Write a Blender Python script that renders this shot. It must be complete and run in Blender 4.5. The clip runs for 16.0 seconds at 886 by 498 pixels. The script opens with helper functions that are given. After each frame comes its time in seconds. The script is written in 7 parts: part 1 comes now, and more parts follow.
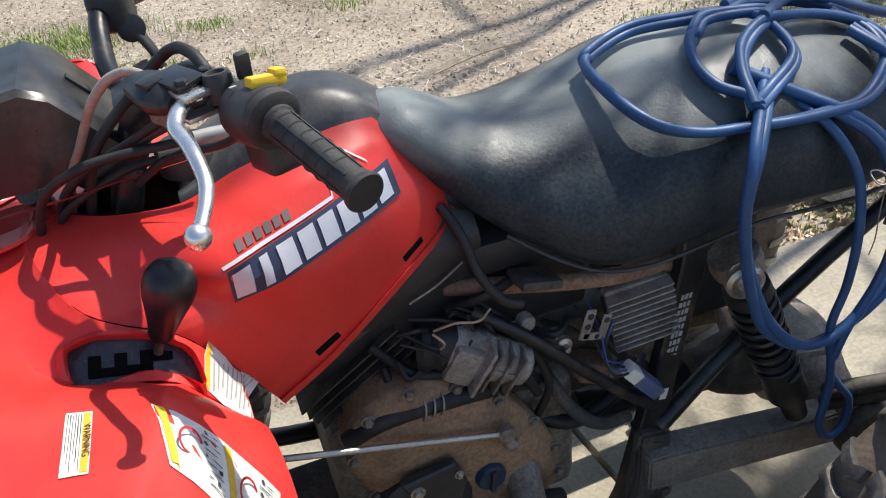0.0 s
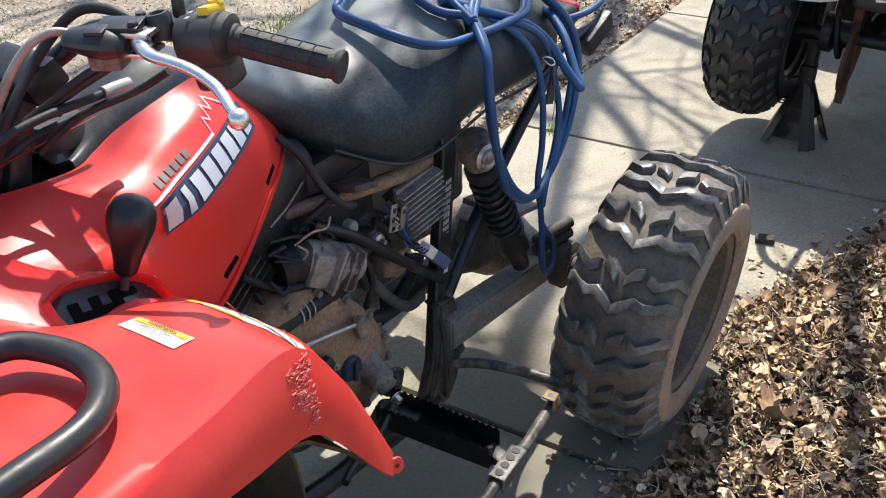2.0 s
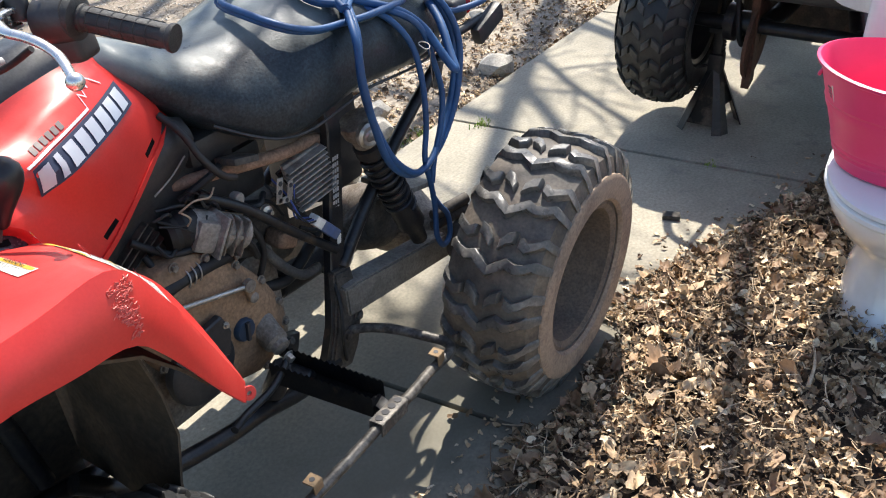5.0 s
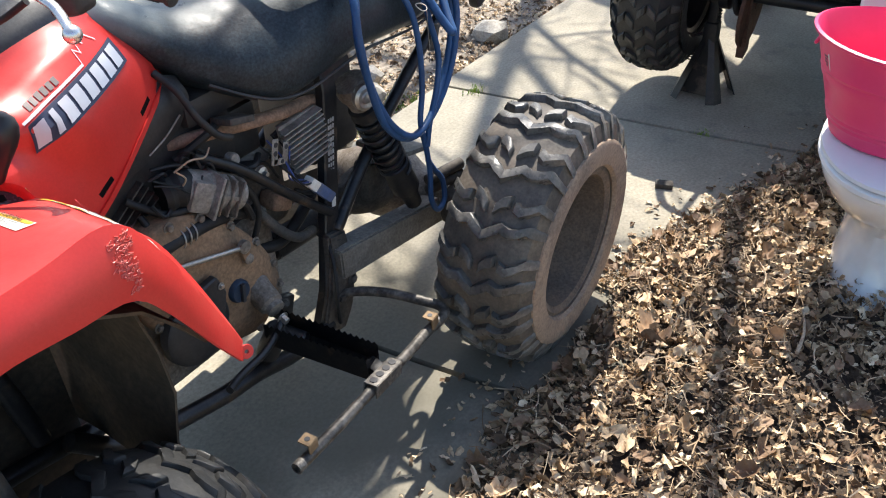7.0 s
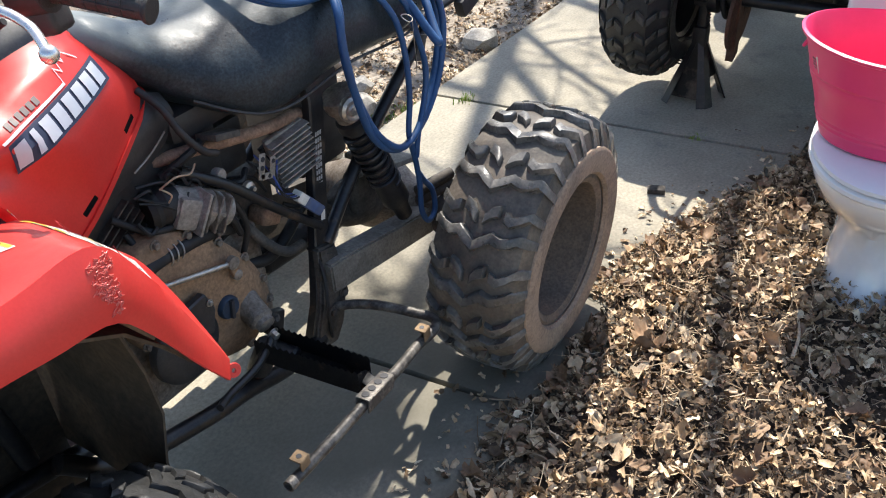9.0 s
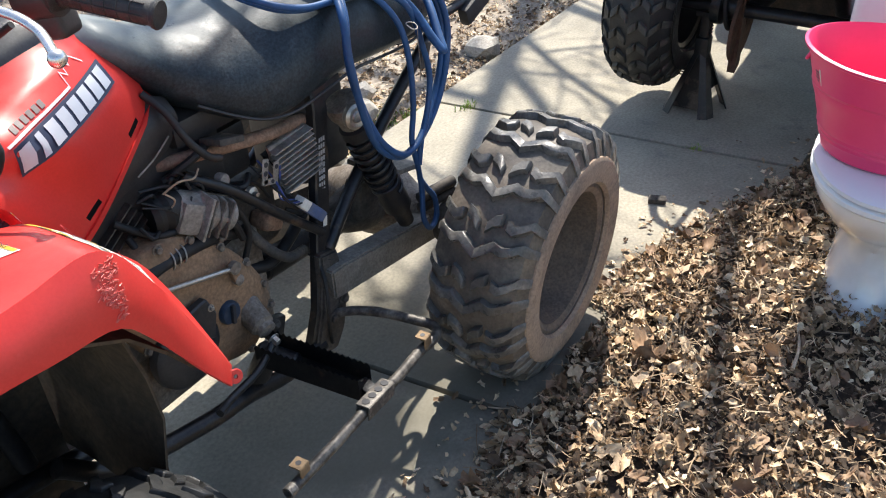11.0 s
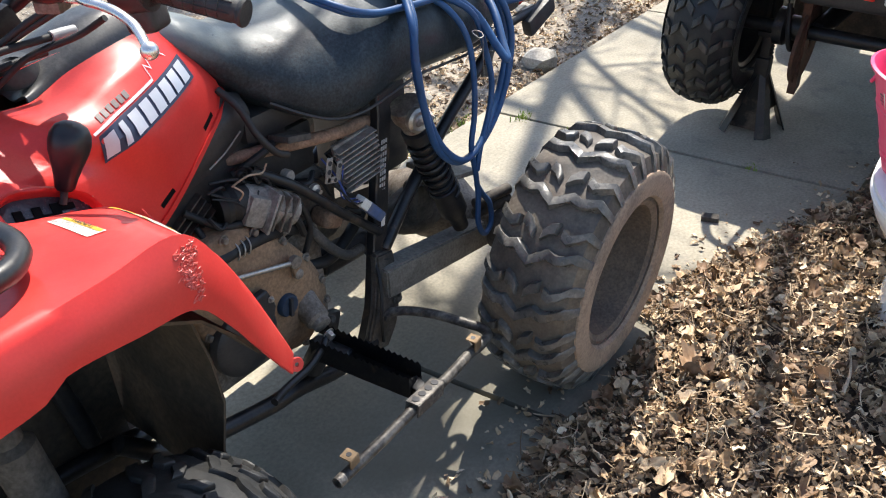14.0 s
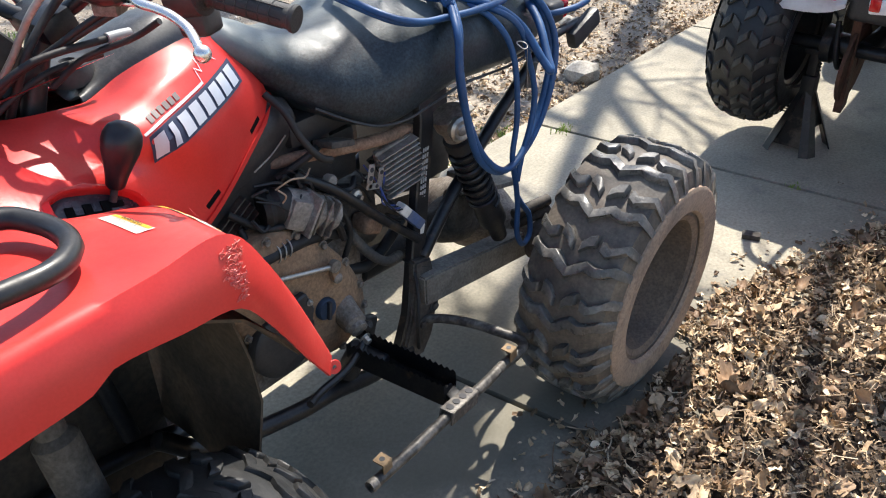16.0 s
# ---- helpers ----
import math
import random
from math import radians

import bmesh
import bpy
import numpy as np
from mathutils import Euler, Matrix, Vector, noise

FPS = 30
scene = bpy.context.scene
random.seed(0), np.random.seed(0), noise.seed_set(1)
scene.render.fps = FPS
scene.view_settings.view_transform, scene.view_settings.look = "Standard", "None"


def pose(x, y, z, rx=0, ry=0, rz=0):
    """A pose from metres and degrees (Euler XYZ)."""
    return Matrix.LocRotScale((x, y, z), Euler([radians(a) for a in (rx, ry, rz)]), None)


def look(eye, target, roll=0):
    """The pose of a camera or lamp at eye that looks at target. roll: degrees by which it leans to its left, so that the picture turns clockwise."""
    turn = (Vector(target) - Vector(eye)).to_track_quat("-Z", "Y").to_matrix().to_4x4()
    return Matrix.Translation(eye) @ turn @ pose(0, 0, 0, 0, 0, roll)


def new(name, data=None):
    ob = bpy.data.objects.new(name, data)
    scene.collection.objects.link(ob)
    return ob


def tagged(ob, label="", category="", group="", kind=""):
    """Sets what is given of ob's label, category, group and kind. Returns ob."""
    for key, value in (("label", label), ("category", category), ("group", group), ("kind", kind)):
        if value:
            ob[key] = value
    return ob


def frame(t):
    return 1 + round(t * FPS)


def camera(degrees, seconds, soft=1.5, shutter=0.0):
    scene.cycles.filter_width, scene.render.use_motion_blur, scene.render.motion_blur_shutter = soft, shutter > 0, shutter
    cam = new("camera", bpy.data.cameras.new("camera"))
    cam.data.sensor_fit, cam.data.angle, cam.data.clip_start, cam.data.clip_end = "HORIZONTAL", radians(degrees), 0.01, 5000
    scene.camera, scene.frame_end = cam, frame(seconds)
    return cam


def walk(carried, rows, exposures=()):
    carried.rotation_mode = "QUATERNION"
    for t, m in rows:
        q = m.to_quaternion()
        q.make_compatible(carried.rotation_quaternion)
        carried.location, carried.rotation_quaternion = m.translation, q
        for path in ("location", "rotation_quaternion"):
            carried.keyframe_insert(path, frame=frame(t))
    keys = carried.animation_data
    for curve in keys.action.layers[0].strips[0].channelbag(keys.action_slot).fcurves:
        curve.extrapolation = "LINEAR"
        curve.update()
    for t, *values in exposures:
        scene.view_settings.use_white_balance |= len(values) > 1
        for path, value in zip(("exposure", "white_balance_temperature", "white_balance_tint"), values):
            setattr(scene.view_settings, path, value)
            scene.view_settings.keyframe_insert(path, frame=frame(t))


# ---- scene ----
cam = camera(55.1, 16.0, soft=1.1)
PATH = [
    (0, (-0.274, -0.927, 1.342), (0.183, 0.632, 0.175), -6.8),
    (0.5, (-0.396, -0.886, 1.328), (0.36, 0.529, 0.133), -5.4),
    (1, (-0.46, -0.811, 1.328), (0.479, 0.497, 0.141), -4.1),
    (1.5, (-0.639, -0.86, 1.334), (0.621, 0.195, 0.195), -1.5),
    (2, (-0.757, -0.95, 1.34), (0.555, 0.044, 0.204), -2.5),
    (2.5, (-0.77, -1.089, 1.334), (0.554, -0.067, 0.237), 1.7),
    (3, (-0.781, -1.191, 1.338), (0.545, -0.148, 0.264), 0.8),
    (3.5, (-0.792, -1.204, 1.331), (0.526, -0.183, 0.227), -1.4),
    (4, (-0.781, -1.211, 1.33), (0.55, -0.203, 0.229), -3.4),
    (4.2, (-0.772, -1.206, 1.336), (0.562, -0.204, 0.234), -3.8),
    (6.3, (-0.78, -1.191, 1.334), (0.555, -0.244, 0.184), -2.8),
    (6.5, (-0.785, -1.19, 1.331), (0.545, -0.248, 0.171), -2.6),
    (7, (-0.786, -1.19, 1.327), (0.534, -0.246, 0.158), -2.8),
    (7.5, (-0.782, -1.193, 1.329), (0.545, -0.249, 0.167), -3.3),
    (8, (-0.784, -1.192, 1.33), (0.542, -0.245, 0.17), -3.5),
    (8.5, (-0.779, -1.197, 1.325), (0.551, -0.251, 0.169), -3.5),
    (9, (-0.768, -1.193, 1.327), (0.564, -0.25, 0.171), -3.8),
    (11.5, (-0.773, -1.185, 1.33), (0.57, -0.241, 0.188), -2.8),
    (12, (-0.776, -1.185, 1.327), (0.562, -0.233, 0.186), -3.0),
    (12.5, (-0.78, -1.184, 1.334), (0.553, -0.216, 0.2), -2.8),
    (13, (-0.792, -1.179, 1.34), (0.524, -0.179, 0.214), -2.1),
    (13.5, (-0.801, -1.181, 1.334), (0.502, -0.16, 0.212), -2.3),
    (14, (-0.809, -1.182, 1.336), (0.488, -0.152, 0.215), -2.0),
    (14.5, (-0.809, -1.184, 1.334), (0.484, -0.15, 0.212), -2.3),
    (15, (-0.811, -1.186, 1.339), (0.447, -0.104, 0.222), -2.8),
    (15.5, (-0.807, -1.185, 1.344), (0.454, -0.09, 0.244), -2.8),
    (16, (-0.819, -1.181, 1.336), (0.438, -0.079, 0.238), -1.8),
]
walk(cam, [(t, look(eye, target, roll)) for t, eye, target, roll in PATH], exposures=((0, 0.38), (0.6, 0.56), (1.5, 0.70), (3, 0.78), (16, 0.83)))

# ---- light ----
SUN = Vector((0.63, 0.265, 1.0)).normalized()
world = bpy.data.worlds.new("sky")
scene.world = world
world.use_nodes = True
wn = world.node_tree.nodes
sky = wn.new("ShaderNodeTexSky")
sky.sky_type = "NISHITA"
sky.sun_disc = False
sky.sun_elevation = math.asin(SUN.z)
sky.sun_rotation = math.atan2(SUN.x, SUN.y)
wn["Background"].inputs["Strength"].default_value = 0.135
world.node_tree.links.new(sky.outputs["Color"], wn["Background"].inputs["Color"])
sun_data = bpy.data.lights.new("sun", "SUN")
sun_data.energy, sun_data.angle, sun_data.color = 4.9, radians(0.53), (1.0, 0.94, 0.85)
sun = new("sun", sun_data)
sun.matrix_world = look((3, 1, 4), Vector((3, 1, 4)) - SUN)

# ---- materials ----


def material(name, base, rough=0.6, metal=0.0, second=None, scale=8.0, mix=(0.4, 0.65), fine=120.0, fine_amount=0.12,
             bump=0.0, bump_scale=60.0, rough_var=0.1, third=None, third_scale=3.0, third_mix=(0.55, 0.7), per_object=0.0,
             coat=0.0, spec=0.5, stretch=(1, 1, 1), transmission=0.0):
    """A surface of two colours mixed by a coarse noise, with fine grain, stains, relief and uneven gloss."""
    m = bpy.data.materials.new(name)
    m.use_nodes = True
    nt = m.node_tree
    nodes, links = nt.nodes, nt.links
    bsdf = nodes["Principled BSDF"]
    bsdf.inputs["Metallic"].default_value = metal
    bsdf.inputs["Coat Weight"].default_value = coat
    bsdf.inputs["Coat Roughness"].default_value = 0.12
    bsdf.inputs["Specular IOR Level"].default_value = spec
    bsdf.inputs["Transmission Weight"].default_value = transmission
    coord = nodes.new("ShaderNodeTexCoord")
    mapping = nodes.new("ShaderNodeMapping")
    mapping.inputs["Scale"].default_value = stretch
    links.new(coord.outputs["Object"], mapping.inputs["Vector"])

    def grain(size, detail=6.0):
        n = nodes.new("ShaderNodeTexNoise")
        n.inputs["Scale"].default_value = size
        n.inputs["Detail"].default_value = detail
        n.inputs["Roughness"].default_value = 0.62
        links.new(mapping.outputs["Vector"], n.inputs["Vector"])
        return n.outputs["Fac"]

    def ramp(value, low, high):
        r = nodes.new("ShaderNodeMapRange")
        r.inputs["From Min"].default_value, r.inputs["From Max"].default_value = low, high
        links.new(value, r.inputs["Value"])
        return r.outputs["Result"]

    def blend(a, b, fac, kind="MIX"):
        x = nodes.new("ShaderNodeMix")
        x.data_type, x.blend_type = "RGBA", kind
        for socket, value in ((x.inputs[0], fac), (x.inputs[6], a), (x.inputs[7], b)):
            if isinstance(value, bpy.types.NodeSocket):
                links.new(value, socket)
            else:
                socket.default_value = value if not isinstance(value, tuple) else (*value, 1)
        return x.outputs[2]

    colour = tuple(base)
    if second:
        colour = blend(tuple(base), tuple(second), ramp(grain(scale), *mix))
    if third:
        colour = blend(colour, tuple(third), ramp(grain(third_scale, 9.0), *third_mix))
    if per_object:
        info = nodes.new("ShaderNodeObjectInfo")
        dark = nodes.new("ShaderNodeMapRange")
        dark.inputs["To Min"].default_value, dark.inputs["To Max"].default_value = 1 - per_object, 1 + per_object
        links.new(info.outputs["Random"], dark.inputs["Value"])
        colour = blend(colour, dark.outputs["Result"], 1.0, "MULTIPLY")
    if fine_amount:
        colour = blend(colour, blend((0.0, 0.0, 0.0), (1.0, 1.0, 1.0), ramp(grain(fine, 3.0), 0.3, 0.7)), fine_amount, "OVERLAY")
    if isinstance(colour, tuple):
        bsdf.inputs["Base Color"].default_value = (*colour, 1)
    else:
        links.new(colour, bsdf.inputs["Base Color"])
    gloss = nodes.new("ShaderNodeMapRange")
    gloss.inputs["From Min"].default_value, gloss.inputs["From Max"].default_value = 0.3, 0.7
    gloss.inputs["To Min"].default_value, gloss.inputs["To Max"].default_value = max(0.02, rough - rough_var), min(1, rough + rough_var)
    links.new(grain(scale * 2.3 + 5), gloss.inputs["Value"])
    links.new(gloss.outputs["Result"], bsdf.inputs["Roughness"])
    if bump:
        b = nodes.new("ShaderNodeBump")
        b.inputs["Strength"].default_value = min(1.0, bump)
        b.inputs["Distance"].default_value = 0.0016
        links.new(grain(bump_scale, 8.0), b.inputs["Height"])
        links.new(b.outputs["Normal"], bsdf.inputs["Normal"])
    return m


M = {
    "concrete": material("concrete", (0.38, 0.342, 0.262), 0.85, 0, (0.255, 0.232, 0.18), 2.6, (0.35, 0.68), 110, 0.22, 0.10, 420, third=(0.24, 0.22, 0.185), third_scale=9, third_mix=(0.56, 0.68)),
    "soil": material("soil", (0.36, 0.305, 0.235), 0.95, 0, (0.25, 0.205, 0.155), 1.6, (0.4, 0.6), 60, 0.4, 1.0, 30, third=(0.19, 0.15, 0.11), third_scale=0.9, third_mix=(0.5, 0.62)),
    "well_dust": material("dusty_grey_plastic", (0.22, 0.195, 0.16), 0.8, 0, (0.11, 0.10, 0.088), 9, (0.4, 0.65), 160, 0.3, 0.2, 150),
    "red": material("red_plastic", (0.64, 0.031, 0.026), 0.36, 0, (0.69, 0.052, 0.042), 7, (0.35, 0.7), 250, 0.08, 0.06, 300, spec=0.45, third=(0.62, 0.12, 0.09), third_scale=16, third_mix=(0.68, 0.84), rough_var=0.08),
    "seat": material("seat_vinyl", (0.013, 0.020, 0.026), 0.42, 0, (0.030, 0.040, 0.047), 7, (0.35, 0.65), 200, 0.45, 0.3, 230, rough_var=0.15, spec=0.3, third=(0.050, 0.060, 0.072), third_scale=22, third_mix=(0.58, 0.80)),
    "rubber": material("tyre_rubber", (0.070, 0.060, 0.050), 0.6, 0, (0.19, 0.155, 0.115), 9, (0.42, 0.68), 150, 0.25, 0.5, 160, third=(0.15, 0.115, 0.085), third_scale=4, third_mix=(0.52, 0.75)),
    "lug_rubber": material("lug_rubber", (0.095, 0.092, 0.086), 0.32, 0, (0.26, 0.235, 0.20), 14, (0.45, 0.7), 150, 0.25, 0.4, 160, third=(0.20, 0.16, 0.12), third_scale=5, third_mix=(0.55, 0.8), per_object=0.25),
    "front_rubber": material("front_rubber", (0.016, 0.017, 0.018), 0.5, 0, (0.038, 0.037, 0.034), 12, (0.45, 0.7), 150, 0.25, 0.4, 160),
    "muddy": material("muddy_rubber", (0.33, 0.24, 0.17), 0.9, 0, (0.17, 0.128, 0.098), 12, (0.45, 0.7), 150, 0.25, 0.5, 120),
    "rust_rim": material("dirty_rim", (0.12, 0.096, 0.076), 0.85, 0.1, (0.19, 0.14, 0.10), 12, (0.4, 0.65), 150, 0.3, 0.4, 120),
    "black_plastic": material("black_plastic", (0.022, 0.022, 0.024), 0.5, 0, (0.045, 0.043, 0.042), 15, (0.4, 0.7), 200, 0.2, 0.15, 260),
    "black_rubber": material("black_rubber", (0.011, 0.011, 0.012), 0.6, 0, (0.027, 0.025, 0.023), 20, (0.45, 0.7), 200, 0.2, 0.2, 260),
    "black_steel": material("black_steel", (0.011, 0.012, 0.015), 0.38, 0.1, (0.028, 0.026, 0.024), 25, (0.45, 0.7), 200, 0.25, 0.2, 200, third=(0.13, 0.085, 0.052), third_scale=18, third_mix=(0.60, 0.78)),
    "dirty_steel": material("dirty_steel", (0.11, 0.095, 0.08), 0.75, 0.3, (0.05, 0.045, 0.04), 18, (0.4, 0.65), 160, 0.3, 0.4, 120, third=(0.19, 0.12, 0.07), third_scale=14, third_mix=(0.58, 0.75)),
    "polished": material("polished_alloy", (0.74, 0.73, 0.71), 0.28, 0.9, (0.68, 0.67, 0.65), 22, (0.45, 0.7), 180, 0.05, 0.02, 200),
    "alloy": material("cast_alloy", (0.50, 0.48, 0.45), 0.42, 0.85, (0.36, 0.34, 0.31), 18, (0.4, 0.65), 180, 0.2, 0.12, 200),
    "dirty_alloy": material("dirty_alloy", (0.27, 0.235, 0.20), 0.7, 0.35, (0.16, 0.13, 0.10), 22, (0.4, 0.65), 160, 0.35, 0.5, 150, third=(0.12, 0.085, 0.055), third_scale=12, third_mix=(0.55, 0.72)),
    "clay_cover": material("mud_covered_casting", (0.29, 0.178, 0.102), 0.9, 0, (0.185, 0.118, 0.072), 12, (0.4, 0.65), 160, 0.3, 0.5, 120),
    "yellow": material("yellow_plastic", (0.75, 0.47, 0.02), 0.4, fine_amount=0.05),
    "label_white": material("label_white", (0.72, 0.70, 0.64), 0.5, 0, (0.55, 0.52, 0.46), 40, (0.45, 0.7), 300, 0.1),
    "label_amber": material("label_amber", (0.72, 0.42, 0.03), 0.5, fine_amount=0.1),
    "label_ink": material("label_ink", (0.03, 0.03, 0.035), 0.6, fine_amount=0.0),
    "label_grey": material("label_grey", (0.35, 0.35, 0.35), 0.5, fine_amount=0.1),
    "badge_silver": material("badge_silver", (0.62, 0.63, 0.66), 0.4, 0.1, fine_amount=0.05),
    "badge_shadow": material("badge_shadow", (0.03, 0.04, 0.08), 0.5, fine_amount=0.05),
    "hose": material("blue_rubber_hose", (0.020, 0.082, 0.215), 0.52, 0, (0.014, 0.058, 0.155), 12, (0.4, 0.65), 120, 0.1, 0.15, 90),
    "porcelain": material("porcelain", (0.80, 0.80, 0.80), 0.12, 0, (0.70, 0.69, 0.66), 6, (0.5, 0.8), 60, 0.03, coat=0.5, rough_var=0.05),
    "pink": material("pink_plastic", (0.88, 0.060, 0.185), 0.38, 0, (0.83, 0.050, 0.16), 6, (0.4, 0.7), 100, 0.03),
    "magenta": material("magenta_plastic", (0.62, 0.04, 0.19), 0.4, fine_amount=0.05),
    "grey_plastic": material("grey_plastic", (0.62, 0.63, 0.66), 0.35, 0, (0.5, 0.5, 0.52), 10, (0.4, 0.7), fine_amount=0.06),
    "white_plastic": material("white_plastic", (0.8, 0.8, 0.8), 0.4, fine_amount=0.03),
    "lens": material("lens_red", (0.55, 0.01, 0.012), 0.12, coat=0.6, fine_amount=0.0),
    "liner": material("dusty_liner", (0.052, 0.039, 0.026), 0.9, 0, (0.13, 0.090, 0.054), 6, (0.45, 0.75), 90, 0.3, 0.5, 60),
    "worn_steel": material("worn_painted_steel", (0.050, 0.046, 0.042), 0.5, 0.3, (0.22, 0.20, 0.172), 34, (0.42, 0.68), 160, 0.25, 0.2, 160, third=(0.20, 0.115, 0.06), third_scale=22, third_mix=(0.62, 0.76)),
    "plate_steel": material("plate_steel", (0.09, 0.082, 0.074), 0.5, 0.3, (0.26, 0.235, 0.20), 40, (0.46, 0.66), 160, 0.25, 0.2, 160, third=(0.16, 0.10, 0.06), third_scale=22, third_mix=(0.6, 0.76)),
    "console": material("console_plastic", (0.030, 0.032, 0.035), 0.40, 0, (0.060, 0.060, 0.060), 12, (0.4, 0.7), 220, 0.25, 0.15, 260, third=(0.17, 0.16, 0.15), third_scale=9, third_mix=(0.50, 0.78)),
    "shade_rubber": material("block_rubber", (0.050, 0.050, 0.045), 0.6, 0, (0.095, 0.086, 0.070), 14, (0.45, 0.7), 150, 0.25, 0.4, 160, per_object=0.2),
    "slot_black": material("slot_black", (0.006, 0.006, 0.006), 0.9, spec=0.1, fine_amount=0.0),
    "rusty_tab": material("rusty_tab", (0.30, 0.21, 0.12), 0.75, 0.3, (0.16, 0.10, 0.055), 40, (0.4, 0.65), 160, 0.3, 0.3, 160),
    "dusty_steel": material("dusty_steel", (0.24, 0.225, 0.195), 0.75, 0.1, (0.15, 0.135, 0.115), 14, (0.4, 0.65), 160, 0.3, 0.3, 140, third=(0.075, 0.065, 0.055), third_scale=20, third_mix=(0.6, 0.75)),
    "alloy_dull": material("dull_alloy", (0.34, 0.31, 0.275), 0.68, 0.25, (0.20, 0.172, 0.145), 24, (0.4, 0.65), 180, 0.25, 0.25, 180),
    "black_engine": material("black_engine", (0.060, 0.051, 0.044), 0.65, 0.1, (0.14, 0.108, 0.082), 25, (0.45, 0.7), 160, 0.3, 0.3, 160),
    "cap_blue": material("cap_blue", (0.018, 0.036, 0.066), 0.45, fine_amount=0.15),
    "wire_tan": material("wire_tan", (0.42, 0.30, 0.20), 0.6, fine_amount=0.1),
    "wire_blue": material("wire_blue", (0.04, 0.07, 0.25), 0.5, fine_amount=0.1),
    "connector_blue": material("connector_blue", (0.06, 0.10, 0.22), 0.6, 0, (0.12, 0.13, 0.17), 40, (0.4, 0.7), fine_amount=0.15),
    "grip_rubber": material("grip_rubber", (0.014, 0.014, 0.015), 0.6, 0, (0.035, 0.034, 0.033), 30, (0.4, 0.7), 500, 0.35, 0.5, 700),
    "boot_rubber": material("boot_rubber", (0.045, 0.043, 0.040), 0.7, 0, (0.12, 0.10, 0.08), 25, (0.45, 0.7), 200, 0.3, 0.3, 150),
    "cowl": material("cowl_plastic", (0.013, 0.013, 0.014), 0.36, 0, (0.030, 0.029, 0.028), 9, (0.4, 0.7), 200, 0.2, 0.1, 200, third=(0.11, 0.107, 0.10), third_scale=5, third_mix=(0.60, 0.88)),
    "gate_plastic": material("gate_plastic", (0.050, 0.046, 0.054), 0.24, 0, (0.085, 0.078, 0.08), 25, (0.5, 0.75), 200, 0.15),
    "knob_black": material("knob_black", (0.012, 0.012, 0.013), 0.38, 0, (0.02, 0.02, 0.02), 20, (0.4, 0.7), fine_amount=0.1),
    "rack_black": material("rack_black", (0.014, 0.014, 0.015), 0.4, 0, (0.03, 0.028, 0.026), 20, (0.4, 0.7), 200, 0.2, 0.1, 200),
    "badge_grey": material("badge_grey", (0.13, 0.10, 0.10), 0.5, fine_amount=0.1),
    "sign_red": material("sign_red", (0.5, 0.03, 0.03), 0.5, fine_amount=0.05),
    "mould": material("leaf_mould", (0.040, 0.028, 0.020), 0.95, 0, (0.085, 0.060, 0.040), 30, (0.4, 0.65), 120, 0.4, 1.0, 70),
    "rust_disc": material("rust_brown", (0.11, 0.055, 0.035), 0.8, 0.1, (0.06, 0.035, 0.025), 14, (0.4, 0.65), 120, 0.3, 0.3, 120),
    "jack_paint": material("jack_paint", (0.016, 0.016, 0.017), 0.45, 0.0, (0.05, 0.04, 0.034), 20, (0.5, 0.7), 160, 0.2, 0.2, 160),
    "jack_worn": material("jack_worn", (0.020, 0.020, 0.021), 0.5, 0.0, (0.16, 0.125, 0.10), 12, (0.48, 0.6), 160, 0.2, 0.2, 160),
    "rock": material("rock", (0.42, 0.39, 0.34), 0.9, 0, (0.28, 0.26, 0.22), 14, (0.4, 0.65), 120, 0.3, 0.6, 90),
    "grass": material("grass", (0.19, 0.32, 0.05), 0.6, 0, (0.30, 0.37, 0.09), 9, (0.4, 0.65), fine_amount=0.0),
    "twig": material("twig", (0.46, 0.36, 0.25), 0.85, 0, (0.30, 0.22, 0.15), 40, (0.4, 0.65), 200, 0.2, 0.3, 120),
    "bark": material("bark", (0.14, 0.115, 0.09), 0.9, 0, (0.08, 0.065, 0.05), 9, (0.4, 0.65), 60, 0.3, 0.8, 40),
    "line_grey": material("dusty_brake_line", (0.36, 0.31, 0.26), 0.5, 0.2, (0.26, 0.20, 0.15), 20, (0.4, 0.65), 160, 0.2, 0.2, 150),
    "copper": material("brown_rust_pipe", (0.30, 0.19, 0.13), 0.8, 0.1, (0.19, 0.12, 0.08), 30, (0.4, 0.65), 160, 0.35, 0.4, 150),
}



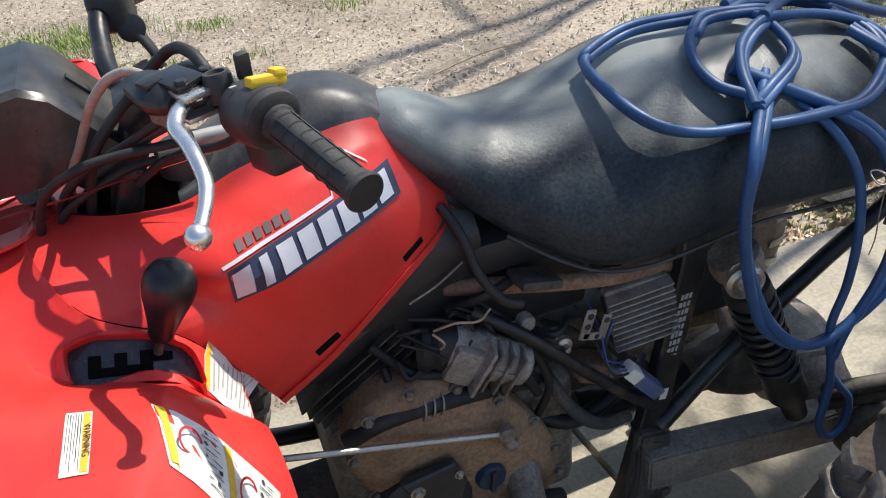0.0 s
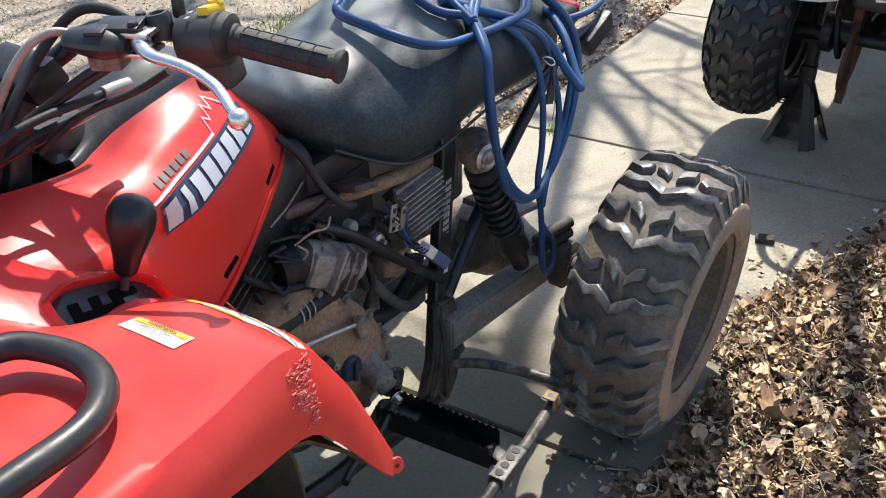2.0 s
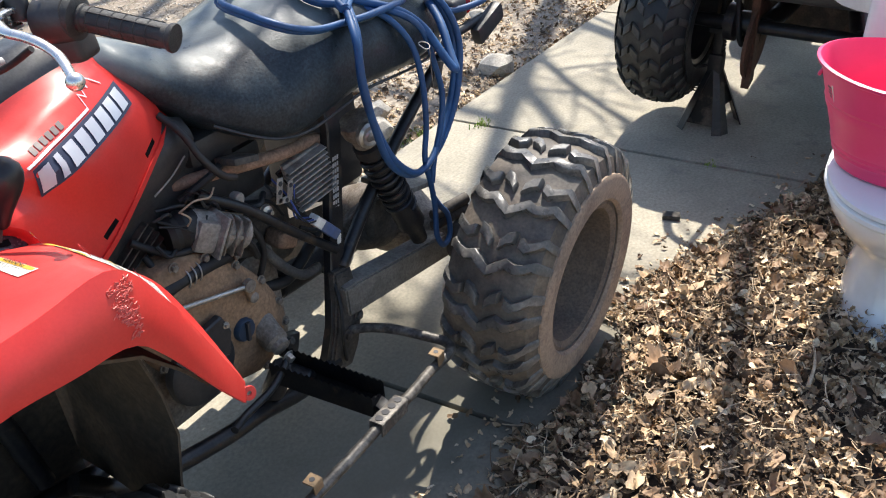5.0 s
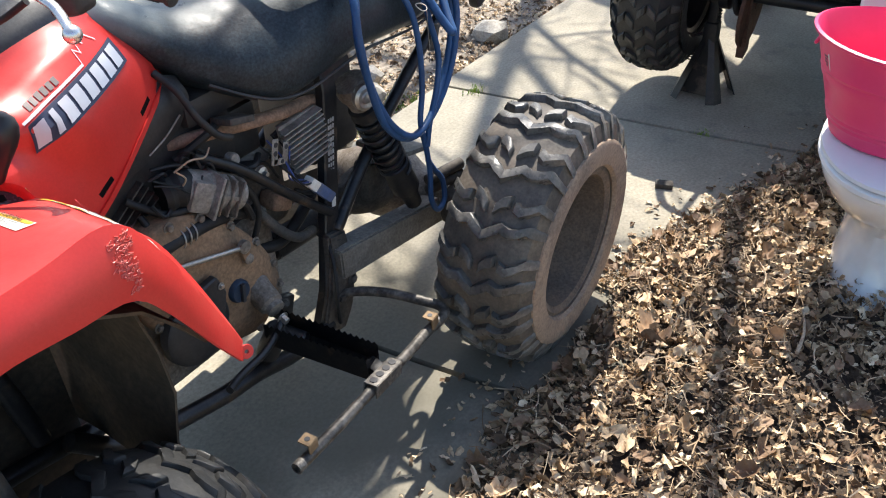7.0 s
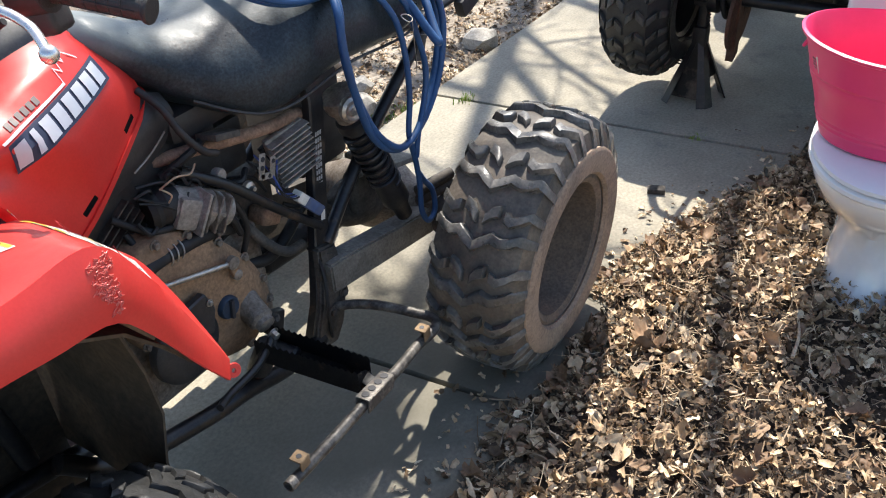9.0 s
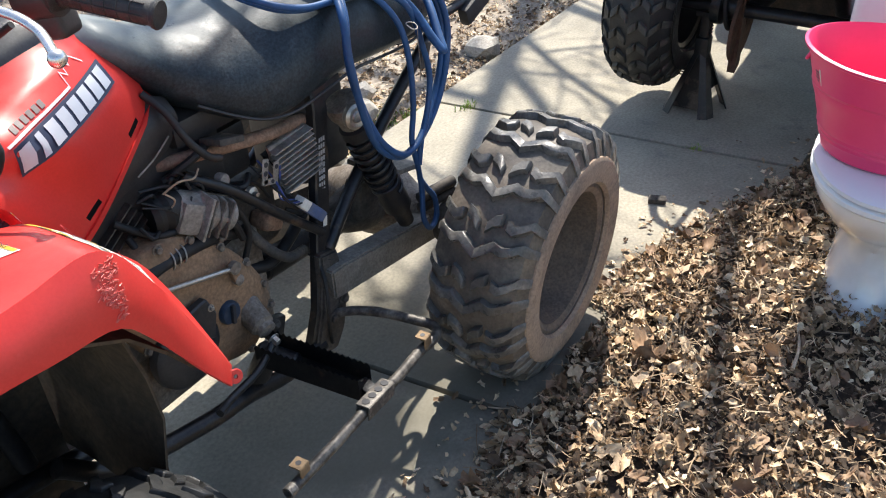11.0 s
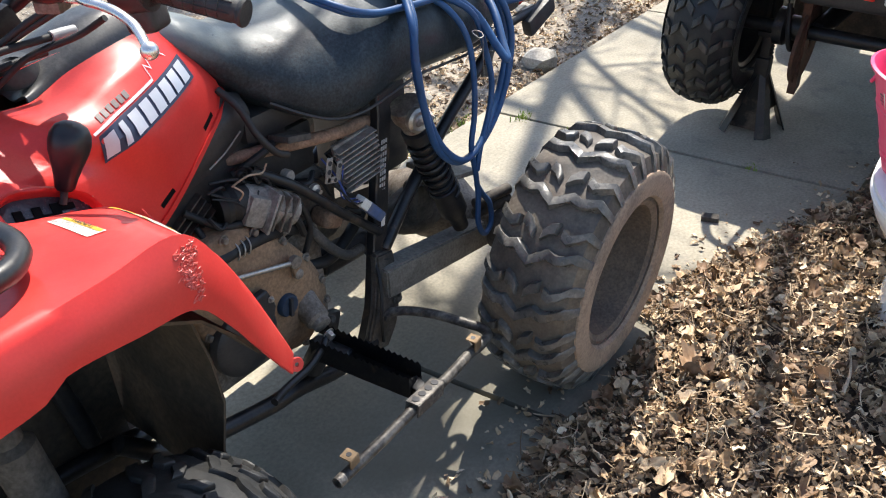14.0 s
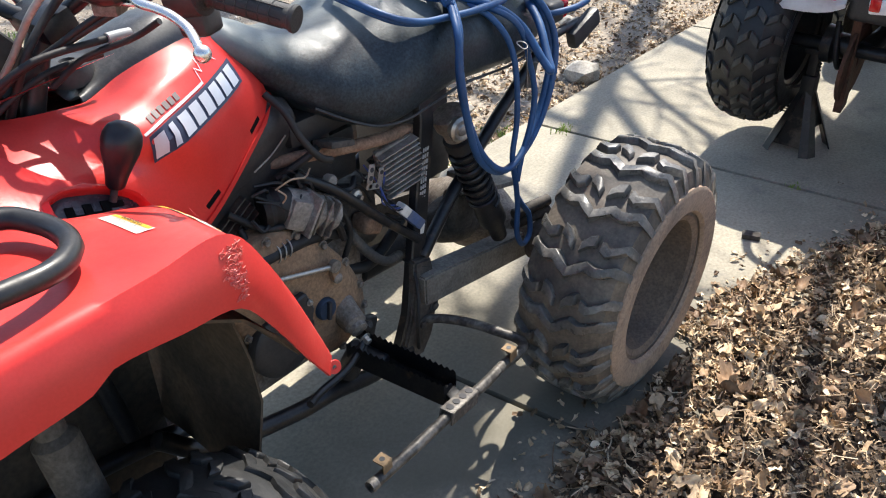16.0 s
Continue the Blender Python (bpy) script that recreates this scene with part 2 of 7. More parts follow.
def island_material(name, stops, rough=0.8, spec=0.3):
    """Colours picked at random for each loose piece of a scatter, with blotches on it."""
    m = bpy.data.materials.new(name)
    m.use_nodes = True
    nt = m.node_tree
    geo = nt.nodes.new("ShaderNodeNewGeometry")
    ramp = nt.nodes.new("ShaderNodeValToRGB")
    ramp.color_ramp.interpolation = "LINEAR"
    els = ramp.color_ramp.elements
    while len(els) < len(stops):
        els.new(0.5)
    for e, (p, c) in zip(els, stops):
        e.position, e.color = p, (*c, 1)
    nt.links.new(geo.outputs["Random Per Island"], ramp.inputs["Fac"])
    tex = nt.nodes.new("ShaderNodeTexNoise")
    tex.inputs["Scale"].default_value, tex.inputs["Detail"].default_value, tex.inputs["Roughness"].default_value = 120, 6, 0.75
    coord = nt.nodes.new("ShaderNodeTexCoord")
    nt.links.new(coord.outputs["Object"], tex.inputs["Vector"])
    mix = nt.nodes.new("ShaderNodeMix")
    mix.data_type, mix.blend_type = "RGBA", "OVERLAY"
    mix.inputs[0].default_value = 0.6
    nt.links.new(ramp.outputs["Color"], mix.inputs[6])
    nt.links.new(tex.outputs["Fac"], mix.inputs[7])
    bsdf = nt.nodes["Principled BSDF"]
    nt.links.new(mix.outputs[2], bsdf.inputs["Base Color"])
    bsdf.inputs["Roughness"].default_value = rough
    bsdf.inputs["Specular IOR Level"].default_value = spec
    return m




def lighten_top(m, light, low, high, most):
    """Lighter grey towards the seat top: dusty wear plus sky glare painted in, broken by noise."""
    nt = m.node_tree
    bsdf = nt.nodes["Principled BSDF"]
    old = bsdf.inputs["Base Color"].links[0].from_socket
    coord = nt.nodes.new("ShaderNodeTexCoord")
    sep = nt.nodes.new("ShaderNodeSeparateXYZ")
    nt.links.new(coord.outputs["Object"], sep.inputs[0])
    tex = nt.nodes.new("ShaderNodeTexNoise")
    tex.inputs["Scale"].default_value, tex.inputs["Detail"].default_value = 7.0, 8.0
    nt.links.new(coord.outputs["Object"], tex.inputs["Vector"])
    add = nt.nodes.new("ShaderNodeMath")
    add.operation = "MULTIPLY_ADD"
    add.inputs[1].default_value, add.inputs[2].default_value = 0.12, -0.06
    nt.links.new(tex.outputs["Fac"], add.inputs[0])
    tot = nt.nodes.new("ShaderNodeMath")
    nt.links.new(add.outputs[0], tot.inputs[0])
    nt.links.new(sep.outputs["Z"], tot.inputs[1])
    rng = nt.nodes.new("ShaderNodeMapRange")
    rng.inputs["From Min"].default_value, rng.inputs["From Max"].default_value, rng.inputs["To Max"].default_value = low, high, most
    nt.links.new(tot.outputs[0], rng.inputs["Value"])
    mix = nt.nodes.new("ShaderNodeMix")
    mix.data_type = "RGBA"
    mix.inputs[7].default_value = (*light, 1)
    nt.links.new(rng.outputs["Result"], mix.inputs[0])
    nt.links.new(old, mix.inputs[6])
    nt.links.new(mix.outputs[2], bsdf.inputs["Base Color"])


def darkened(m, umber, most):
    """Darker concrete beside the leaf drift and towards the quad bike, broken by noise."""
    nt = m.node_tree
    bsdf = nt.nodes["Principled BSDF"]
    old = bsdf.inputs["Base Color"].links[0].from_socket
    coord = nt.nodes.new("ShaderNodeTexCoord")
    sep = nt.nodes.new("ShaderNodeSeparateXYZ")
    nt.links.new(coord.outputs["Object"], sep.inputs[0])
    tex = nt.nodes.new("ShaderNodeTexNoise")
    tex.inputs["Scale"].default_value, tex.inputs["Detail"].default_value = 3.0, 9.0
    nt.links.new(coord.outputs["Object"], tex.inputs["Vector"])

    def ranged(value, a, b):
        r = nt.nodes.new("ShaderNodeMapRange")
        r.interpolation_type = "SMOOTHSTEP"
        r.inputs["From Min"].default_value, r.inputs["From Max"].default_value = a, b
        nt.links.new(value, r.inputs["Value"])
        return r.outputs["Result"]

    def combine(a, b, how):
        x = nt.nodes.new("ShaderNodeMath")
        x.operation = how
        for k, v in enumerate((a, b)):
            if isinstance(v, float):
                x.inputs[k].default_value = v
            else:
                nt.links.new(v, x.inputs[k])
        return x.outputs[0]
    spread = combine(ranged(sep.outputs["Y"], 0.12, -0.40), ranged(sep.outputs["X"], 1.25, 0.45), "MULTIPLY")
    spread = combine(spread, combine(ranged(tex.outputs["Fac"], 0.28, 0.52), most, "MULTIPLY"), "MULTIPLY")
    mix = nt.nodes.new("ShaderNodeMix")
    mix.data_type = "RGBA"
    mix.inputs[7].default_value = (*umber, 1)
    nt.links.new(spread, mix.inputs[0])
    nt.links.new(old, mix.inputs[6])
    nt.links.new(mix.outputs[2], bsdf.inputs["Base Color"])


darkened(M["concrete"], (0.135, 0.125, 0.095), 0.85)
# seat top lightened by height, for dusty wear and the glare on it
lighten_top(M["seat"], (0.285, 0.315, 0.305), 0.838, 0.912, 0.82)
M["leaf"] = island_material("dry_leaf", [(0.0, (0.085, 0.052, 0.030)), (0.2, (0.20, 0.128, 0.072)), (0.5, (0.42, 0.29, 0.168)), (0.8, (0.70, 0.525, 0.33)), (1.0, (0.85, 0.69, 0.48))], 0.6, 0.35)
M["leaf_brown"] = island_material("brown_leaf", [(0.0, (0.16, 0.095, 0.055)), (0.45, (0.37, 0.24, 0.14)), (0.8, (0.60, 0.44, 0.27)), (1.0, (0.78, 0.61, 0.41))], 0.6, 0.35)
M["crumb"] = island_material("leaf_crumb", [(0.0, (0.06, 0.040, 0.025)), (0.4, (0.19, 0.128, 0.077)), (0.8, (0.42, 0.305, 0.19)), (1.0, (0.68, 0.54, 0.37))], 0.8, 0.3)
M["chip"] = island_material("yard_chip", [(0.0, (0.20, 0.16, 0.12)), (0.25, (0.34, 0.28, 0.215)), (0.7, (0.47, 0.41, 0.32)), (1.0, (0.66, 0.60, 0.49))], 0.9)
M["pebble"] = island_material("pebble", [(0.0, (0.22, 0.19, 0.16)), (0.5, (0.42, 0.38, 0.32)), (1.0, (0.66, 0.62, 0.55))], 0.9)

# ---- mesh helpers ----


def part(name, bm, mat, parent=None, label="", smooth=True, angle=38):
    """Links a bmesh in world coordinates as one mesh object under a thing or a part."""
    bmesh.ops.recalc_face_normals(bm, faces=bm.faces)
    for f in bm.faces:
        f.smooth = smooth
    if smooth:
        limit = radians(angle)
        for e in bm.edges:
            if len(e.link_faces) == 2 and e.calc_face_angle(0) > limit:
                e.smooth = False
    data = bpy.data.meshes.new(name)
    bm.to_mesh(data)
    bm.free()
    data.materials.append(M[mat] if isinstance(mat, str) else mat)
    ob = new(name, data)
    if parent:
        ob.parent = parent
        base = parent.location if parent.parent is None else Vector((0, 0, 0))
        ob.matrix_parent_inverse = Matrix.Translation(-Vector(base))
    if label:
        tagged(ob, label)
    return ob


def thing(name, place, label, category, group=""):
    """An Empty at the base of a thing, to which its parts belong."""
    ob = new(name)
    ob.location = place
    ob.empty_display_size = 0.05
    return tagged(ob, label, category, group)


def curve_points(pts, per=8, closed=False):
    """A smooth line through the given points."""
    pts = [Vector(p) for p in pts]
    n, out = len(pts), []
    for i in range(n if closed else n - 1):
        if closed:
            a, b, c, d = pts[i - 1], pts[i], pts[(i + 1) % n], pts[(i + 2) % n]
        else:
            b, c = pts[i], pts[i + 1]
            a = pts[i - 1] if i else b * 2 - c
            d = pts[i + 2] if i + 2 < n else c * 2 - b
        for k in range(per):
            t = k / per
            out.append(0.5 * (2 * b + (c - a) * t + (2 * a - 5 * b + 4 * c - d) * t * t + (3 * b - a - 3 * c + d) * t ** 3))
    if not closed:
        out.append(pts[-1])
    return out


def bridge(bm, rings, closed=True, cap=True, loop=False):
    """Skins rings of points of equal length."""
    rows = [[bm.verts.new(p) for p in r] for r in rings]
    n = len(rows[0])
    for a, b in zip(rows, rows[1:] + rows[:1] if loop else rows[1:]):
        for i in range(n if closed else n - 1):
            j = (i + 1) % n
            bm.faces.new((a[i], a[j], b[j], b[i]))
    if cap and closed and not loop:
        bm.faces.new(rows[0][::-1])
        bm.faces.new(rows[-1])
    return rows


def tube(bm, pts, radius, seg=10, per=6, closed=False, smooth=True, flat=1.0, cap=True):
    """A bent tube through points. radius: one number, or a function of 0..1 along it."""
    line = curve_points(pts, per, closed) if smooth else [Vector(p) for p in pts]
    n = len(line)
    rings, side = [], None
    for i, p in enumerate(line):
        if closed:
            d = line[(i + 1) % n] - line[i - 1]
        else:
            d = line[min(i + 1, n - 1)] - line[max(i - 1, 0)]
        d = d.normalized()
        if side is None:
            side = d.cross(Vector((0, 0, 1)))
            if side.length < 0.1:
                side = d.cross(Vector((1, 0, 0)))
        side = (side - d * side.dot(d)).normalized()
        up = side.cross(d)
        r = radius(i / max(1, n - 1)) if callable(radius) else radius
        rings.append([p + side * (r * math.cos(a)) + up * (r * flat * math.sin(a)) for a in (2 * math.pi * k / seg for k in range(seg))])
    bridge(bm, rings, True, cap and not closed, closed)
    return bm


def lathe(bm, profile, m=None, seg=32, loop=False):
    """Turns (radius, height) pairs round the z axis, then moves them by m."""
    m = m or Matrix()
    rings = [[m @ Vector((r * math.cos(2 * math.pi * k / seg), r * math.sin(2 * math.pi * k / seg), h)) for k in range(seg)] for r, h in profile]
    bridge(bm, rings, True, not loop, loop)
    return bm


def block(bm, size, m=None, bevel=0.004, seg=2):
    """A box with rounded edges, centred on m."""
    m = m or Matrix()
    got = bmesh.ops.create_cube(bm, size=1.0, matrix=m @ Matrix.Diagonal((*size, 1)))
    if bevel:
        edges = {e for v in got["verts"] for e in v.link_edges}
        bmesh.ops.bevel(bm, geom=list(edges), offset=bevel, segments=seg, affect="EDGES", profile=0.6)
    return bm


def along(a, b, roll=0.0):
    """A pose at a whose z axis points to b."""
    d = Vector(b) - Vector(a)
    return Matrix.Translation(a) @ d.to_track_quat("Z", "Y").to_matrix().to_4x4() @ Matrix.Rotation(roll, 4, "Z")


def rod(bm, a, b, r, seg=12, bevel=0.0):
    length = (Vector(b) - Vector(a)).length
    c = min(bevel, r * 0.5) if bevel else 0
    prof = [(r - c, 0), (r, c), (r, length - c), (r - c, length)] if c else [(r, 0), (r, length)]
    return lathe(bm, prof, along(a, b), seg)


def sheet(bm, rows, thick):
    """A surface of a grid of points, thickened to the inside."""
    bridge(bm, rows, False, False)
    bmesh.ops.recalc_face_normals(bm, faces=bm.faces)
    bmesh.ops.solidify(bm, geom=list(bm.faces), thickness=thick)
    return bm


def nb():
    return bmesh.new()

# ---- ground ----
SLAB_Y0, SLAB_Y1 = -0.80, 0.47
JOINTS = (-2.36, -1.04, 0.28, 1.60, 2.92, 4.24, 5.56)


def ground():
    bm = nb()
    xs = [-60, -20, -8, -4] + [-3 + 0.12 * i for i in range(76)] + [7, 9, 14, 30, 80]
    ys = [-60, -20, -8, -5] + [-3.4 + 0.12 * i for i in range(95)] + [9, 12, 20, 40, 90]
    grid = []
    for x in xs:
        row = []
        for y in ys:
            z = -0.035
            if SLAB_Y1 < y:
                z = -0.02 + 0.03 * noise.noise((x * 1.3, y * 1.3, 0)) + 0.012 * noise.noise((x * 5, y * 5, 3))
                z = min(z, -0.012) if y < SLAB_Y1 + 0.12 else z
            row.append((x, y, z))
        grid.append(row)
    bridge(bm, grid, False, False)
    return tagged(part("ground", bm, "soil"), "packed earth yard with gravel and leaf litter", "ground", kind="structure")


ground()
pavement = tagged(new("pavement"), "weathered concrete walkway with tooled joints", "pavement", kind="structure")
for a, b in zip(JOINTS, JOINTS[1:]):
    bm = nb()
    block(bm, (b - a - 0.012, SLAB_Y1 - SLAB_Y0, 0.12), Matrix.Translation(((a + b) / 2, (SLAB_Y0 + SLAB_Y1) / 2, -0.06)), 0.008, 2)
    # slant of the joints across the walk
    for v in bm.verts:
        v.co.x += -0.11 * (v.co.y - 0.1)
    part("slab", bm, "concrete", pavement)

# ---- wheels ----


def tyre_body(radius, width, rim, round=0.0):
    """A tyre carcass round the y axis, centred on the origin."""
    w = width / 2
    prof = [(rim, -w * 0.80), (rim + 0.012, -w * 0.92), ((radius + rim) / 2, -w), (radius - 0.045 - round * 1.2, -w * 0.97), (radius - 0.018 - round, -w * 0.86),
            (radius - 0.006 - round * 0.25, -w * 0.55), (radius, 0), (radius - 0.006 - round * 0.25, w * 0.55), (radius - 0.018 - round, w * 0.86), (radius - 0.045 - round * 1.2, w * 0.97),
            ((radius + rim) / 2, w), (rim + 0.012, w * 0.92), (rim, w * 0.80), (rim - 0.012, w * 0.6), (rim - 0.012, -w * 0.6)]
    return lathe(nb(), prof, Matrix.Rotation(math.pi / 2, 4, "X"), 72, True)


def lug_mesh(outline, radius, w, lug, taper, seed, mat="lug_rubber", round=0.0):
    """One tread lug. outline: (place across the tread from -1 to 1, metres along it)."""
    rnd = random.Random(seed)
    bm = nb()
    cs = sum(p[0] for p in outline) / len(outline)
    ca = sum(p[1] for p in outline) / len(outline)
    rings = []
    for k, h in ((1.05, -0.006), (1.0, lug * 0.55), (taper, lug * 0.88), (taper - 0.10, lug)):
        ring = []
        for s, o in outline:
            ss, oo = cs + (s - cs) * k if abs(s) > 0.01 else s, ca + (o - ca) * k
            r = radius - (0.022 + 1.5 * round) * abs(ss) ** 3 - (0.03 * max(0, abs(ss) - 0.85) / 0.15) + h + (rnd.uniform(-0.0015, 0.001) if h > 0 else 0)
            th = oo / radius
            ring.append((r * math.sin(th), ss * w, r * math.cos(th)))
        rings.append(ring)
    bridge(bm, rings, True, False)
    bm.verts.ensure_lookup_table()
    top = bm.verts[-len(outline):]
    k = len(top)
    for i in range(k // 2 - 1):
        bm.faces.new((top[i], top[i + 1], top[k - 2 - i], top[k - 1 - i]))
    bmesh.ops.recalc_face_normals(bm, faces=bm.faces)
    for f in bm.faces:
        f.smooth = True
    for e in bm.edges:
        if len(e.link_faces) == 2 and e.calc_face_angle(0) > radians(50):
            e.smooth = False
    data = bpy.data.meshes.new("tread_lug")
    bm.to_mesh(data)
    bm.free()
    data.materials.append(M[mat])
    return data


def lug_outlines(mode, p):
    """Outlines of the lugs of one pitch p of the tread: half of them for each side."""
    out = []
    for sgn in (-1, 1):
        off = 0 if sgn < 0 or mode == "mud" else p / 2
        if mode == "mud":
            half = [[(0.0, 0.02), (0.12, 0.13), (0.30, 0.25), (0.48, 0.20), (0.66, 0.24), (0.82, 0.34), (1.0, 0.31), (1.0, 0.47), (0.82, 0.50), (0.64, 0.41), (0.48, 0.37), (0.30, 0.43), (0.12, 0.32), (0.0, 0.21)],
                    [(0.42, 0.63), (0.56, 0.56), (0.74, 0.66), (0.88, 0.78), (1.0, 0.74), (1.0, 0.90), (0.88, 0.93), (0.74, 0.82), (0.56, 0.73), (0.42, 0.80)],
                    [(0.07, 0.50), (0.20, 0.62), (0.34, 0.68), (0.34, 0.88), (0.20, 0.82), (0.07, 0.68)]]
        else:
            half = [[(0.03, 0.05), (0.26, 0.38), (0.26, 0.74), (0.03, 0.43)], [(0.31, 0.40), (0.53, 0.08), (0.53, 0.44), (0.31, 0.76)], [(0.58, 0.06), (0.78, 0.38), (0.78, 0.72), (0.58, 0.42)], [(0.84, 0.40), (1.0, 0.20), (1.0, 0.60), (0.84, 0.76)]]
        out += [[(sgn * s, o * p + off) for s, o in q] for q in half]
    return out


def move(bm, m):
    bmesh.ops.transform(bm, matrix=m, verts=bm.verts)
    return bm


def wheel(parent, centre, radius, width, rim, lean, mode="mud", lug=0.0068, count=13, name="rear_wheel", flip=1, rubber="rubber", lug_mat="lug_rubber", side_mat="muddy", toe=0.0, round=0.0, rim_mat="rust_rim"):
    m = Matrix.Translation(centre) @ Matrix.Rotation(radians(toe), 4, "Z") @ Matrix.Rotation(radians(lean), 4, "X")
    w = width / 2
    side = [(rim + 0.010, -0.004), (rim + 0.016, 0.004), ((radius + rim) / 2, w * 0.02 + 0.006), (radius - 0.05 - round, 0.003), (radius - 0.046 - round, -0.012), (rim + 0.02, -0.02)]
    tyre = part(name, move(tyre_body(radius, width, rim, round), m), rubber, parent, "worn knobby off-road tyre caked with dried mud", angle=30)
    step = 2 * math.pi / count
    for n, outline in enumerate(lug_outlines(mode, radius * step)):
        data = lug_mesh(outline, radius, w, lug, 0.93, n, lug_mat, round)
        for i in range(count):
            ob = new("tread_lug", data)
            ob.parent = tyre
            ob.matrix_parent_inverse = Matrix()
            ob.matrix_basis = m @ Matrix.Rotation(i * step + 0.13, 4, "Y")
    bm = lathe(nb(), [(r, w * 0.985 + h) for r, h in side], m @ Matrix.Rotation(math.pi / 2 * flip, 4, "X"), 64, True)
    part("sidewall", bm, side_mat, tyre, "mud-coated tyre sidewall")
    prof = [(rim + 0.006, w * 0.86), (rim + 0.010, w * 0.90), (rim + 0.002, w * 0.92), (rim - 0.010, w * 0.86), (rim - 0.014, w * 0.5), (rim - 0.03, w * 0.1),
            (rim - 0.035, -w * 0.25), (rim * 0.55, -w * 0.34), (0.055, -w * 0.30), (0.05, -w * 0.20), (0.0005, -w * 0.20), (0.0005, -w * 0.36), (rim * 0.55, -w * 0.40), (rim, -w * 0.34), (rim + 0.004, w * 0.5)]
    rimo = part("rim", lathe(nb(), prof, m @ Matrix.Rotation(math.pi / 2 * flip, 4, "X"), 48, True), rim_mat, tyre, "dirt-filled dished steel rim")
    for k in range(4):
        a = math.pi / 2 * k + 0.5
        q = m @ Matrix.Rotation(math.pi / 2 * flip, 4, "X") @ Matrix.Translation((0.075 * math.cos(a), 0.075 * math.sin(a), -w * 0.34))
        part("lug_nut", lathe(nb(), [(0.011, 0), (0.011, 0.016), (0.007, 0.02)], q, 6), "dirty_steel", tyre)
    return tyre


quad = thing("quad_bike", (0.0, -0.06, 0.0), "red quad bike with its rear fenders removed on concrete", "quad bike")
YC = -0.06
wheel(quad, (0.570, -0.474, 0.2763), 0.2768, 0.214, 0.158, 2.4, lug=0.0120, count=15, toe=1.86)
wheel(quad, (0.570, 0.345, 0.2800), 0.2803, 0.214, 0.158, 0, flip=-1)
wheel(quad, (-0.54, -0.445, 0.256), 0.255, 0.185, 0.130, 2.0, name="front_wheel", count=15, lug=0.005, side_mat="front_rubber", rubber="front_rubber", lug_mat="front_rubber")
wheel(quad, (-0.54, 0.335, 0.256), 0.255, 0.185, 0.130, 2.0, name="front_wheel", count=15, lug=0.005, side_mat="front_rubber", rubber="front_rubber", lug_mat="front_rubber", flip=-1)

# ---- bodywork ----


def lerp(a, b, t):
    return Vector(a).lerp(Vector(b), t)


def coons(top, bottom, left, right, nu, nv, bulge=0.0, direction=(0, -1, 0.3)):
    """A patch between four boundary lines."""
    def resample(line, n):
        pts = curve_points(line, 12)
        d = [0]
        for a, b in zip(pts, pts[1:]):
            d.append(d[-1] + (b - a).length)
        out = []
        for k in range(n):
            want = d[-1] * k / (n - 1)
            i = max(j for j in range(len(d)) if d[j] <= want + 1e-9)
            i = min(i, len(pts) - 2)
            out.append(pts[i].lerp(pts[i + 1], (want - d[i]) / max(1e-9, d[i + 1] - d[i])))
        return out
    t, b, l, r = resample(top, nu), resample(bottom, nu), resample(left, nv), resample(right, nv)
    n = Vector(direction).normalized()
    rows = []
    for i in range(nu):
        u = i / (nu - 1)
        row = []
        for j in range(nv):
            v = j / (nv - 1)
            p = t[i] * (1 - v) + b[i] * v + l[j] * (1 - u) + r[j] * u
            p -= t[0] * ((1 - u) * (1 - v)) + t[-1] * (u * (1 - v)) + b[0] * ((1 - u) * v) + b[-1] * (u * v)
            row.append(p + n * (bulge * 16 * u * (1 - u) * v * (1 - v)))
        rows.append(row)
    return rows


def mirror(rows):
    return [[Vector((p[0], 2 * YC - p[1], p[2])) for p in map(Vector, r)] for r in rows]


from mathutils import bvhtree

# rim of the gear selector's pocket, moulded into the fender and the tank cover
POCKET = [(-0.455, -0.225, 0.825), (-0.445, -0.219, 0.828), (-0.427, -0.215, 0.828), (-0.399, -0.215, 0.821), (-0.376, -0.218, 0.813), (-0.346, -0.229, 0.796), (-0.338, -0.243, 0.781),
          (-0.338, -0.260, 0.766), (-0.357, -0.251, 0.779), (-0.380, -0.245, 0.789), (-0.405, -0.247, 0.793), (-0.430, -0.251, 0.795), (-0.454, -0.249, 0.802)]
POCKET = [Vector(p) for p in POCKET]
PMID = sum(POCKET, Vector()) / len(POCKET)
PN = Vector()
for p, q in zip(POCKET, POCKET[1:] + POCKET[:1]):
    PN += (p - PMID).cross(q - PMID)
PN = PN.normalized() if PN.z > 0 else -PN.normalized()
PX = Vector((0.103, 0.040, -0.078))
PX = (PX - PN * PX.dot(PN)).normalized()
PY = PN.cross(PX)
POCKET_2D = [((p - PMID).dot(PX), (p - PMID).dot(PY)) for p in POCKET]


def in_pocket(p):
    d = p - PMID
    x, y, inside = d.dot(PX), d.dot(PY), False
    for (x0, y0), (x1, y1) in zip(POCKET_2D, POCKET_2D[1:] + POCKET_2D[:1]):
        if (y0 > y) != (y1 > y) and x < x0 + (x1 - x0) * (y - y0) / (y1 - y0):
            inside = not inside
    return inside and abs(d.dot(PN)) < 0.05


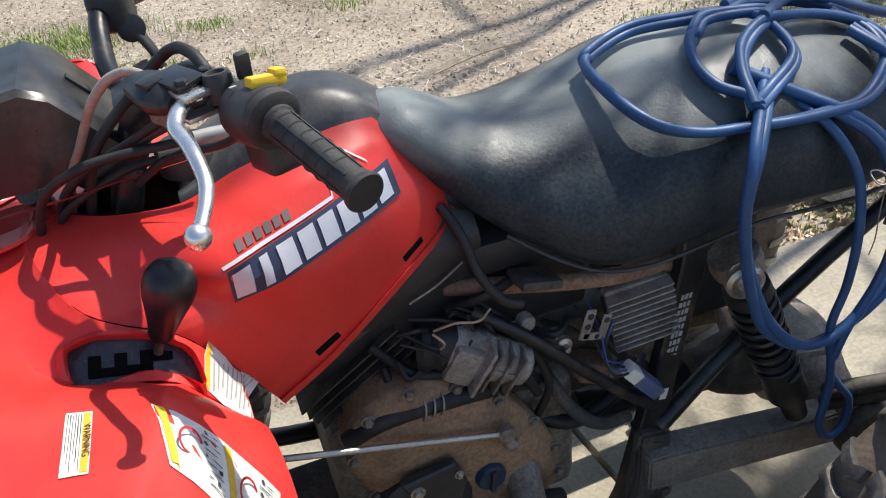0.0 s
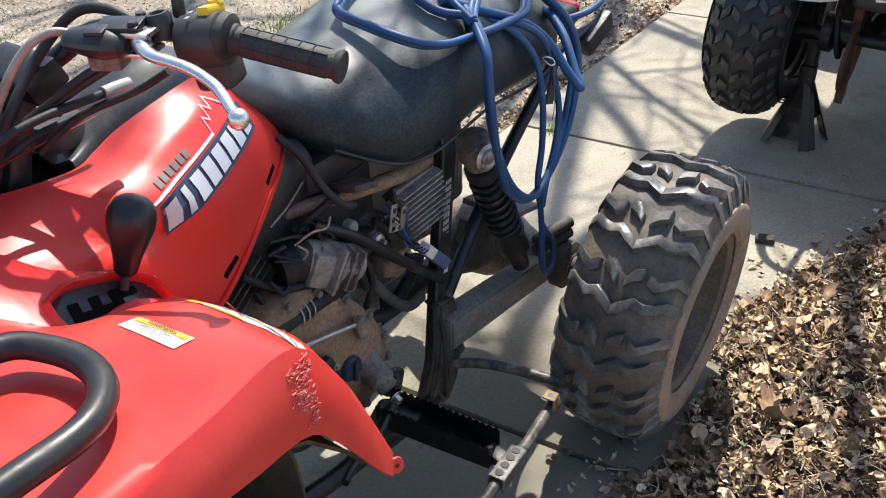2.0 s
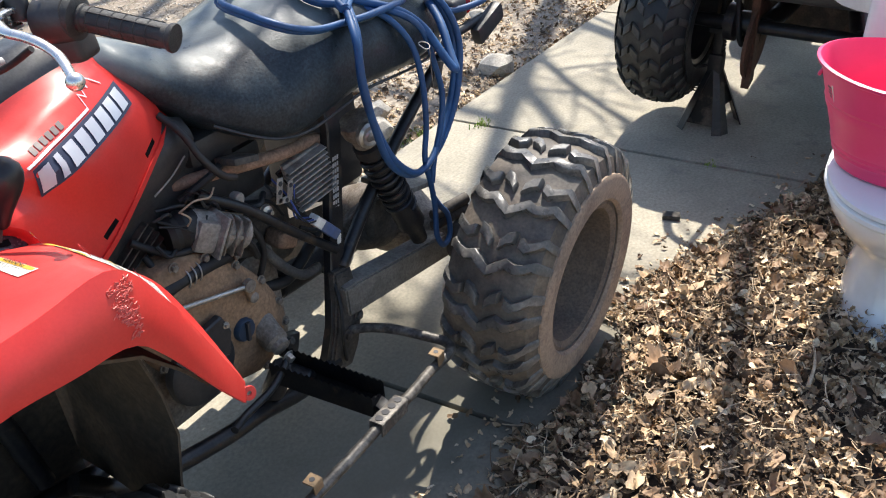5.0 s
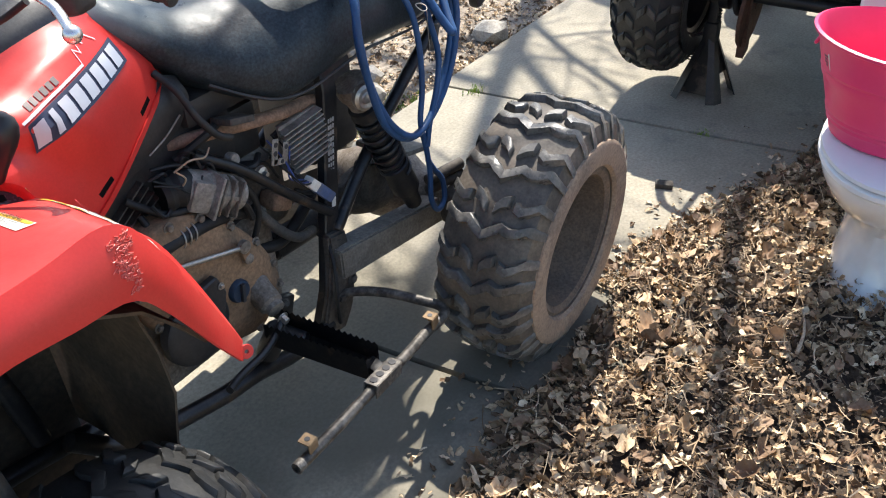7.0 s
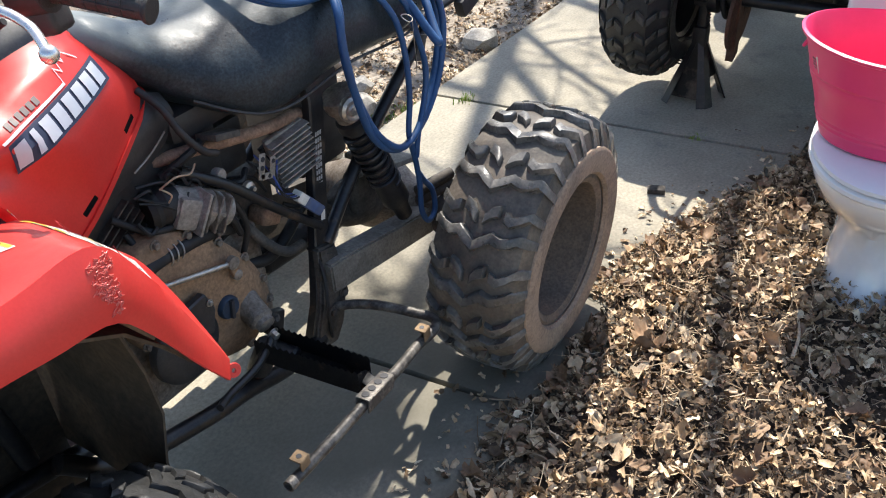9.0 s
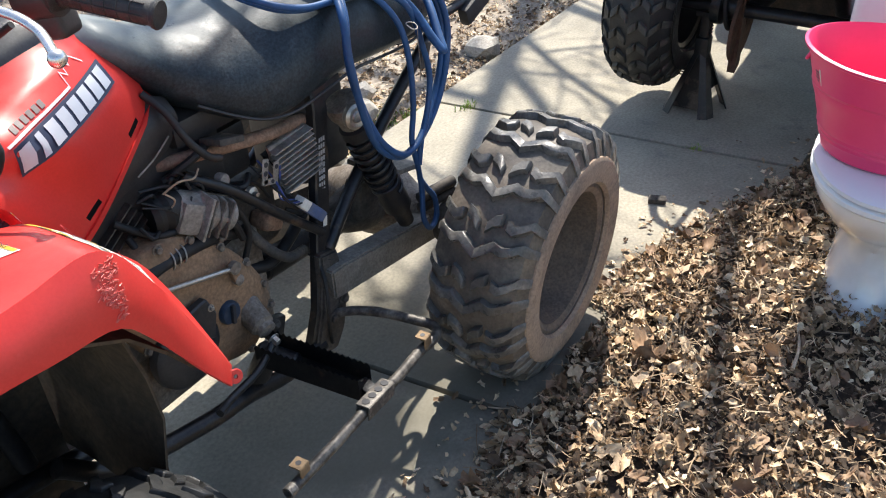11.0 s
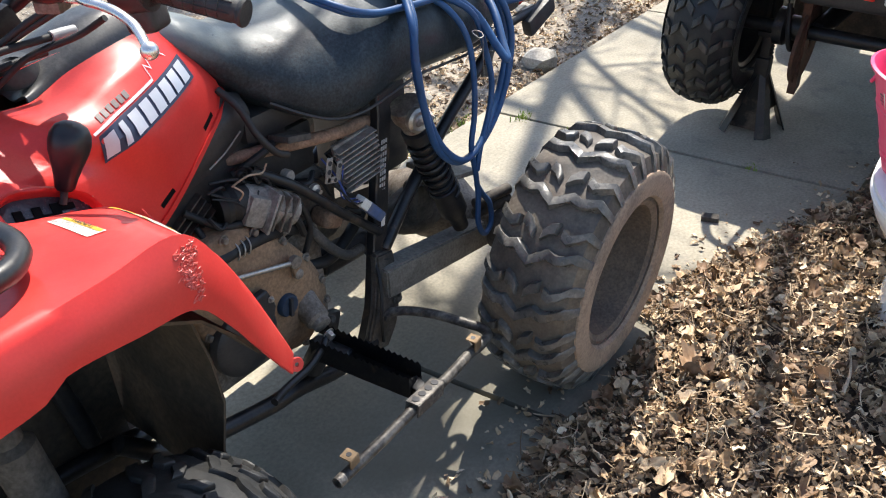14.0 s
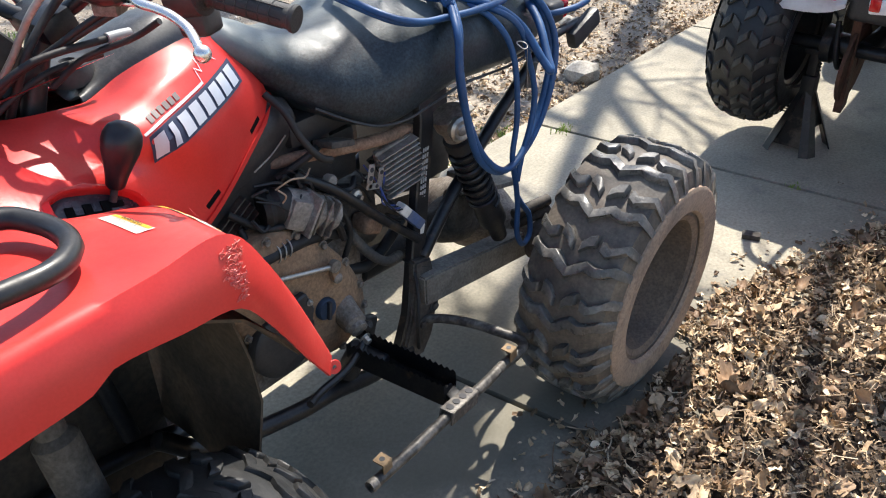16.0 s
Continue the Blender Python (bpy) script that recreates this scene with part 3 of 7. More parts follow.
def cut_pocket(bm):
    """Opens a moulded shell where the selector's pocket is."""
    near = [f for f in bm.faces if (f.calc_center_median() - PMID).length < 0.09]
    bmesh.ops.subdivide_edges(bm, edges=list({e for f in near for e in f.edges}), cuts=4, use_grid_fill=True)
    bmesh.ops.delete(bm, geom=[f for f in bm.faces if in_pocket(f.calc_center_median())], context="FACES")
    return bm


# tank cover: the tall red side panel below the handlebar
YC = -0.05
tank_top = [(-0.48, -0.010, 0.880), (-0.44, -0.050, 0.880), (-0.40, -0.082, 0.881), (-0.355, -0.098, 0.881), (-0.315, -0.092, 0.876), (-0.285, -0.082, 0.880), (-0.25, -0.080, 0.892), (-0.20, -0.082, 0.904), (-0.13, -0.076, 0.912), (-0.087, -0.064, 0.906)]
tank_rear = [(-0.087, -0.064, 0.906), (-0.052, -0.076, 0.868), (-0.027, -0.099, 0.825), (-0.022, -0.117, 0.782)]
tank_low = [(-0.273, -0.198, 0.656), (-0.200, -0.187, 0.692), (-0.090, -0.150, 0.748), (-0.022, -0.117, 0.782)]
tank_front = [(-0.48, -0.010, 0.880), (-0.475, -0.09, 0.876), (-0.455, -0.155, 0.860), (-0.432, -0.192, 0.842), (-0.400, -0.208, 0.826), (-0.350, -0.213, 0.796), (-0.305, -0.206, 0.722), (-0.273, -0.198, 0.656)]
tank_rows = coons(tank_top, tank_low, tank_front, tank_rear, 36, 26)
for i, row in enumerate(tank_rows):
    u = i / (len(tank_rows) - 1)
    for j, p in enumerate(row):
        v = j / (len(row) - 1)
        swell = min(v / 0.24, (1 - v) / 0.76) + 0.30 * 4 * v * (1 - v)
        rise = 0.017 * (4 * u * (1 - u)) ** 0.7 * min(1.0, u / 0.55) * swell - 0.030 * math.exp(-((u - 0.24) / 0.17) ** 2) * 4 * v * (1 - v)
        p += Vector((0, -1, 0.35)).normalized() * rise
bm = nb()
bridge(bm, tank_rows, False, False)
bmesh.ops.recalc_face_normals(bm, faces=bm.faces)
cut_pocket(bm)
bmesh.ops.solidify(bm, geom=list(bm.faces), thickness=0.004)
tank = part("tank_cover", bm, "red", quad, "glossy red plastic side panel")
part("tank_cover", sheet(nb(), mirror(tank_rows), 0.004), "red", quad, "glossy red plastic side panel")
# turned lip along the lower rear edge of the panel, with two slots
lip = curve_points(tank_low + [(-0.024, -0.104, 0.800)], 8)
bm = nb()
bridge(bm, [[p + Vector((0.0, -0.004, 0.003)), p + Vector((0.004, -0.003, -0.005)), p + Vector((0.004, 0.005, -0.006)), p + Vector((0.0, 0.004, 0.001))] for p in lip])
part("panel_lip", bm, "red", quad)
# front fender: dished top, outer skirt with the wheel arch, tail running down to a tip
ridge = [(-1.02, -0.50, 0.80), (-0.85, -0.522, 0.852), (-0.652, -0.525, 0.866), (-0.50, -0.523, 0.871), (-0.405, -0.520, 0.873), (-0.358, -0.522, 0.806), (-0.320, -0.516, 0.720), (-0.268, -0.496, 0.604)]
inner = [(-1.02, -0.10, 0.80), (-0.85, -0.08, 0.83), (-0.66, -0.03, 0.855)] + tank_front[:-1]
outer_in = [(-1.02, -0.12, 0.80), (-0.85, -0.13, 0.835), (-0.66, -0.14, 0.846), (-0.53, -0.185, 0.842), (-0.468, -0.240, 0.812), (-0.405, -0.252, 0.791), (-0.357, -0.260, 0.774), (-0.304, -0.262, 0.694)]
rear_edge = [outer_in[7], (-0.292, -0.305, 0.726), (-0.284, -0.38, 0.735), (-0.282, -0.44, 0.700), (-0.272, -0.482, 0.632), ridge[7]]
crease = [outer_in[6], (-0.366, -0.300, 0.809), (-0.374, -0.345, 0.827), (-0.388, -0.43, 0.848), ridge[4]]
rows_a = coons(outer_in[:7], ridge[:5], [outer_in[0], (-1.03, -0.35, 0.805), ridge[0]], crease, 42, 22)
rows_b = coons(outer_in[6:], ridge[4:], crease, rear_edge, 22, 22)
top_rows = rows_a + rows_b[1:]
nose_rows = coons(inner, outer_in, [inner[0], outer_in[0]], [inner[-1], outer_in[-1]], 63, 10)
low = [(-1.03, -0.515, 0.70), (-0.85, -0.545, 0.768), (-0.684, -0.545, 0.789), (-0.595, -0.545, 0.797), (-0.564, -0.545, 0.813), (-0.487, -0.545, 0.806), (-0.423, -0.543, 0.797), (-0.388, -0.540, 0.757), (-0.334, -0.533, 0.665), (-0.281, -0.505, 0.582)]
skirt = coons(ridge, low, [ridge[0], low[0]], [ridge[-1], low[-1]], 60, 8, 0.006, (0, -1, 0))
for flip in (False, True):
    a, b, c = (mirror(top_rows), mirror(skirt), mirror(nose_rows)) if flip else (top_rows, skirt, nose_rows)
    # the top and the skirt are one moulding with a rounded ridge
    bm = nb()
    bridge(bm, a, False, False)
    bridge(bm, b, False, False)
    bridge(bm, c, False, False)
    bmesh.ops.remove_doubles(bm, verts=bm.verts, dist=0.002)
    bmesh.ops.recalc_face_normals(bm, faces=bm.faces)
    if not flip:
        cut_pocket(bm)
    bmesh.ops.solidify(bm, geom=list(bm.faces), thickness=0.004)
    part("front_fender", bm, "red", quad, "red plastic front fender with sun-bleached scuffs", angle=75)
tipm = along((-0.270, -0.500, 0.588), Vector((-0.270, -0.500, 0.588)) + Vector((-0.25, -0.9, 0.35)))
part("mounting_tab", lathe(nb(), [(0.0032, -0.001), (0.0095, -0.001), (0.0102, 0.001), (0.0095, 0.003), (0.0032, 0.003)], tipm, 24, True), "red", quad, "red mounting tab with a bolt hole")
# scuffed patch of torn plastic on the skirt
rnd = random.Random(8)
torn = material("torn_plastic", (0.64, 0.11, 0.09), 0.26, fine_amount=0.2)
skins = [o.data for o in bpy.data.objects if o.name.startswith("front_fender")]
skins = [bvhtree.BVHTree.FromPolygons([v.co.copy() for v in me.vertices], [tuple(p.vertices) for p in me.polygons]) for me in skins]
for k in range(210):
    z = rnd.uniform(0.803, 0.864)
    x = -0.423 + 0.017 * (z - 0.803) / 0.061 + max(-0.015, min(0.015, rnd.gauss(0, 0.009)))
    c = Vector((x, -0.531 - 0.012 * (0.868 - z) / 0.08, z))
    spot, out, _, gap = min((q for q in (tree.find_nearest(c) for tree in skins) if q[0] is not None), key=lambda q: q[3])
    if gap < 0.03:
        if out.y > 0:
            out = -out
        pts = [spot + Vector((rnd.uniform(-0.0042, 0.0042), 0, rnd.uniform(-0.0022, 0.0022))) for _ in range(3)]
        pts = [p - out * (p - spot).dot(out) + out * rnd.uniform(0.0, 0.0011) for p in pts]
        part("torn_curl", tube(nb(), pts, 0.00065, 5, 3), torn, quad, angle=80)

# inner splash liner and floor of the dash well
liner_rows = [[(x, y, z) for y in (-0.10, -0.20, -0.28, -0.35, -0.395)] for x, z in ((-0.362, 0.72), (-0.345, 0.66), (-0.330, 0.58), (-0.326, 0.50), (-0.332, 0.42), (-0.342, 0.33))]
part("splash_liner", sheet(nb(), [[Vector(p) + Vector((0.014 * noise.noise(Vector(p) * 14), 0, 0)) for p in r] for r in liner_rows], 0.004), "liner", quad, "dusty black inner splash guard")
liner2 = [[(x, y, z - 0.02 * (y + 0.5)) for y in (-0.515, -0.42, -0.32, -0.22, -0.13)] for x, z in ((-0.95, 0.70), (-0.85, 0.76), (-0.72, 0.79), (-0.58, 0.80), (-0.46, 0.79), (-0.40, 0.755), (-0.355, 0.70), (-0.33, 0.66))]
part("splash_liner", sheet(nb(), [[Vector(p) for p in r] for r in liner2], 0.004), "liner", quad, "dusty black inner splash guard")
liner3 = [[(x, -0.135 + 0.01 * noise.noise((x * 9, z * 9, 0)), z) for z in (0.80, 0.70, 0.60, 0.50, 0.40, 0.30, 0.22, 0.15)] for x in (-1.0, -0.85, -0.70, -0.55, -0.42, -0.345)]
part("splash_liner", sheet(nb(), liner3, 0.004), "liner", quad, "dusty black inner splash guard")
well = [[(x, y, 0.80 + 0.02 * abs(y + 0.05) / 0.1) for y in (-0.07, -0.02, 0.03, 0.08, 0.14)] for x in (-0.60, -0.46, -0.36, -0.30, -0.24)]
part("dash_well", sheet(nb(), well, 0.004), "well_dust", quad, "dusty black well round the steering stem")
bm = nb()
block(bm, (0.24, 0.20, 0.05), Matrix.Translation((-0.34, 0.03, 0.765)), 0.01)
part("airbox", bm, "black_plastic", quad)

# console over the tank
con = []
for x, yl, zl, zc in ((-0.315, -0.090, 0.872, 0.868), (-0.285, -0.080, 0.878, 0.895), (-0.25, -0.079, 0.891, 0.918), (-0.20, -0.082, 0.905, 0.936), (-0.15, -0.080, 0.911, 0.945), (-0.11, -0.072, 0.911, 0.938), (-0.08, -0.066, 0.902, 0.922), (-0.05, -0.088, 0.868, 0.898), (-0.03, -0.10, 0.83, 0.86)):
    con.append([(x, yl, zl - 0.004), (x, yl + 0.010, zl + 0.010), (x, -0.04, zc - 0.003), (x, -0.01, zc), (x, 0.03, zc - 0.006), (x, 0.06, zl + 0.004), (x, 0.075, zl - 0.03)])
fine = [curve_points([r[k] for r in con], 4) for k in range(7)]
fine = [curve_points([fine[k][i] for k in range(7)], 4) for i in range(len(fine[0]))]
part("tank_console", sheet(nb(), fine, 0.004), "console", quad, "dull black plastic console over the tank", angle=60)
bm = lathe(nb(), [(0.034, -0.02), (0.034, 0.006), (0.031, 0.010), (0.012, 0.011), (0.010, 0.007), (0.0005, 0.007)], Matrix.Translation((-0.295, -0.03, 0.905)), 28)
part("filler_cap", bm, "black_plastic", quad, "black fuel filler cap")

# seat
SEAT = [(-0.085, 0.906, 0.86, 0.040), (-0.06, 0.914, 0.845, 0.060), (-0.02, 0.902, 0.80, 0.088), (0.03, 0.876, 0.75, 0.118), (0.08, 0.866, 0.715, 0.148), (0.13, 0.868, 0.690, 0.168),
        (0.19, 0.878, 0.682, 0.178), (0.26, 0.893, 0.690, 0.182), (0.34, 0.902, 0.700, 0.184), (0.42, 0.898, 0.695, 0.185), (0.50, 0.885, 0.688, 0.180), (0.58, 0.862, 0.690, 0.168), (0.64, 0.830, 0.700, 0.148), (0.675, 0.790, 0.715, 0.115), (0.685, 0.76, 0.725, 0.08)]
rings = []
for x, zt, zb, hw in SEAT:
    ring = []
    for k in range(32):
        a = 2 * math.pi * k / 32
        c, s = math.cos(a), math.sin(a)
        y = hw * math.copysign(abs(c) ** 0.62, c)
        h = zt - zb
        if s >= 0:
            z = zb + h * 0.35 + h * 0.65 * s ** 0.80
            y *= 1 - 0.45 * s ** 1.8
        else:
            z = zb + h * 0.35 - h * 0.35 * abs(s) ** 0.5
        ring.append((x, -0.035 + y * 1.05, z))
    rings.append(ring)
fine = [curve_points([r[k] for r in rings], 4) for k in range(32)]
bm = nb()
seat_rings = []
for i in range(len(fine[0])):
    ring = []
    for k in range(32):
        p = Vector(fine[k][i])
        n = noise.noise(p * 9) * 0.0035 + noise.noise(p * 24 + Vector((3, 1, 0))) * 0.0012
        ring.append(p + Vector((0, math.copysign(n, p.y - YC), n)))
    seat_rings.append(ring)
bridge(bm, seat_rings)
seat = part("seat", bm, "seat", quad, "faded black vinyl seat with worn patches and a top painted lighter as glare", angle=60)
bm = nb()
edge = [Vector((x, YC - hw * 0.97, zb + (zt - zb) * 0.10)) for x, zt, zb, hw in SEAT[3:13]]
tube(bm, edge, 0.0028, 6, 4)
part("piping", bm, "black_plastic", seat)

# ---- frame ----


def tp(name, pts, r, mat="black_steel", parent=None, label="", seg=10, per=6, smooth=True, **kw):
    return part(name, tube(nb(), pts, r, seg, per, smooth=smooth, **kw), mat, parent or quad, label, angle=50)


def bolt(parent, at, way, r=0.008, h=0.007, mat="dirty_steel"):
    at, way = Vector(at), Vector(way).normalized()
    bm = lathe(nb(), [(r * 1.5, 0), (r * 1.5, 0.0015)], along(at, at + way), 16)
    lathe(bm, [(r, 0.0015), (r, h), (r * 0.8, h + 0.0012)], along(at, at + way), 6)
    return part("bolt", bm, mat, parent)


OUT = (0, -1, 0)
post = nb()
bridge(post, [[(x - w, -0.188 - b, z), (x + w, -0.188 - b, z - 0.012), (x + w, -0.165 - b, z - 0.012), (x - w, -0.165 - b, z)] for x, w, z, b in
              ((0.288, 0.019, 0.720, -0.01), (0.282, 0.019, 0.66, 0.0), (0.258, 0.018, 0.53, 0.004), (0.228, 0.020, 0.40, 0.012), (0.215, 0.026, 0.34, 0.020), (0.205, 0.040, 0.27, 0.030), (0.185, 0.044, 0.22, 0.032), (0.165, 0.040, 0.18, 0.030))])
bmesh.ops.bevel(post, geom=[e for e in post.edges], offset=0.003, segments=1, affect="EDGES")
post = part("frame_post", post, "black_steel", quad, "scratched black frame post with a worn decal")
tp("frame_tube", [(0.70, -0.150, 0.655), (0.52, -0.165, 0.56), (0.36, -0.185, 0.47), (0.235, -0.20, 0.375)], 0.0135, per=4)
tp("frame_tube", [(0.70, 0.05, 0.655), (0.52, 0.06, 0.56), (0.36, 0.08, 0.47), (0.235, 0.09, 0.375)], 0.0135, per=4)
tp("frame_tube", [(-0.02, -0.15, 0.655), (0.05, -0.175, 0.60), (0.13, -0.192, 0.515), (0.222, -0.205, 0.425)], 0.0095, per=4, label="blue-black frame brace")
tp("frame_tube", [(0.30, -0.16, 0.71), (0.48, -0.165, 0.70), (0.66, -0.155, 0.68), (0.86, -0.15, 0.685)], 0.011)
tp("frame_tube", [(0.30, 0.06, 0.71), (0.48, 0.065, 0.70), (0.66, 0.055, 0.68), (0.86, 0.05, 0.685)], 0.011)
tp("frame_tube", [(-0.40, -0.20, 0.36), (-0.32, -0.215, 0.29), (-0.15, -0.225, 0.245), (-0.06, -0.23, 0.235), (0.05, -0.225, 0.20), (0.16, -0.22, 0.19)], 0.0165, label="black lower frame rail")
tp("frame_tube", [(-0.40, 0.10, 0.36), (-0.32, 0.115, 0.29), (-0.15, 0.125, 0.245), (0.16, 0.12, 0.19)], 0.0165)
gus = nb()
bridge(gus, [[(x0, -0.222 - b, z), (x1, -0.222 - b, z - 0.01), (x1, -0.200 - b, z - 0.01), (x0, -0.200 - b, z)] for x0, x1, z, b in ((0.196, 0.246, 0.385, -0.006), (0.186, 0.250, 0.33, 0.0), (0.168, 0.246, 0.27, 0.006), (0.142, 0.226, 0.21, 0.008), (0.130, 0.20, 0.165, 0.004))])
bmesh.ops.bevel(gus, geom=list(gus.edges), offset=0.005, segments=2, affect="EDGES")
part("frame_gusset", gus, "dirty_steel", quad, "mud-stained steel gusset at the foot of the post")
bolt(post, (0.215, -0.225, 0.305), OUT, 0.010)
bolt(post, (0.190, -0.232, 0.242), OUT, 0.009)
bolt(post, (0.232, -0.229, 0.265), OUT, 0.009)
tp("cable_tie", [(0.205, -0.212, 0.372), (0.245, -0.212, 0.352), (0.245, -0.175, 0.352), (0.205, -0.175, 0.372)], 0.0022, "black_rubber", closed=True, seg=6)
# worn decal on the post: plain bars
for i in range(13):
    z = 0.60 - i * 0.0125
    x = 0.2700 - i * 0.0024
    for k in (-1, 0, 1):
        bm = nb()
        block(bm, (0.0048 - 0.0006 * ((i + k) % 3), 0.0008, 0.0085), Matrix.Translation((x + k * 0.0062, -0.1905 - 0.0003 * i, z)) @ Matrix.Rotation(radians(11), 4, "Y"), 0)
        part("print_bar", bm, "label_grey", post)
bm = nb()
block(bm, (0.011, 0.0008, 0.02), Matrix.Translation((0.240, -0.1995, 0.438)) @ Matrix.Rotation(radians(11), 4, "Y"), 0)
part("white_mark", bm, "label_white", post)

# swing arm, axle housing, shock absorber
arm = nb()
bridge(arm, [[(x, -0.238, z + h), (x, -0.190, z + h), (x, -0.190, z - h), (x, -0.238, z - h)] for x, z, h in ((0.20, 0.318, 0.034), (0.24, 0.312, 0.036), (0.38, 0.287, 0.034), (0.52, 0.262, 0.032), (0.585, 0.255, 0.036))])
bmesh.ops.bevel(arm, geom=list(arm.edges), offset=0.004, segments=2, affect="EDGES")
part("swing_arm", arm, "dusty_steel", quad, "dusty box-section swing arm")
arm = nb()
bridge(arm, [[(x, 0.138, z + h), (x, 0.090, z + h), (x, 0.090, z - h), (x, 0.138, z - h)] for x, z, h in ((0.20, 0.318, 0.034), (0.24, 0.312, 0.036), (0.38, 0.287, 0.034), (0.52, 0.262, 0.032), (0.585, 0.255, 0.036))])
part("swing_arm", arm, "dirty_steel", quad)
bm = lathe(nb(), [(0.030, 0), (0.034, 0.02), (0.034, 0.07), (0.055, 0.13), (0.085, 0.19), (0.09, 0.23), (0.085, 0.27), (0.055, 0.33), (0.034, 0.38), (0.030, 0.46)], along((0.570, -0.29, 0.275), (0.570, 0.17, 0.275)), 32)
part("axle_housing", bm, "dirty_alloy", quad, "dust-coated cast rear axle housing")
bm = nb()
rod(bm, (0.570, -0.36, 0.272), (0.570, 0.26, 0.272), 0.019, 20)
part("axle_shaft", bm, "dirty_steel", quad)
bm = lathe(nb(), [(0.045, 0), (0.052, 0.006), (0.052, 0.03), (0.040, 0.036), (0.026, 0.04), (0.026, 0.08)], along((0.570, -0.25, 0.275), (0.570, -0.45, 0.272)), 28)
part("hub", bm, "dirty_steel", quad)
for z in (0.335, 0.36):
    bm = nb()
    rod(bm, (0.50, -0.235, z), (0.60, -0.262, z + 0.005), 0.013, 14, 0.003)
    part("brake_stub", bm, "dirty_steel", quad)
bm = nb()
lathe(bm, [(0.030, 0), (0.036, 0.01), (0.036, 0.03), (0.046, 0.05), (0.056, 0.09), (0.058, 0.12), (0.050, 0.15), (0.040, 0.17), (0.040, 0.19)], along((0.36, -0.09, 0.335), (0.56, -0.09, 0.300)), 26)
block(bm, (0.07, 0.05, 0.09), Matrix.Translation((0.44, -0.125, 0.365)) @ Matrix.Rotation(radians(14), 4, "Y"), 0.012, 2)
part("drive_housing", bm, "dirty_steel", quad, "dusty dark grey driveshaft housing")
bm = nb()
rod(bm, (0.16, -0.08, 0.33), (0.50, -0.08, 0.30), 0.030, 20, 0.004)
part("drive_shaft", bm, "black_steel", quad)
bm = nb()
block(bm, (0.10, 0.12, 0.012), Matrix.Translation((0.47, -0.17, 0.445)) @ Matrix.Rotation(radians(14), 4, "Y"), 0.003)
part("bracket_plate", bm, "dusty_steel", quad)
bm = nb()
block(bm, (0.15, 0.14, 0.20), Matrix.Translation((0.385, -0.02, 0.545)), 0.014)
part("electrics_box", bm, "black_plastic", quad)

SH_T, SH_B = Vector((0.342, -0.198, 0.628)), Vector((0.468, -0.222, 0.315))
shock = part("shock_absorber", lathe(nb(), [(0.020, 0.03), (0.032, 0.035), (0.033, 0.055), (0.020, 0.06), (0.020, 0.20), (0.028, 0.205), (0.031, 0.25), (0.031, 0.28), (0.020, 0.30), (0.018, 0.335)], along(SH_T, SH_B), 24), "black_rubber", quad, "greasy black rear shock absorber")
ax = along(SH_T, SH_B)
coil = [ax @ Vector((0.030 * math.cos(t), 0.030 * math.sin(t), 0.06 + 0.165 * t / (2 * math.pi * 8.5))) for t in (2 * math.pi * 8.5 * k / 150 for k in range(151))]
tp("spring", coil, 0.0048, "black_steel", shock, seg=7, smooth=False)
sleeve = lathe(nb(), [(0.024, 0.060), (0.026, 0.065)] + [(0.024 + 0.003 * (k % 2), 0.070 + 0.012 * k) for k in range(10)] + [(0.024, 0.20)], ax, 24)
part("dust_sleeve", sleeve, "black_rubber", shock, "wrinkled black dust sleeve")
bm = lathe(nb(), [(0.030, -0.030), (0.034, -0.028), (0.036, -0.012), (0.034, 0.0), (0.028, 0.012), (0.026, 0.030)], along(SH_T, SH_B), 24)
part("shock_eye", bm, "dirty_alloy", shock, "dusty cast upper shock eye")
bm = lathe(nb(), [(0.024, 0), (0.026, 0.004), (0.026, 0.014), (0.020, 0.018), (0.012, 0.016), (0.010, 0.02), (0.0005, 0.022)], along(SH_T + Vector((-0.012, -0.022, 0.004)), SH_T + Vector((-0.03, -0.1, 0.004))), 24)
part("shock_bolt", bm, "alloy", shock)

# footpeg and heel bar
def serrated(x0, y0, x1, y1, z, depth, teeth):
    """A thin upright plate with a toothed upper edge."""
    bm = nb()
    n = teeth * 2
    tops, lows = [], []
    for k in range(n + 1):
        t = k / n
        p = Vector((x0 + (x1 - x0) * t, y0 + (y1 - y0) * t, z - 0.035 * t))
        tops.append(p + Vector((0, 0, 0.0065 if k % 2 else 0)))
        lows.append(p - Vector((0, 0, depth)))
    bridge(bm, [tops, lows], False, False)
    bmesh.ops.solidify(bm, geom=list(bm.faces), thickness=0.003)
    return bm


peg = part("footpeg", serrated(-0.030, -0.245, 0.022, -0.435, 0.338, 0.045, 17), "black_steel", quad, "black pressed-steel footpeg with toothed edges", smooth=False)
part("peg_edge", serrated(0.020, -0.235, 0.068, -0.425, 0.335, 0.040, 17), "black_steel", peg, smooth=False)
bm = nb()
bridge(bm, [[(-0.030, -0.245, 0.30), (0.020, -0.235, 0.30)], [(0.022, -0.435, 0.262), (0.068, -0.425, 0.262)]], False, False)
bmesh.ops.solidify(bm, geom=list(bm.faces), thickness=0.003)
part("peg_floor", bm, "black_steel", peg)
part("peg_edge", serrated(0.022, -0.435, 0.068, -0.425, 0.303, 0.040, 4), "black_steel", peg, smooth=False)
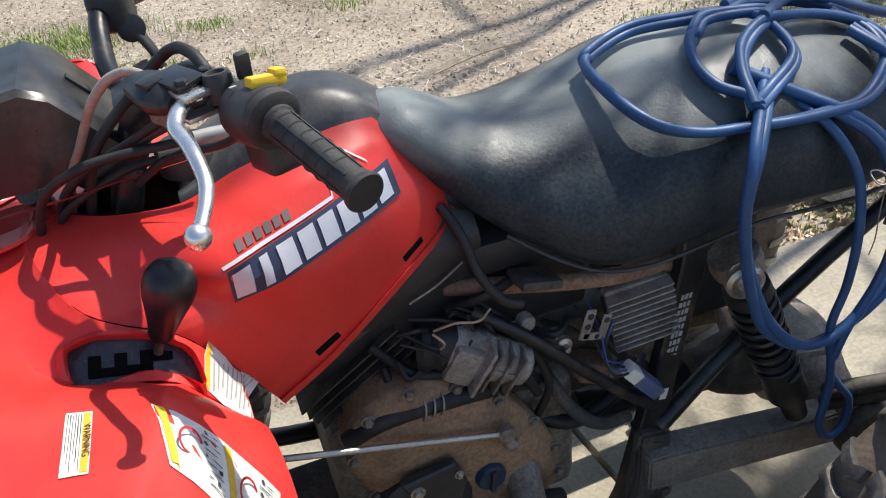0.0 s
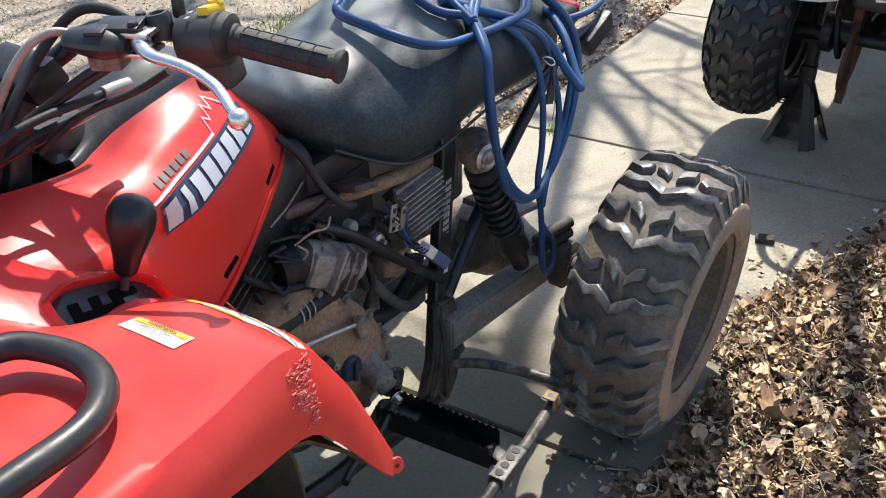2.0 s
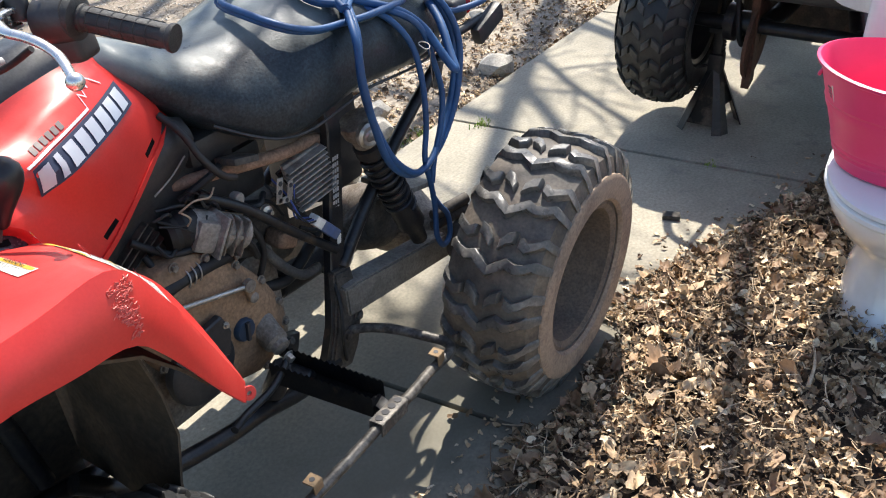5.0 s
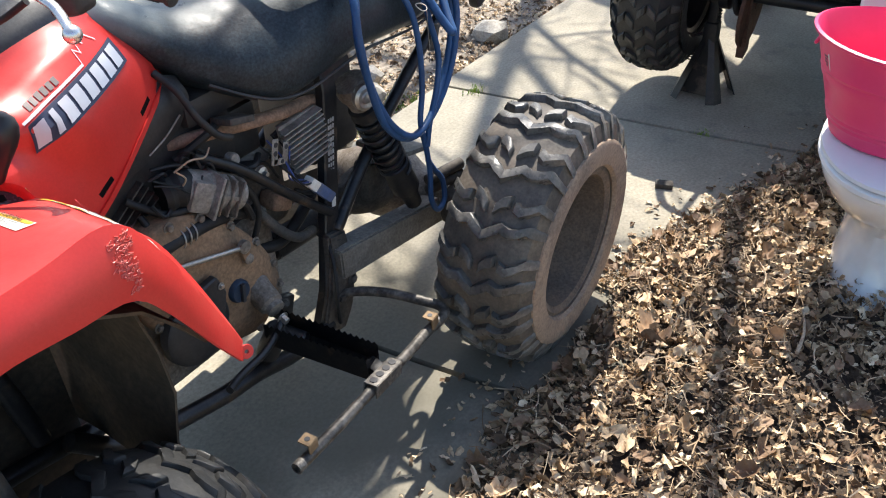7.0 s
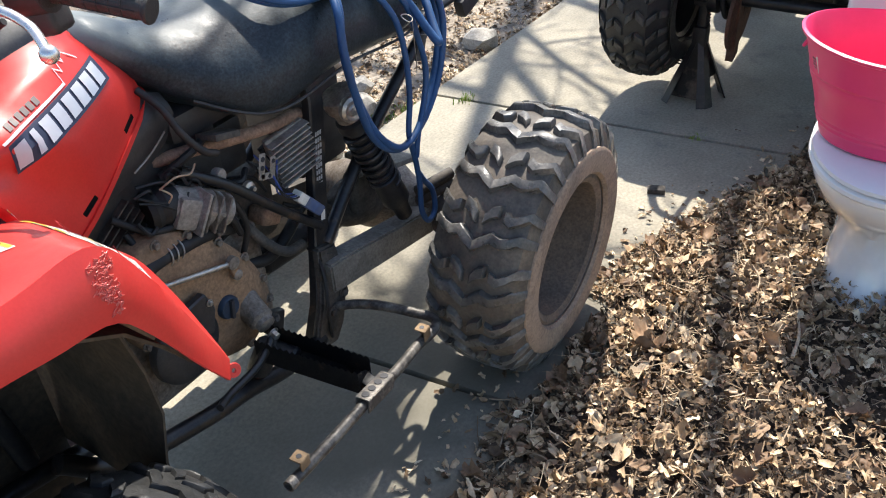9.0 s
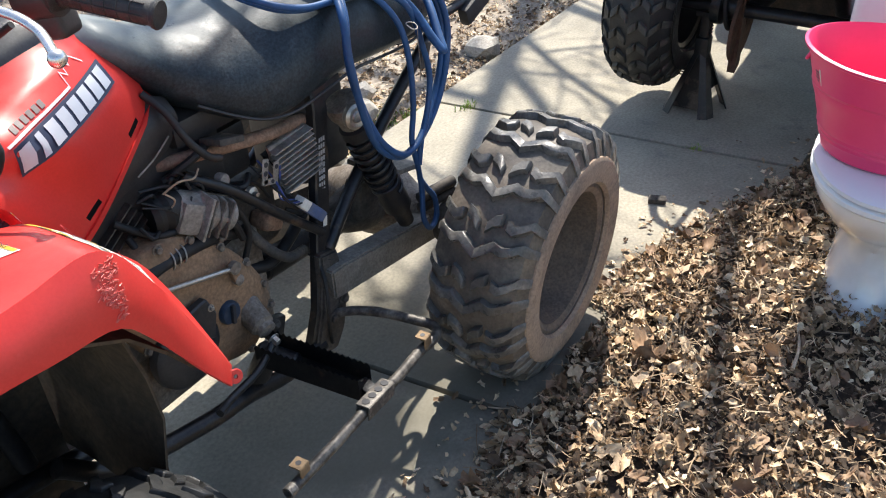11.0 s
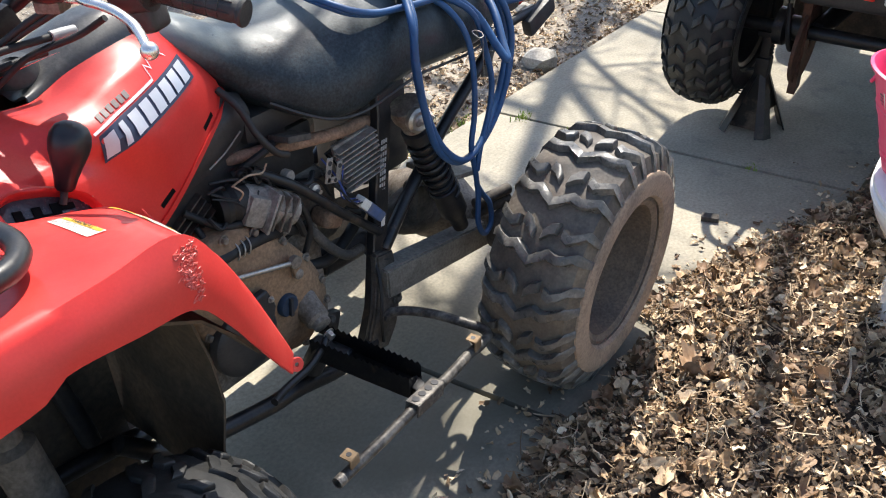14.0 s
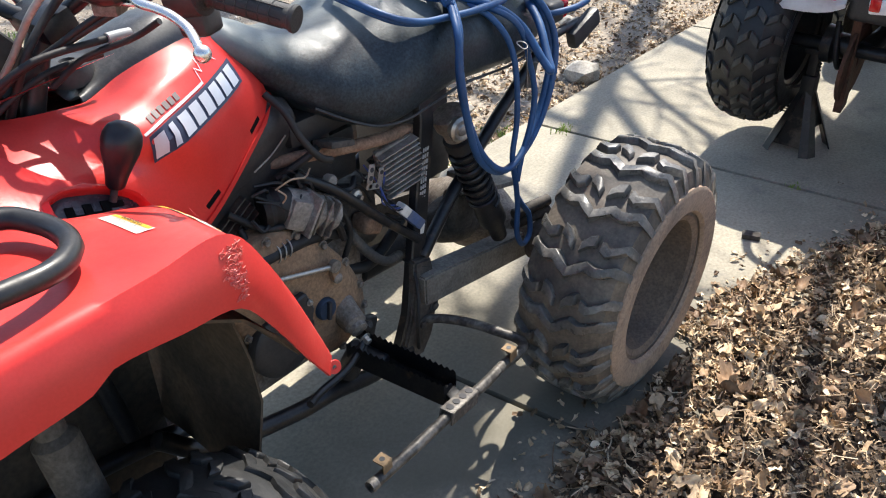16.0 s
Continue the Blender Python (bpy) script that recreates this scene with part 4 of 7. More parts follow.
for a, b in (((0.0, -0.240, 0.296), (0.012, -0.30, 0.288)), ((-0.02, -0.225, 0.25), (-0.005, -0.255, 0.32))):
    bm = nb()
    rod(bm, a, b, 0.022, 16, 0.004)
    part("peg_mount", bm, "black_steel", peg)
bm = nb()
block(bm, (0.026, 0.050, 0.016), Matrix.Translation((0.042, -0.440, 0.272)) @ Matrix.Rotation(radians(-14), 4, "Z"), 0.003)
part("peg_stub", bm, "black_steel", peg)
HEEL = [(0.200, -0.222, 0.243), (0.222, -0.262, 0.252), (0.240, -0.32, 0.258), (0.258, -0.385, 0.254), (0.266, -0.422, 0.251), (0.254, -0.442, 0.250), (0.225, -0.447, 0.250), (0.186, -0.446, 0.252), (0.106, -0.458, 0.262), (0.037, -0.465, 0.273), (-0.032, -0.472, 0.280), (-0.114, -0.478, 0.285), (-0.200, -0.481, 0.288)]
heel = tp("heel_bar", HEEL, 0.0102, "worn_steel", quad, "bent steel heel guard bar with worn black paint", per=8)
bm = nb()
plate_m = Matrix.Translation((0.028, -0.466, 0.2885)) @ Matrix.Rotation(radians(5.5), 4, "Z") @ Matrix.Rotation(radians(8), 4, "Y")
block(bm, (0.084, 0.026, 0.003), plate_m, 0.001)
block(bm, (0.084, 0.003, 0.026), plate_m @ Matrix.Translation((0, -0.0125, -0.013)), 0.001)
block(bm, (0.084, 0.003, 0.026), plate_m @ Matrix.Translation((0, 0.0125, -0.013)), 0.001)
plate = part("clamp_plate", bm, "plate_steel", heel, "drilled steel clamp plate")
for k in range(4):
    part("hole", lathe(nb(), [(0.0072, 0), (0.0072, 0.0008), (0.0005, 0.0008)], plate_m @ Matrix.Translation((-0.030 + k * 0.020, 0, 0.002)), 18), "label_ink", heel)
for at in ((0.205, -0.443, 0.278), (-0.176, -0.474, 0.314)):
    bm = nb()
    tm = Matrix.Translation(at) @ Matrix.Rotation(radians(5), 4, "Z")
    block(bm, (0.022, 0.022, 0.003), tm, 0.0008)
    block(bm, (0.022, 0.003, 0.024), tm @ Matrix.Translation((0, -0.0105, -0.012)), 0.0008)
    block(bm, (0.003, 0.022, 0.024), tm @ Matrix.Translation((0.0105, 0, -0.012)), 0.0008)
    part("tab", bm, "rusty_tab", heel, "rust-stained mounting tab")
    part("hole", lathe(nb(), [(0.0048, 0), (0.0048, 0.0006), (0.0005, 0.0006)], tm @ Matrix.Translation((0, 0, 0.0016)), 14), "label_ink", heel)
bm = nb()
lathe(bm, [(0.0075, 0.0), (0.0105, 0.0), (0.0105, 0.014), (0.0102, 0.015), (0.0075, 0.015)], along((-0.200, -0.481, 0.288), (-0.22, -0.4818, 0.289)), 18, True)
part("bar_end", bm, "plate_steel", heel, "open end of the bent bar")

# ---- engine ----
def pipe(name, pts, r, mat="black_rubber", label="", parent=None, **kw):
    return tp(name, pts, r, mat, parent or quad, label, **kw)


# crankcase and its mud-coated side cover
bm = nb()
block(bm, (0.36, 0.32, 0.24), Matrix.Translation((-0.05, 0.015, 0.36)), 0.03, 3)
part("crankcase", bm, "dirty_alloy", quad, "oily mud-stained engine crankcase")
cover_pts = [(-0.185, 0.565), (-0.125, 0.590), (-0.060, 0.572), (0.000, 0.520), (0.050, 0.455), (0.082, 0.385), (0.088, 0.330), (0.062, 0.290), (0.020, 0.265), (-0.06, 0.285), (-0.14, 0.34), (-0.195, 0.42), (-0.215, 0.50)]
outline = curve_points([(x, 0, z) for x, z in cover_pts], 4, True)
mid = Vector((-0.06, 0, 0.43))
bm = nb()
rings = []
for k, y in ((1.0, -0.125), (1.0, -0.168), (0.985, -0.176), (0.93, -0.180), (0.80, -0.190), (0.55, -0.197), (0.25, -0.199)):
    rings.append([Vector((mid.x + (p.x - mid.x) * k, y + 0.002 * noise.noise((p.x * 40, y * 9, p.z * 40)), mid.z + (p.z - mid.z) * k)) for p in outline])
bridge(bm, rings)
cover = part("clutch_cover", bm, "clay_cover", quad, "engine side cover coated in dried brown mud", angle=50)
for k in range(0, 13):
    x, z = cover_pts[k]
    p = Vector((mid.x + (x - mid.x) * 0.95, -0.180, mid.z + (z - mid.z) * 0.95))
    bolt(cover, p, OUT, 0.0065, 0.007, "dirty_alloy")
# starter housing: round black cover with a grey hub, below
bm = lathe(nb(), [(0.066, 0), (0.070, 0.01), (0.068, 0.022), (0.060, 0.028), (0.03, 0.031), (0.0005, 0.031)], along((-0.128, -0.178, 0.382), (-0.128, -0.4, 0.382)), 36)
part("starter_cover", bm, "black_plastic", quad, "black round starter cover")
bm = nb()
bridge(bm, [[(-0.16, y, 0.465), (-0.085, y, 0.475), (-0.070, y, 0.435), (-0.085, y, 0.39), (-0.14, y, 0.42)] for y in (-0.205, -0.222)])
bmesh.ops.bevel(bm, geom=list(bm.edges), offset=0.003, segments=1, affect="EDGES")
part("guard_plate", bm, "black_plastic", quad)
bolt(quad, (-0.140, -0.222, 0.446), OUT, 0.007, 0.006, "alloy")
bolt(quad, (-0.082, -0.223, 0.455), OUT, 0.0045, 0.005, "alloy")
cap = part("oil_cap", lathe(nb(), [(0.022, 0), (0.022, 0.018), (0.019, 0.022), (0.0005, 0.022)], along((-0.032, -0.188, 0.402), (-0.032, -0.4, 0.402)), 28), "cap_blue", quad, "dark blue oil filler cap with a slot grip")
bm = nb()
block(bm, (0.007, 0.008, 0.036), Matrix.Translation((-0.032, -0.213, 0.402)) @ Matrix.Rotation(radians(8), 4, "Y"), 0.001)
part("grip_rib", bm, "label_ink", cap)
bm = lathe(nb(), [(0.030, 0), (0.026, 0.03), (0.024, 0.06), (0.018, 0.065), (0.018, 0.075), (0.010, 0.077)], along((0.022, -0.172, 0.372), (0.008, -0.262, 0.335)), 24)
part("shift_boss", bm, "dirty_alloy", quad, "dusty cast shift-shaft boss")
bolt(quad, (0.006, -0.258, 0.337), (-0.1, -1, -0.3), 0.008, 0.012, "alloy")
tp("shift_pedal", [(0.008, -0.255, 0.338), (-0.01, -0.262, 0.325), (-0.06, -0.275, 0.315), (-0.13, -0.285, 0.318), (-0.17, -0.30, 0.325)], 0.007, "black_steel", quad)
bm = nb()
block(bm, (0.04, 0.02, 0.045), Matrix.Translation((0.048, -0.218, 0.318)) @ Matrix.Rotation(radians(20), 4, "Y"), 0.006)
part("peg_bracket", bm, "black_steel", quad)
bolt(quad, (0.045, -0.229, 0.331), (-0.3, -1, 0.4), 0.006, 0.006, "dirty_steel")

# shift rod with its ends
rodm = part("linkage_rod", rod(nb(), (-0.290, -0.205, 0.570), (-0.014, -0.212, 0.488), 0.0044, 12), "alloy", quad, "bare metal gear linkage rod")
for at, r in (((-0.008, -0.214, 0.487), 0.012), ((0.002, -0.205, 0.452), 0.010)):
    bm = lathe(nb(), [(r * 0.7, 0), (r, 0.003), (r, 0.013), (r * 0.6, 0.016), (0.0005, 0.016)], along(Vector(at) + Vector((0, 0.01, 0)), Vector(at) + Vector((0, -1, 0))), 18)
    part("rod_end", bm, "dirty_alloy", rodm)
bm = nb()
block(bm, (0.016, 0.010, 0.045), Matrix.Translation((-0.003, -0.203, 0.469)) @ Matrix.Rotation(radians(-10), 4, "Y"), 0.004)
part("link_arm", bm, "clay_cover", rodm)

# cylinder with cooling fins
cyl = part("cylinder", lathe(nb(), [(0.058, 0), (0.058, 0.16)], along((-0.10, -0.06, 0.47), (-0.225, -0.06, 0.67)), 24), "black_engine", quad, "dark finned engine cylinder")
cm = along((-0.10, -0.06, 0.47), (-0.225, -0.06, 0.67))
for k in range(11):
    bm = nb()
    block(bm, (0.150, 0.165, 0.003), cm @ Matrix.Translation((0, 0, 0.012 + 0.0145 * k)), 0.0008, 1)
    part("cooling_fin", bm, "black_engine", cyl)
bm = nb()
block(bm, (0.15, 0.17, 0.09), cm @ Matrix.Translation((0, 0, 0.225)), 0.02, 2)
part("cylinder_head", bm, "black_engine", quad)

# starter motor: ribbed alloy body with a flange, black boot behind it
SA, SB = Vector((-0.058, -0.150, 0.614)), Vector((0.044, -0.172, 0.554))
starter = part("carburettor", lathe(nb(), [(0.030, 0), (0.033, 0.004), (0.033, 0.040), (0.038, 0.044), (0.038, 0.050), (0.033, 0.054), (0.032, 0.088), (0.029, 0.094), (0.029, 0.112), (0.022, 0.118), (0.0005, 0.118)], along(SA, SB), 26), "alloy_dull", quad, "dusty cast carburettor body")
sm = along(SA, SB)
bm = nb()
block(bm, (0.095, 0.075, 0.006), sm @ Matrix.Translation((0, 0, 0.046)), 0.003)
part("flange", bm, "alloy_dull", starter)
bm = nb()
block(bm, (0.050, 0.055, 0.040), sm @ Matrix.Translation((-0.012, -0.004, 0.022)), 0.008, 2)
part("float_bowl", bm, "alloy_dull", starter)
for k in range(5):
    a = 2 * math.pi * k / 5 + 0.4
    q = sm @ Vector((0.036 * math.cos(a), 0.030 * math.sin(a), 0.049))
    bolt(starter, q, sm.to_3x3() @ Vector((0, 0, 1)), 0.005, 0.005, "alloy")
for k in range(4):
    a = 1.57 * k
    bm = nb()
    block(bm, (0.004, 0.008, 0.05), sm @ Matrix.Rotation(a, 4, "Z") @ Matrix.Translation((0.032, 0, 0.075)), 0.001)
    part("rib", bm, "dirty_alloy", starter)
for k in range(3):
    bm = nb()
    block(bm, (0.076, 0.066, 0.004), sm @ Matrix.Translation((0, 0, 0.060 + 0.017 * k)), 0.0015, 1)
    part("rib", bm, "dirty_alloy", starter)
bm = nb()
block(bm, (0.012, 0.030, 0.085), sm @ Matrix.Translation((0.036, 0.0, 0.062)), 0.003, 2)
block(bm, (0.030, 0.012, 0.070), sm @ Matrix.Translation((0.004, -0.036, 0.060)), 0.003, 2)
part("cast_boss", bm, "alloy_dull", starter)
for dx, dz in ((0.030, 0.030), (-0.028, 0.030), (0.028, 0.094), (-0.026, 0.094)):
    bolt(starter, sm @ Vector((dx, -0.034, dz)), sm.to_3x3() @ Vector((0, -1, 0)), 0.0045, 0.006, "dirty_alloy")
part("intake_boot", lathe(nb(), [(0.030, 0), (0.034, 0.01), (0.030, 0.02), (0.034, 0.03), (0.030, 0.04), (0.028, 0.055)], along((-0.095, -0.14, 0.615), SA), 22), "black_rubber", quad, "ribbed black rubber intake boot")
pipe("vent_hose", [(-0.15, -0.13, 0.63), (-0.11, -0.16, 0.595), (-0.07, -0.17, 0.585), (-0.035, -0.165, 0.575)], 0.0065)
pipe("vent_hose", [(-0.14, -0.14, 0.60), (-0.135, -0.17, 0.56), (-0.11, -0.178, 0.535), (-0.075, -0.175, 0.535)], 0.006)
pipe("vent_hose", [(-0.03, -0.12, 0.63), (0.03, -0.15, 0.60), (0.06, -0.165, 0.56), (0.075, -0.17, 0.50), (0.06, -0.16, 0.44)], 0.006)
hose_a = pipe("radiator_hose", [(-0.21, -0.17, 0.525), (-0.16, -0.178, 0.548), (-0.10, -0.182, 0.552), (-0.04, -0.178, 0.545), (0.02, -0.165, 0.525), (0.06, -0.15, 0.50)], 0.013, label="grimy rubber hose held by wire clips")
for x in (-0.108, -0.096, -0.084):
    pipe("wire_clip", [Vector((x, -0.182, 0.552)) + Vector((0.004 * math.sin(a), 0.0155 * math.cos(a), 0.0155 * math.sin(a))) for a in (0, 0.8, 1.6, 2.4, 3.2, 4.0, 4.8, 5.5)], 0.0014, "alloy", parent=hose_a, seg=6, closed=True)
bm = lathe(nb(), [(0.012, 0), (0.012, 0.012), (0.010, 0.016), (0.0005, 0.018)], along((0.05, -0.150, 0.615), (0.055, -0.3, 0.63)), 18)
part("adjuster", bm, "alloy_dull", quad)
bm = lathe(nb(), [(0.011, 0), (0.013, 0.004), (0.011, 0.010), (0.004, 0.012), (0.004, 0.022)], along((0.098, -0.165, 0.568), (0.09, -0.3, 0.58)), 16)
part("adjuster", bm, "alloy", quad)
for pts, c in (([(-0.075, -0.165, 0.655), (-0.05, -0.178, 0.668), (-0.02, -0.178, 0.660), (0.0, -0.168, 0.665)], "wire_tan"), ([(-0.075, -0.17, 0.625), (-0.068, -0.182, 0.645), (-0.080, -0.178, 0.662)], "wire_tan"),
               ([(-0.08, -0.16, 0.63), (-0.05, -0.18, 0.615), (-0.03, -0.175, 0.63)], "black_rubber"), ([(-0.12, -0.17, 0.655), (-0.09, -0.18, 0.64), (-0.06, -0.178, 0.61)], "black_rubber")):
    pipe("loose_wire", pts, 0.0017, c, seg=6)

# black tank side below the panel, with a bright scratch, and the under-seat strap
side = []
for x, zt, zb in ((-0.24, 0.700, 0.640), (-0.19, 0.715, 0.640), (-0.13, 0.745, 0.652), (-0.07, 0.775, 0.668), (-0.02, 0.79, 0.690), (0.005, 0.78, 0.715)):
    side.append([(x, -0.118, zt), (x, -0.137, zt - 0.02), (x, -0.141, (zt + zb) / 2), (x, -0.132, zb + 0.012), (x, -0.10, zb)])
part("tank_side", sheet(nb(), side, 0.004), "black_plastic", quad, "black plastic tank side below the red panel")
pipe("scratch", [(-0.095, -0.1440, 0.690), (-0.057, -0.1443, 0.706), (-0.022, -0.1435, 0.728)], 0.0016, "alloy_dull", seg=5)
pipe("breather_hose", [(-0.035, -0.12, 0.80), (-0.022, -0.150, 0.77), (-0.012, -0.172, 0.725), (0.010, -0.185, 0.688), (0.035, -0.185, 0.672)], 0.0065, "black_rubber", "black breather hose")
bm = nb()
block(bm, (0.055, 0.05, 0.012), Matrix.Translation((0.062, -0.165, 0.688)) @ Matrix.Rotation(radians(14), 4, "Y") @ Matrix.Rotation(radians(-10), 4, "X"), 0.003)
part("battery_tray", bm, "dirty_steel", quad)
part("upper_pipe", tube(nb(), [(-0.04, -0.11, 0.672), (0.03, -0.135, 0.668), (0.10, -0.155, 0.661), (0.18, -0.165, 0.650), (0.245, -0.160, 0.642), (0.272, -0.153, 0.624), (0.272, -0.150, 0.575)], 0.0118, 14), "copper", quad, "brown dust-caked frame pipe under the seat")
bm = nb()
block(bm, (0.34, 0.17, 0.15), Matrix.Translation((-0.07, -0.035, 0.655)), 0.02)
part("air_duct", bm, "black_plastic", quad)
bm = nb()
block(bm, (0.30, 0.20, 0.05), Matrix.Translation((0.14, -0.04, 0.715)), 0.015)
part("seat_base", bm, "black_plastic", quad)
bm = nb()
block(bm, (0.10, 0.10, 0.10), Matrix.Translation((0.115, -0.06, 0.62)), 0.012)
part("airbox", bm, "black_plastic", quad)
bm = nb()
block(bm, (0.12, 0.10, 0.15), Matrix.Translation((0.16, -0.05, 0.46)), 0.02)
part("gearbox", bm, "black_engine", quad)

bm = nb()
block(bm, (0.05, 0.05, 0.035), Matrix.Translation((0.160, -0.125, 0.462)) @ Matrix.Rotation(radians(25), 4, "Y"), 0.012, 3)
part("mud_clod", bm, "copper", quad, "dried mud packed behind the wiring")

# finned regulator and its drilled bracket
rg = Matrix.Translation((0.214, -0.165, 0.583)) @ Matrix.Rotation(radians(-10), 4, "Y") @ Matrix.Rotation(radians(-12), 4, "Z")
bm = nb()
block(bm, (0.088, 0.012, 0.100), rg, 0.004)
reg = part("regulator", bm, "alloy_dull", quad, "grey finned voltage regulator")
for k in range(9):
    bm = nb()
    block(bm, (0.090, 0.022, 0.0028), rg @ Matrix.Translation((0, -0.014, -0.044 + 0.0110 * k)) @ Matrix.Rotation(radians(-4), 4, "Y"), 0.0008, 1)
    part("cooling_fin", bm, "alloy_dull", reg)
bm = nb()
br = Matrix.Translation((0.140, -0.180, 0.592)) @ Matrix.Rotation(radians(16), 4, "Y") @ Matrix.Scale(0.9, 4)
for dx, dz, sx, sz in ((-0.014, 0.002, 0.017, 0.054), (0.004, -0.020, 0.042, 0.014), (0.016, 0.001, 0.015, 0.036)):
    block(bm, (sx, 0.003, sz), br @ Matrix.Translation((dx, 0, dz)), 0.0012, 1)
for dx, dz, r in ((-0.014, 0.017, 0.0055), (-0.014, -0.001, 0.0055), (0.016, 0.009, 0.005), (0.007, -0.020, 0.0045)):
    part("hole", lathe(nb(), [(r, 0), (r, 0.0006), (0.0004, 0.0006)], br @ Matrix.Translation((dx, -0.0016, dz)) @ Matrix.Rotation(math.pi / 2, 4, "X"), 16), "label_ink", reg)
part("bracket", bm, "alloy_dull", reg, "pale drilled sheet-metal bracket")
# wiring connector in blue and white
cb = along((0.175, -0.205, 0.520), (0.222, -0.212, 0.462))
bm = nb()
block(bm, (0.026, 0.022, 0.050), cb @ Matrix.Translation((0, 0, 0.045)), 0.004)
conn = part("wire_connector", bm, "connector_blue", quad, "dusty blue wiring connector with a white plug")
bm = nb()
block(bm, (0.024, 0.020, 0.026), cb @ Matrix.Translation((0, 0, 0.010)), 0.003)
part("plug", bm, "label_white", conn)
for k in range(4):
    pipe("loose_wire", [cb @ Vector((0.006 * (k - 1.5), 0, 0)), cb @ Vector((0.012 * (k - 1.5), -0.012, -0.03)), (0.14 + 0.01 * k, -0.175, 0.565 + 0.008 * k), (0.13 + 0.02 * k, -0.14, 0.60)], 0.0018, "wire_blue" if k % 2 else "black_rubber", seg=6)
rnd = random.Random(4)
for k in range(16):
    a = Vector((rnd.uniform(-0.05, 0.22), rnd.uniform(-0.15, -0.09), rnd.uniform(0.46, 0.66)))
    b = a + Vector((rnd.uniform(0.03, 0.12), rnd.uniform(-0.03, 0.02), rnd.uniform(-0.10, 0.04)))
    pipe("wiring", [a, (a + b) / 2 + Vector((0, -0.02, rnd.uniform(-0.02, 0.03))), b], rnd.uniform(0.003, 0.008), "black_rubber", seg=7)
for k in range(14):
    a = Vector((rnd.uniform(-0.13, 0.02), rnd.uniform(-0.165, -0.135), rnd.uniform(0.60, 0.67)))
    b = a + Vector((rnd.uniform(0.02, 0.07), rnd.uniform(-0.012, 0.012), rnd.uniform(-0.07, -0.01)))
    pipe("wiring", [a, (a + b) / 2 + Vector((rnd.uniform(-0.01, 0.01), -0.012, rnd.uniform(-0.012, 0.022))), b], rnd.uniform(0.0016, 0.0036), "black_rubber", seg=6)
pipe("cooling_hose", [(0.08, -0.15, 0.50), (0.11, -0.175, 0.44), (0.15, -0.18, 0.40), (0.20, -0.17, 0.385)], 0.010, "boot_rubber", "ribbed black hose")
pipe("cooling_hose", [(0.06, -0.13, 0.41), (0.12, -0.15, 0.39), (0.19, -0.14, 0.40), (0.26, -0.12, 0.42)], 0.012)
pipe("brake_cable", [(0.21, -0.19, 0.39), (0.185, -0.23, 0.33), (0.165, -0.245, 0.26), (0.175, -0.235, 0.19)], 0.004, seg=7)
bm = nb()
block(bm, (0.50, 0.15, 0.012), Matrix.Translation((-0.08, 0.03, 0.205)), 0.004)
part("skid_plate", bm, "dirty_steel", quad)
# front suspension behind the wheel
for y in (-0.36, 0.26):
    part("strut", lathe(nb(), [(0.02, 0), (0.03, 0.01), (0.03, 0.25), (0.02, 0.26), (0.014, 0.42)], along((-0.56, y, 0.33), (-0.58, y * 0.7 - 0.02, 0.80)), 18), "dirty_steel", quad)
    part("front_axle", rod(nb(), (-0.55, -0.05, 0.30), (-0.54, y, 0.26), 0.02), "dirty_steel", quad)
for y in (-0.16, 0.06):
    tp("frame_tube", [(-0.95, y, 0.50), (-0.75, y, 0.36), (-0.5, y, 0.34), (-0.3, y, 0.30)], 0.016)
    tp("frame_tube", [(-0.42, y, 0.36), (-0.44, y * 0.8, 0.60), (-0.40, y * 0.6, 0.82)], 0.016)

# tail: grab bars, tail lamp, fender stay end
lampbody = nb()
block(lampbody, (0.06, 0.13, 0.05), Matrix.Translation((0.80, -0.07, 0.715)), 0.016, 3)
lamp = part("tail_lamp", lampbody, "black_plastic", quad, "black tail lamp with a red lens")
bm = nb()
block(bm, (0.025, 0.12, 0.044), Matrix.Translation((0.838, -0.07, 0.716)), 0.010, 3)
part("lens", bm, "lens", lamp, "red lens")
for y0 in (-0.165, 0.055):
    bm = nb()
    block(bm, (0.11, 0.028, 0.045), Matrix.Translation((0.86, y0, 0.672)) @ Matrix.Rotation(radians(-20), 4, "Y"), 0.010, 2)
    part("stay_end", bm, "black_plastic", quad)
bm = nb()
block(bm, (0.16, 0.20, 0.004), Matrix.Translation((0.66, -0.05, 0.668)), 0.001)
part("tool_tray", bm, "black_plastic", quad)
bm = nb()
block(bm, (0.028, 0.006, 0.055), Matrix.Translation((0.585, -0.212, 0.655)) @ Matrix.Rotation(radians(18), 4, "Y"), 0.002)
part("seat_bracket", bm, "dirty_steel", quad)

# ---- controls ----
GA, GB = Vector((-0.214, -0.278, 1.0330)), Vector((-0.171, -0.391, 1.0105))
gm = along(GA, GB)
glen = (GB - GA).length
grip = part("grip", lathe(nb(), [(0.0165, 0), (0.0165, 0.008), (0.0145, 0.010), (0.0145, glen - 0.008), (0.0168, glen - 0.006), (0.0176, glen - 0.002), (0.0165, glen), (0.0005, glen + 0.0005)], gm, 28), "grip_rubber", quad, "black ribbed rubber handlebar grip")
for k in range(6):
    part("grip_rib", lathe(nb(), [(0.0145, -0.0010), (0.0156, 0), (0.0145, 0.0010)], gm @ Matrix.Translation((0, 0, 0.017 + k * 0.0150)), 28, False), "grip_rubber", grip)
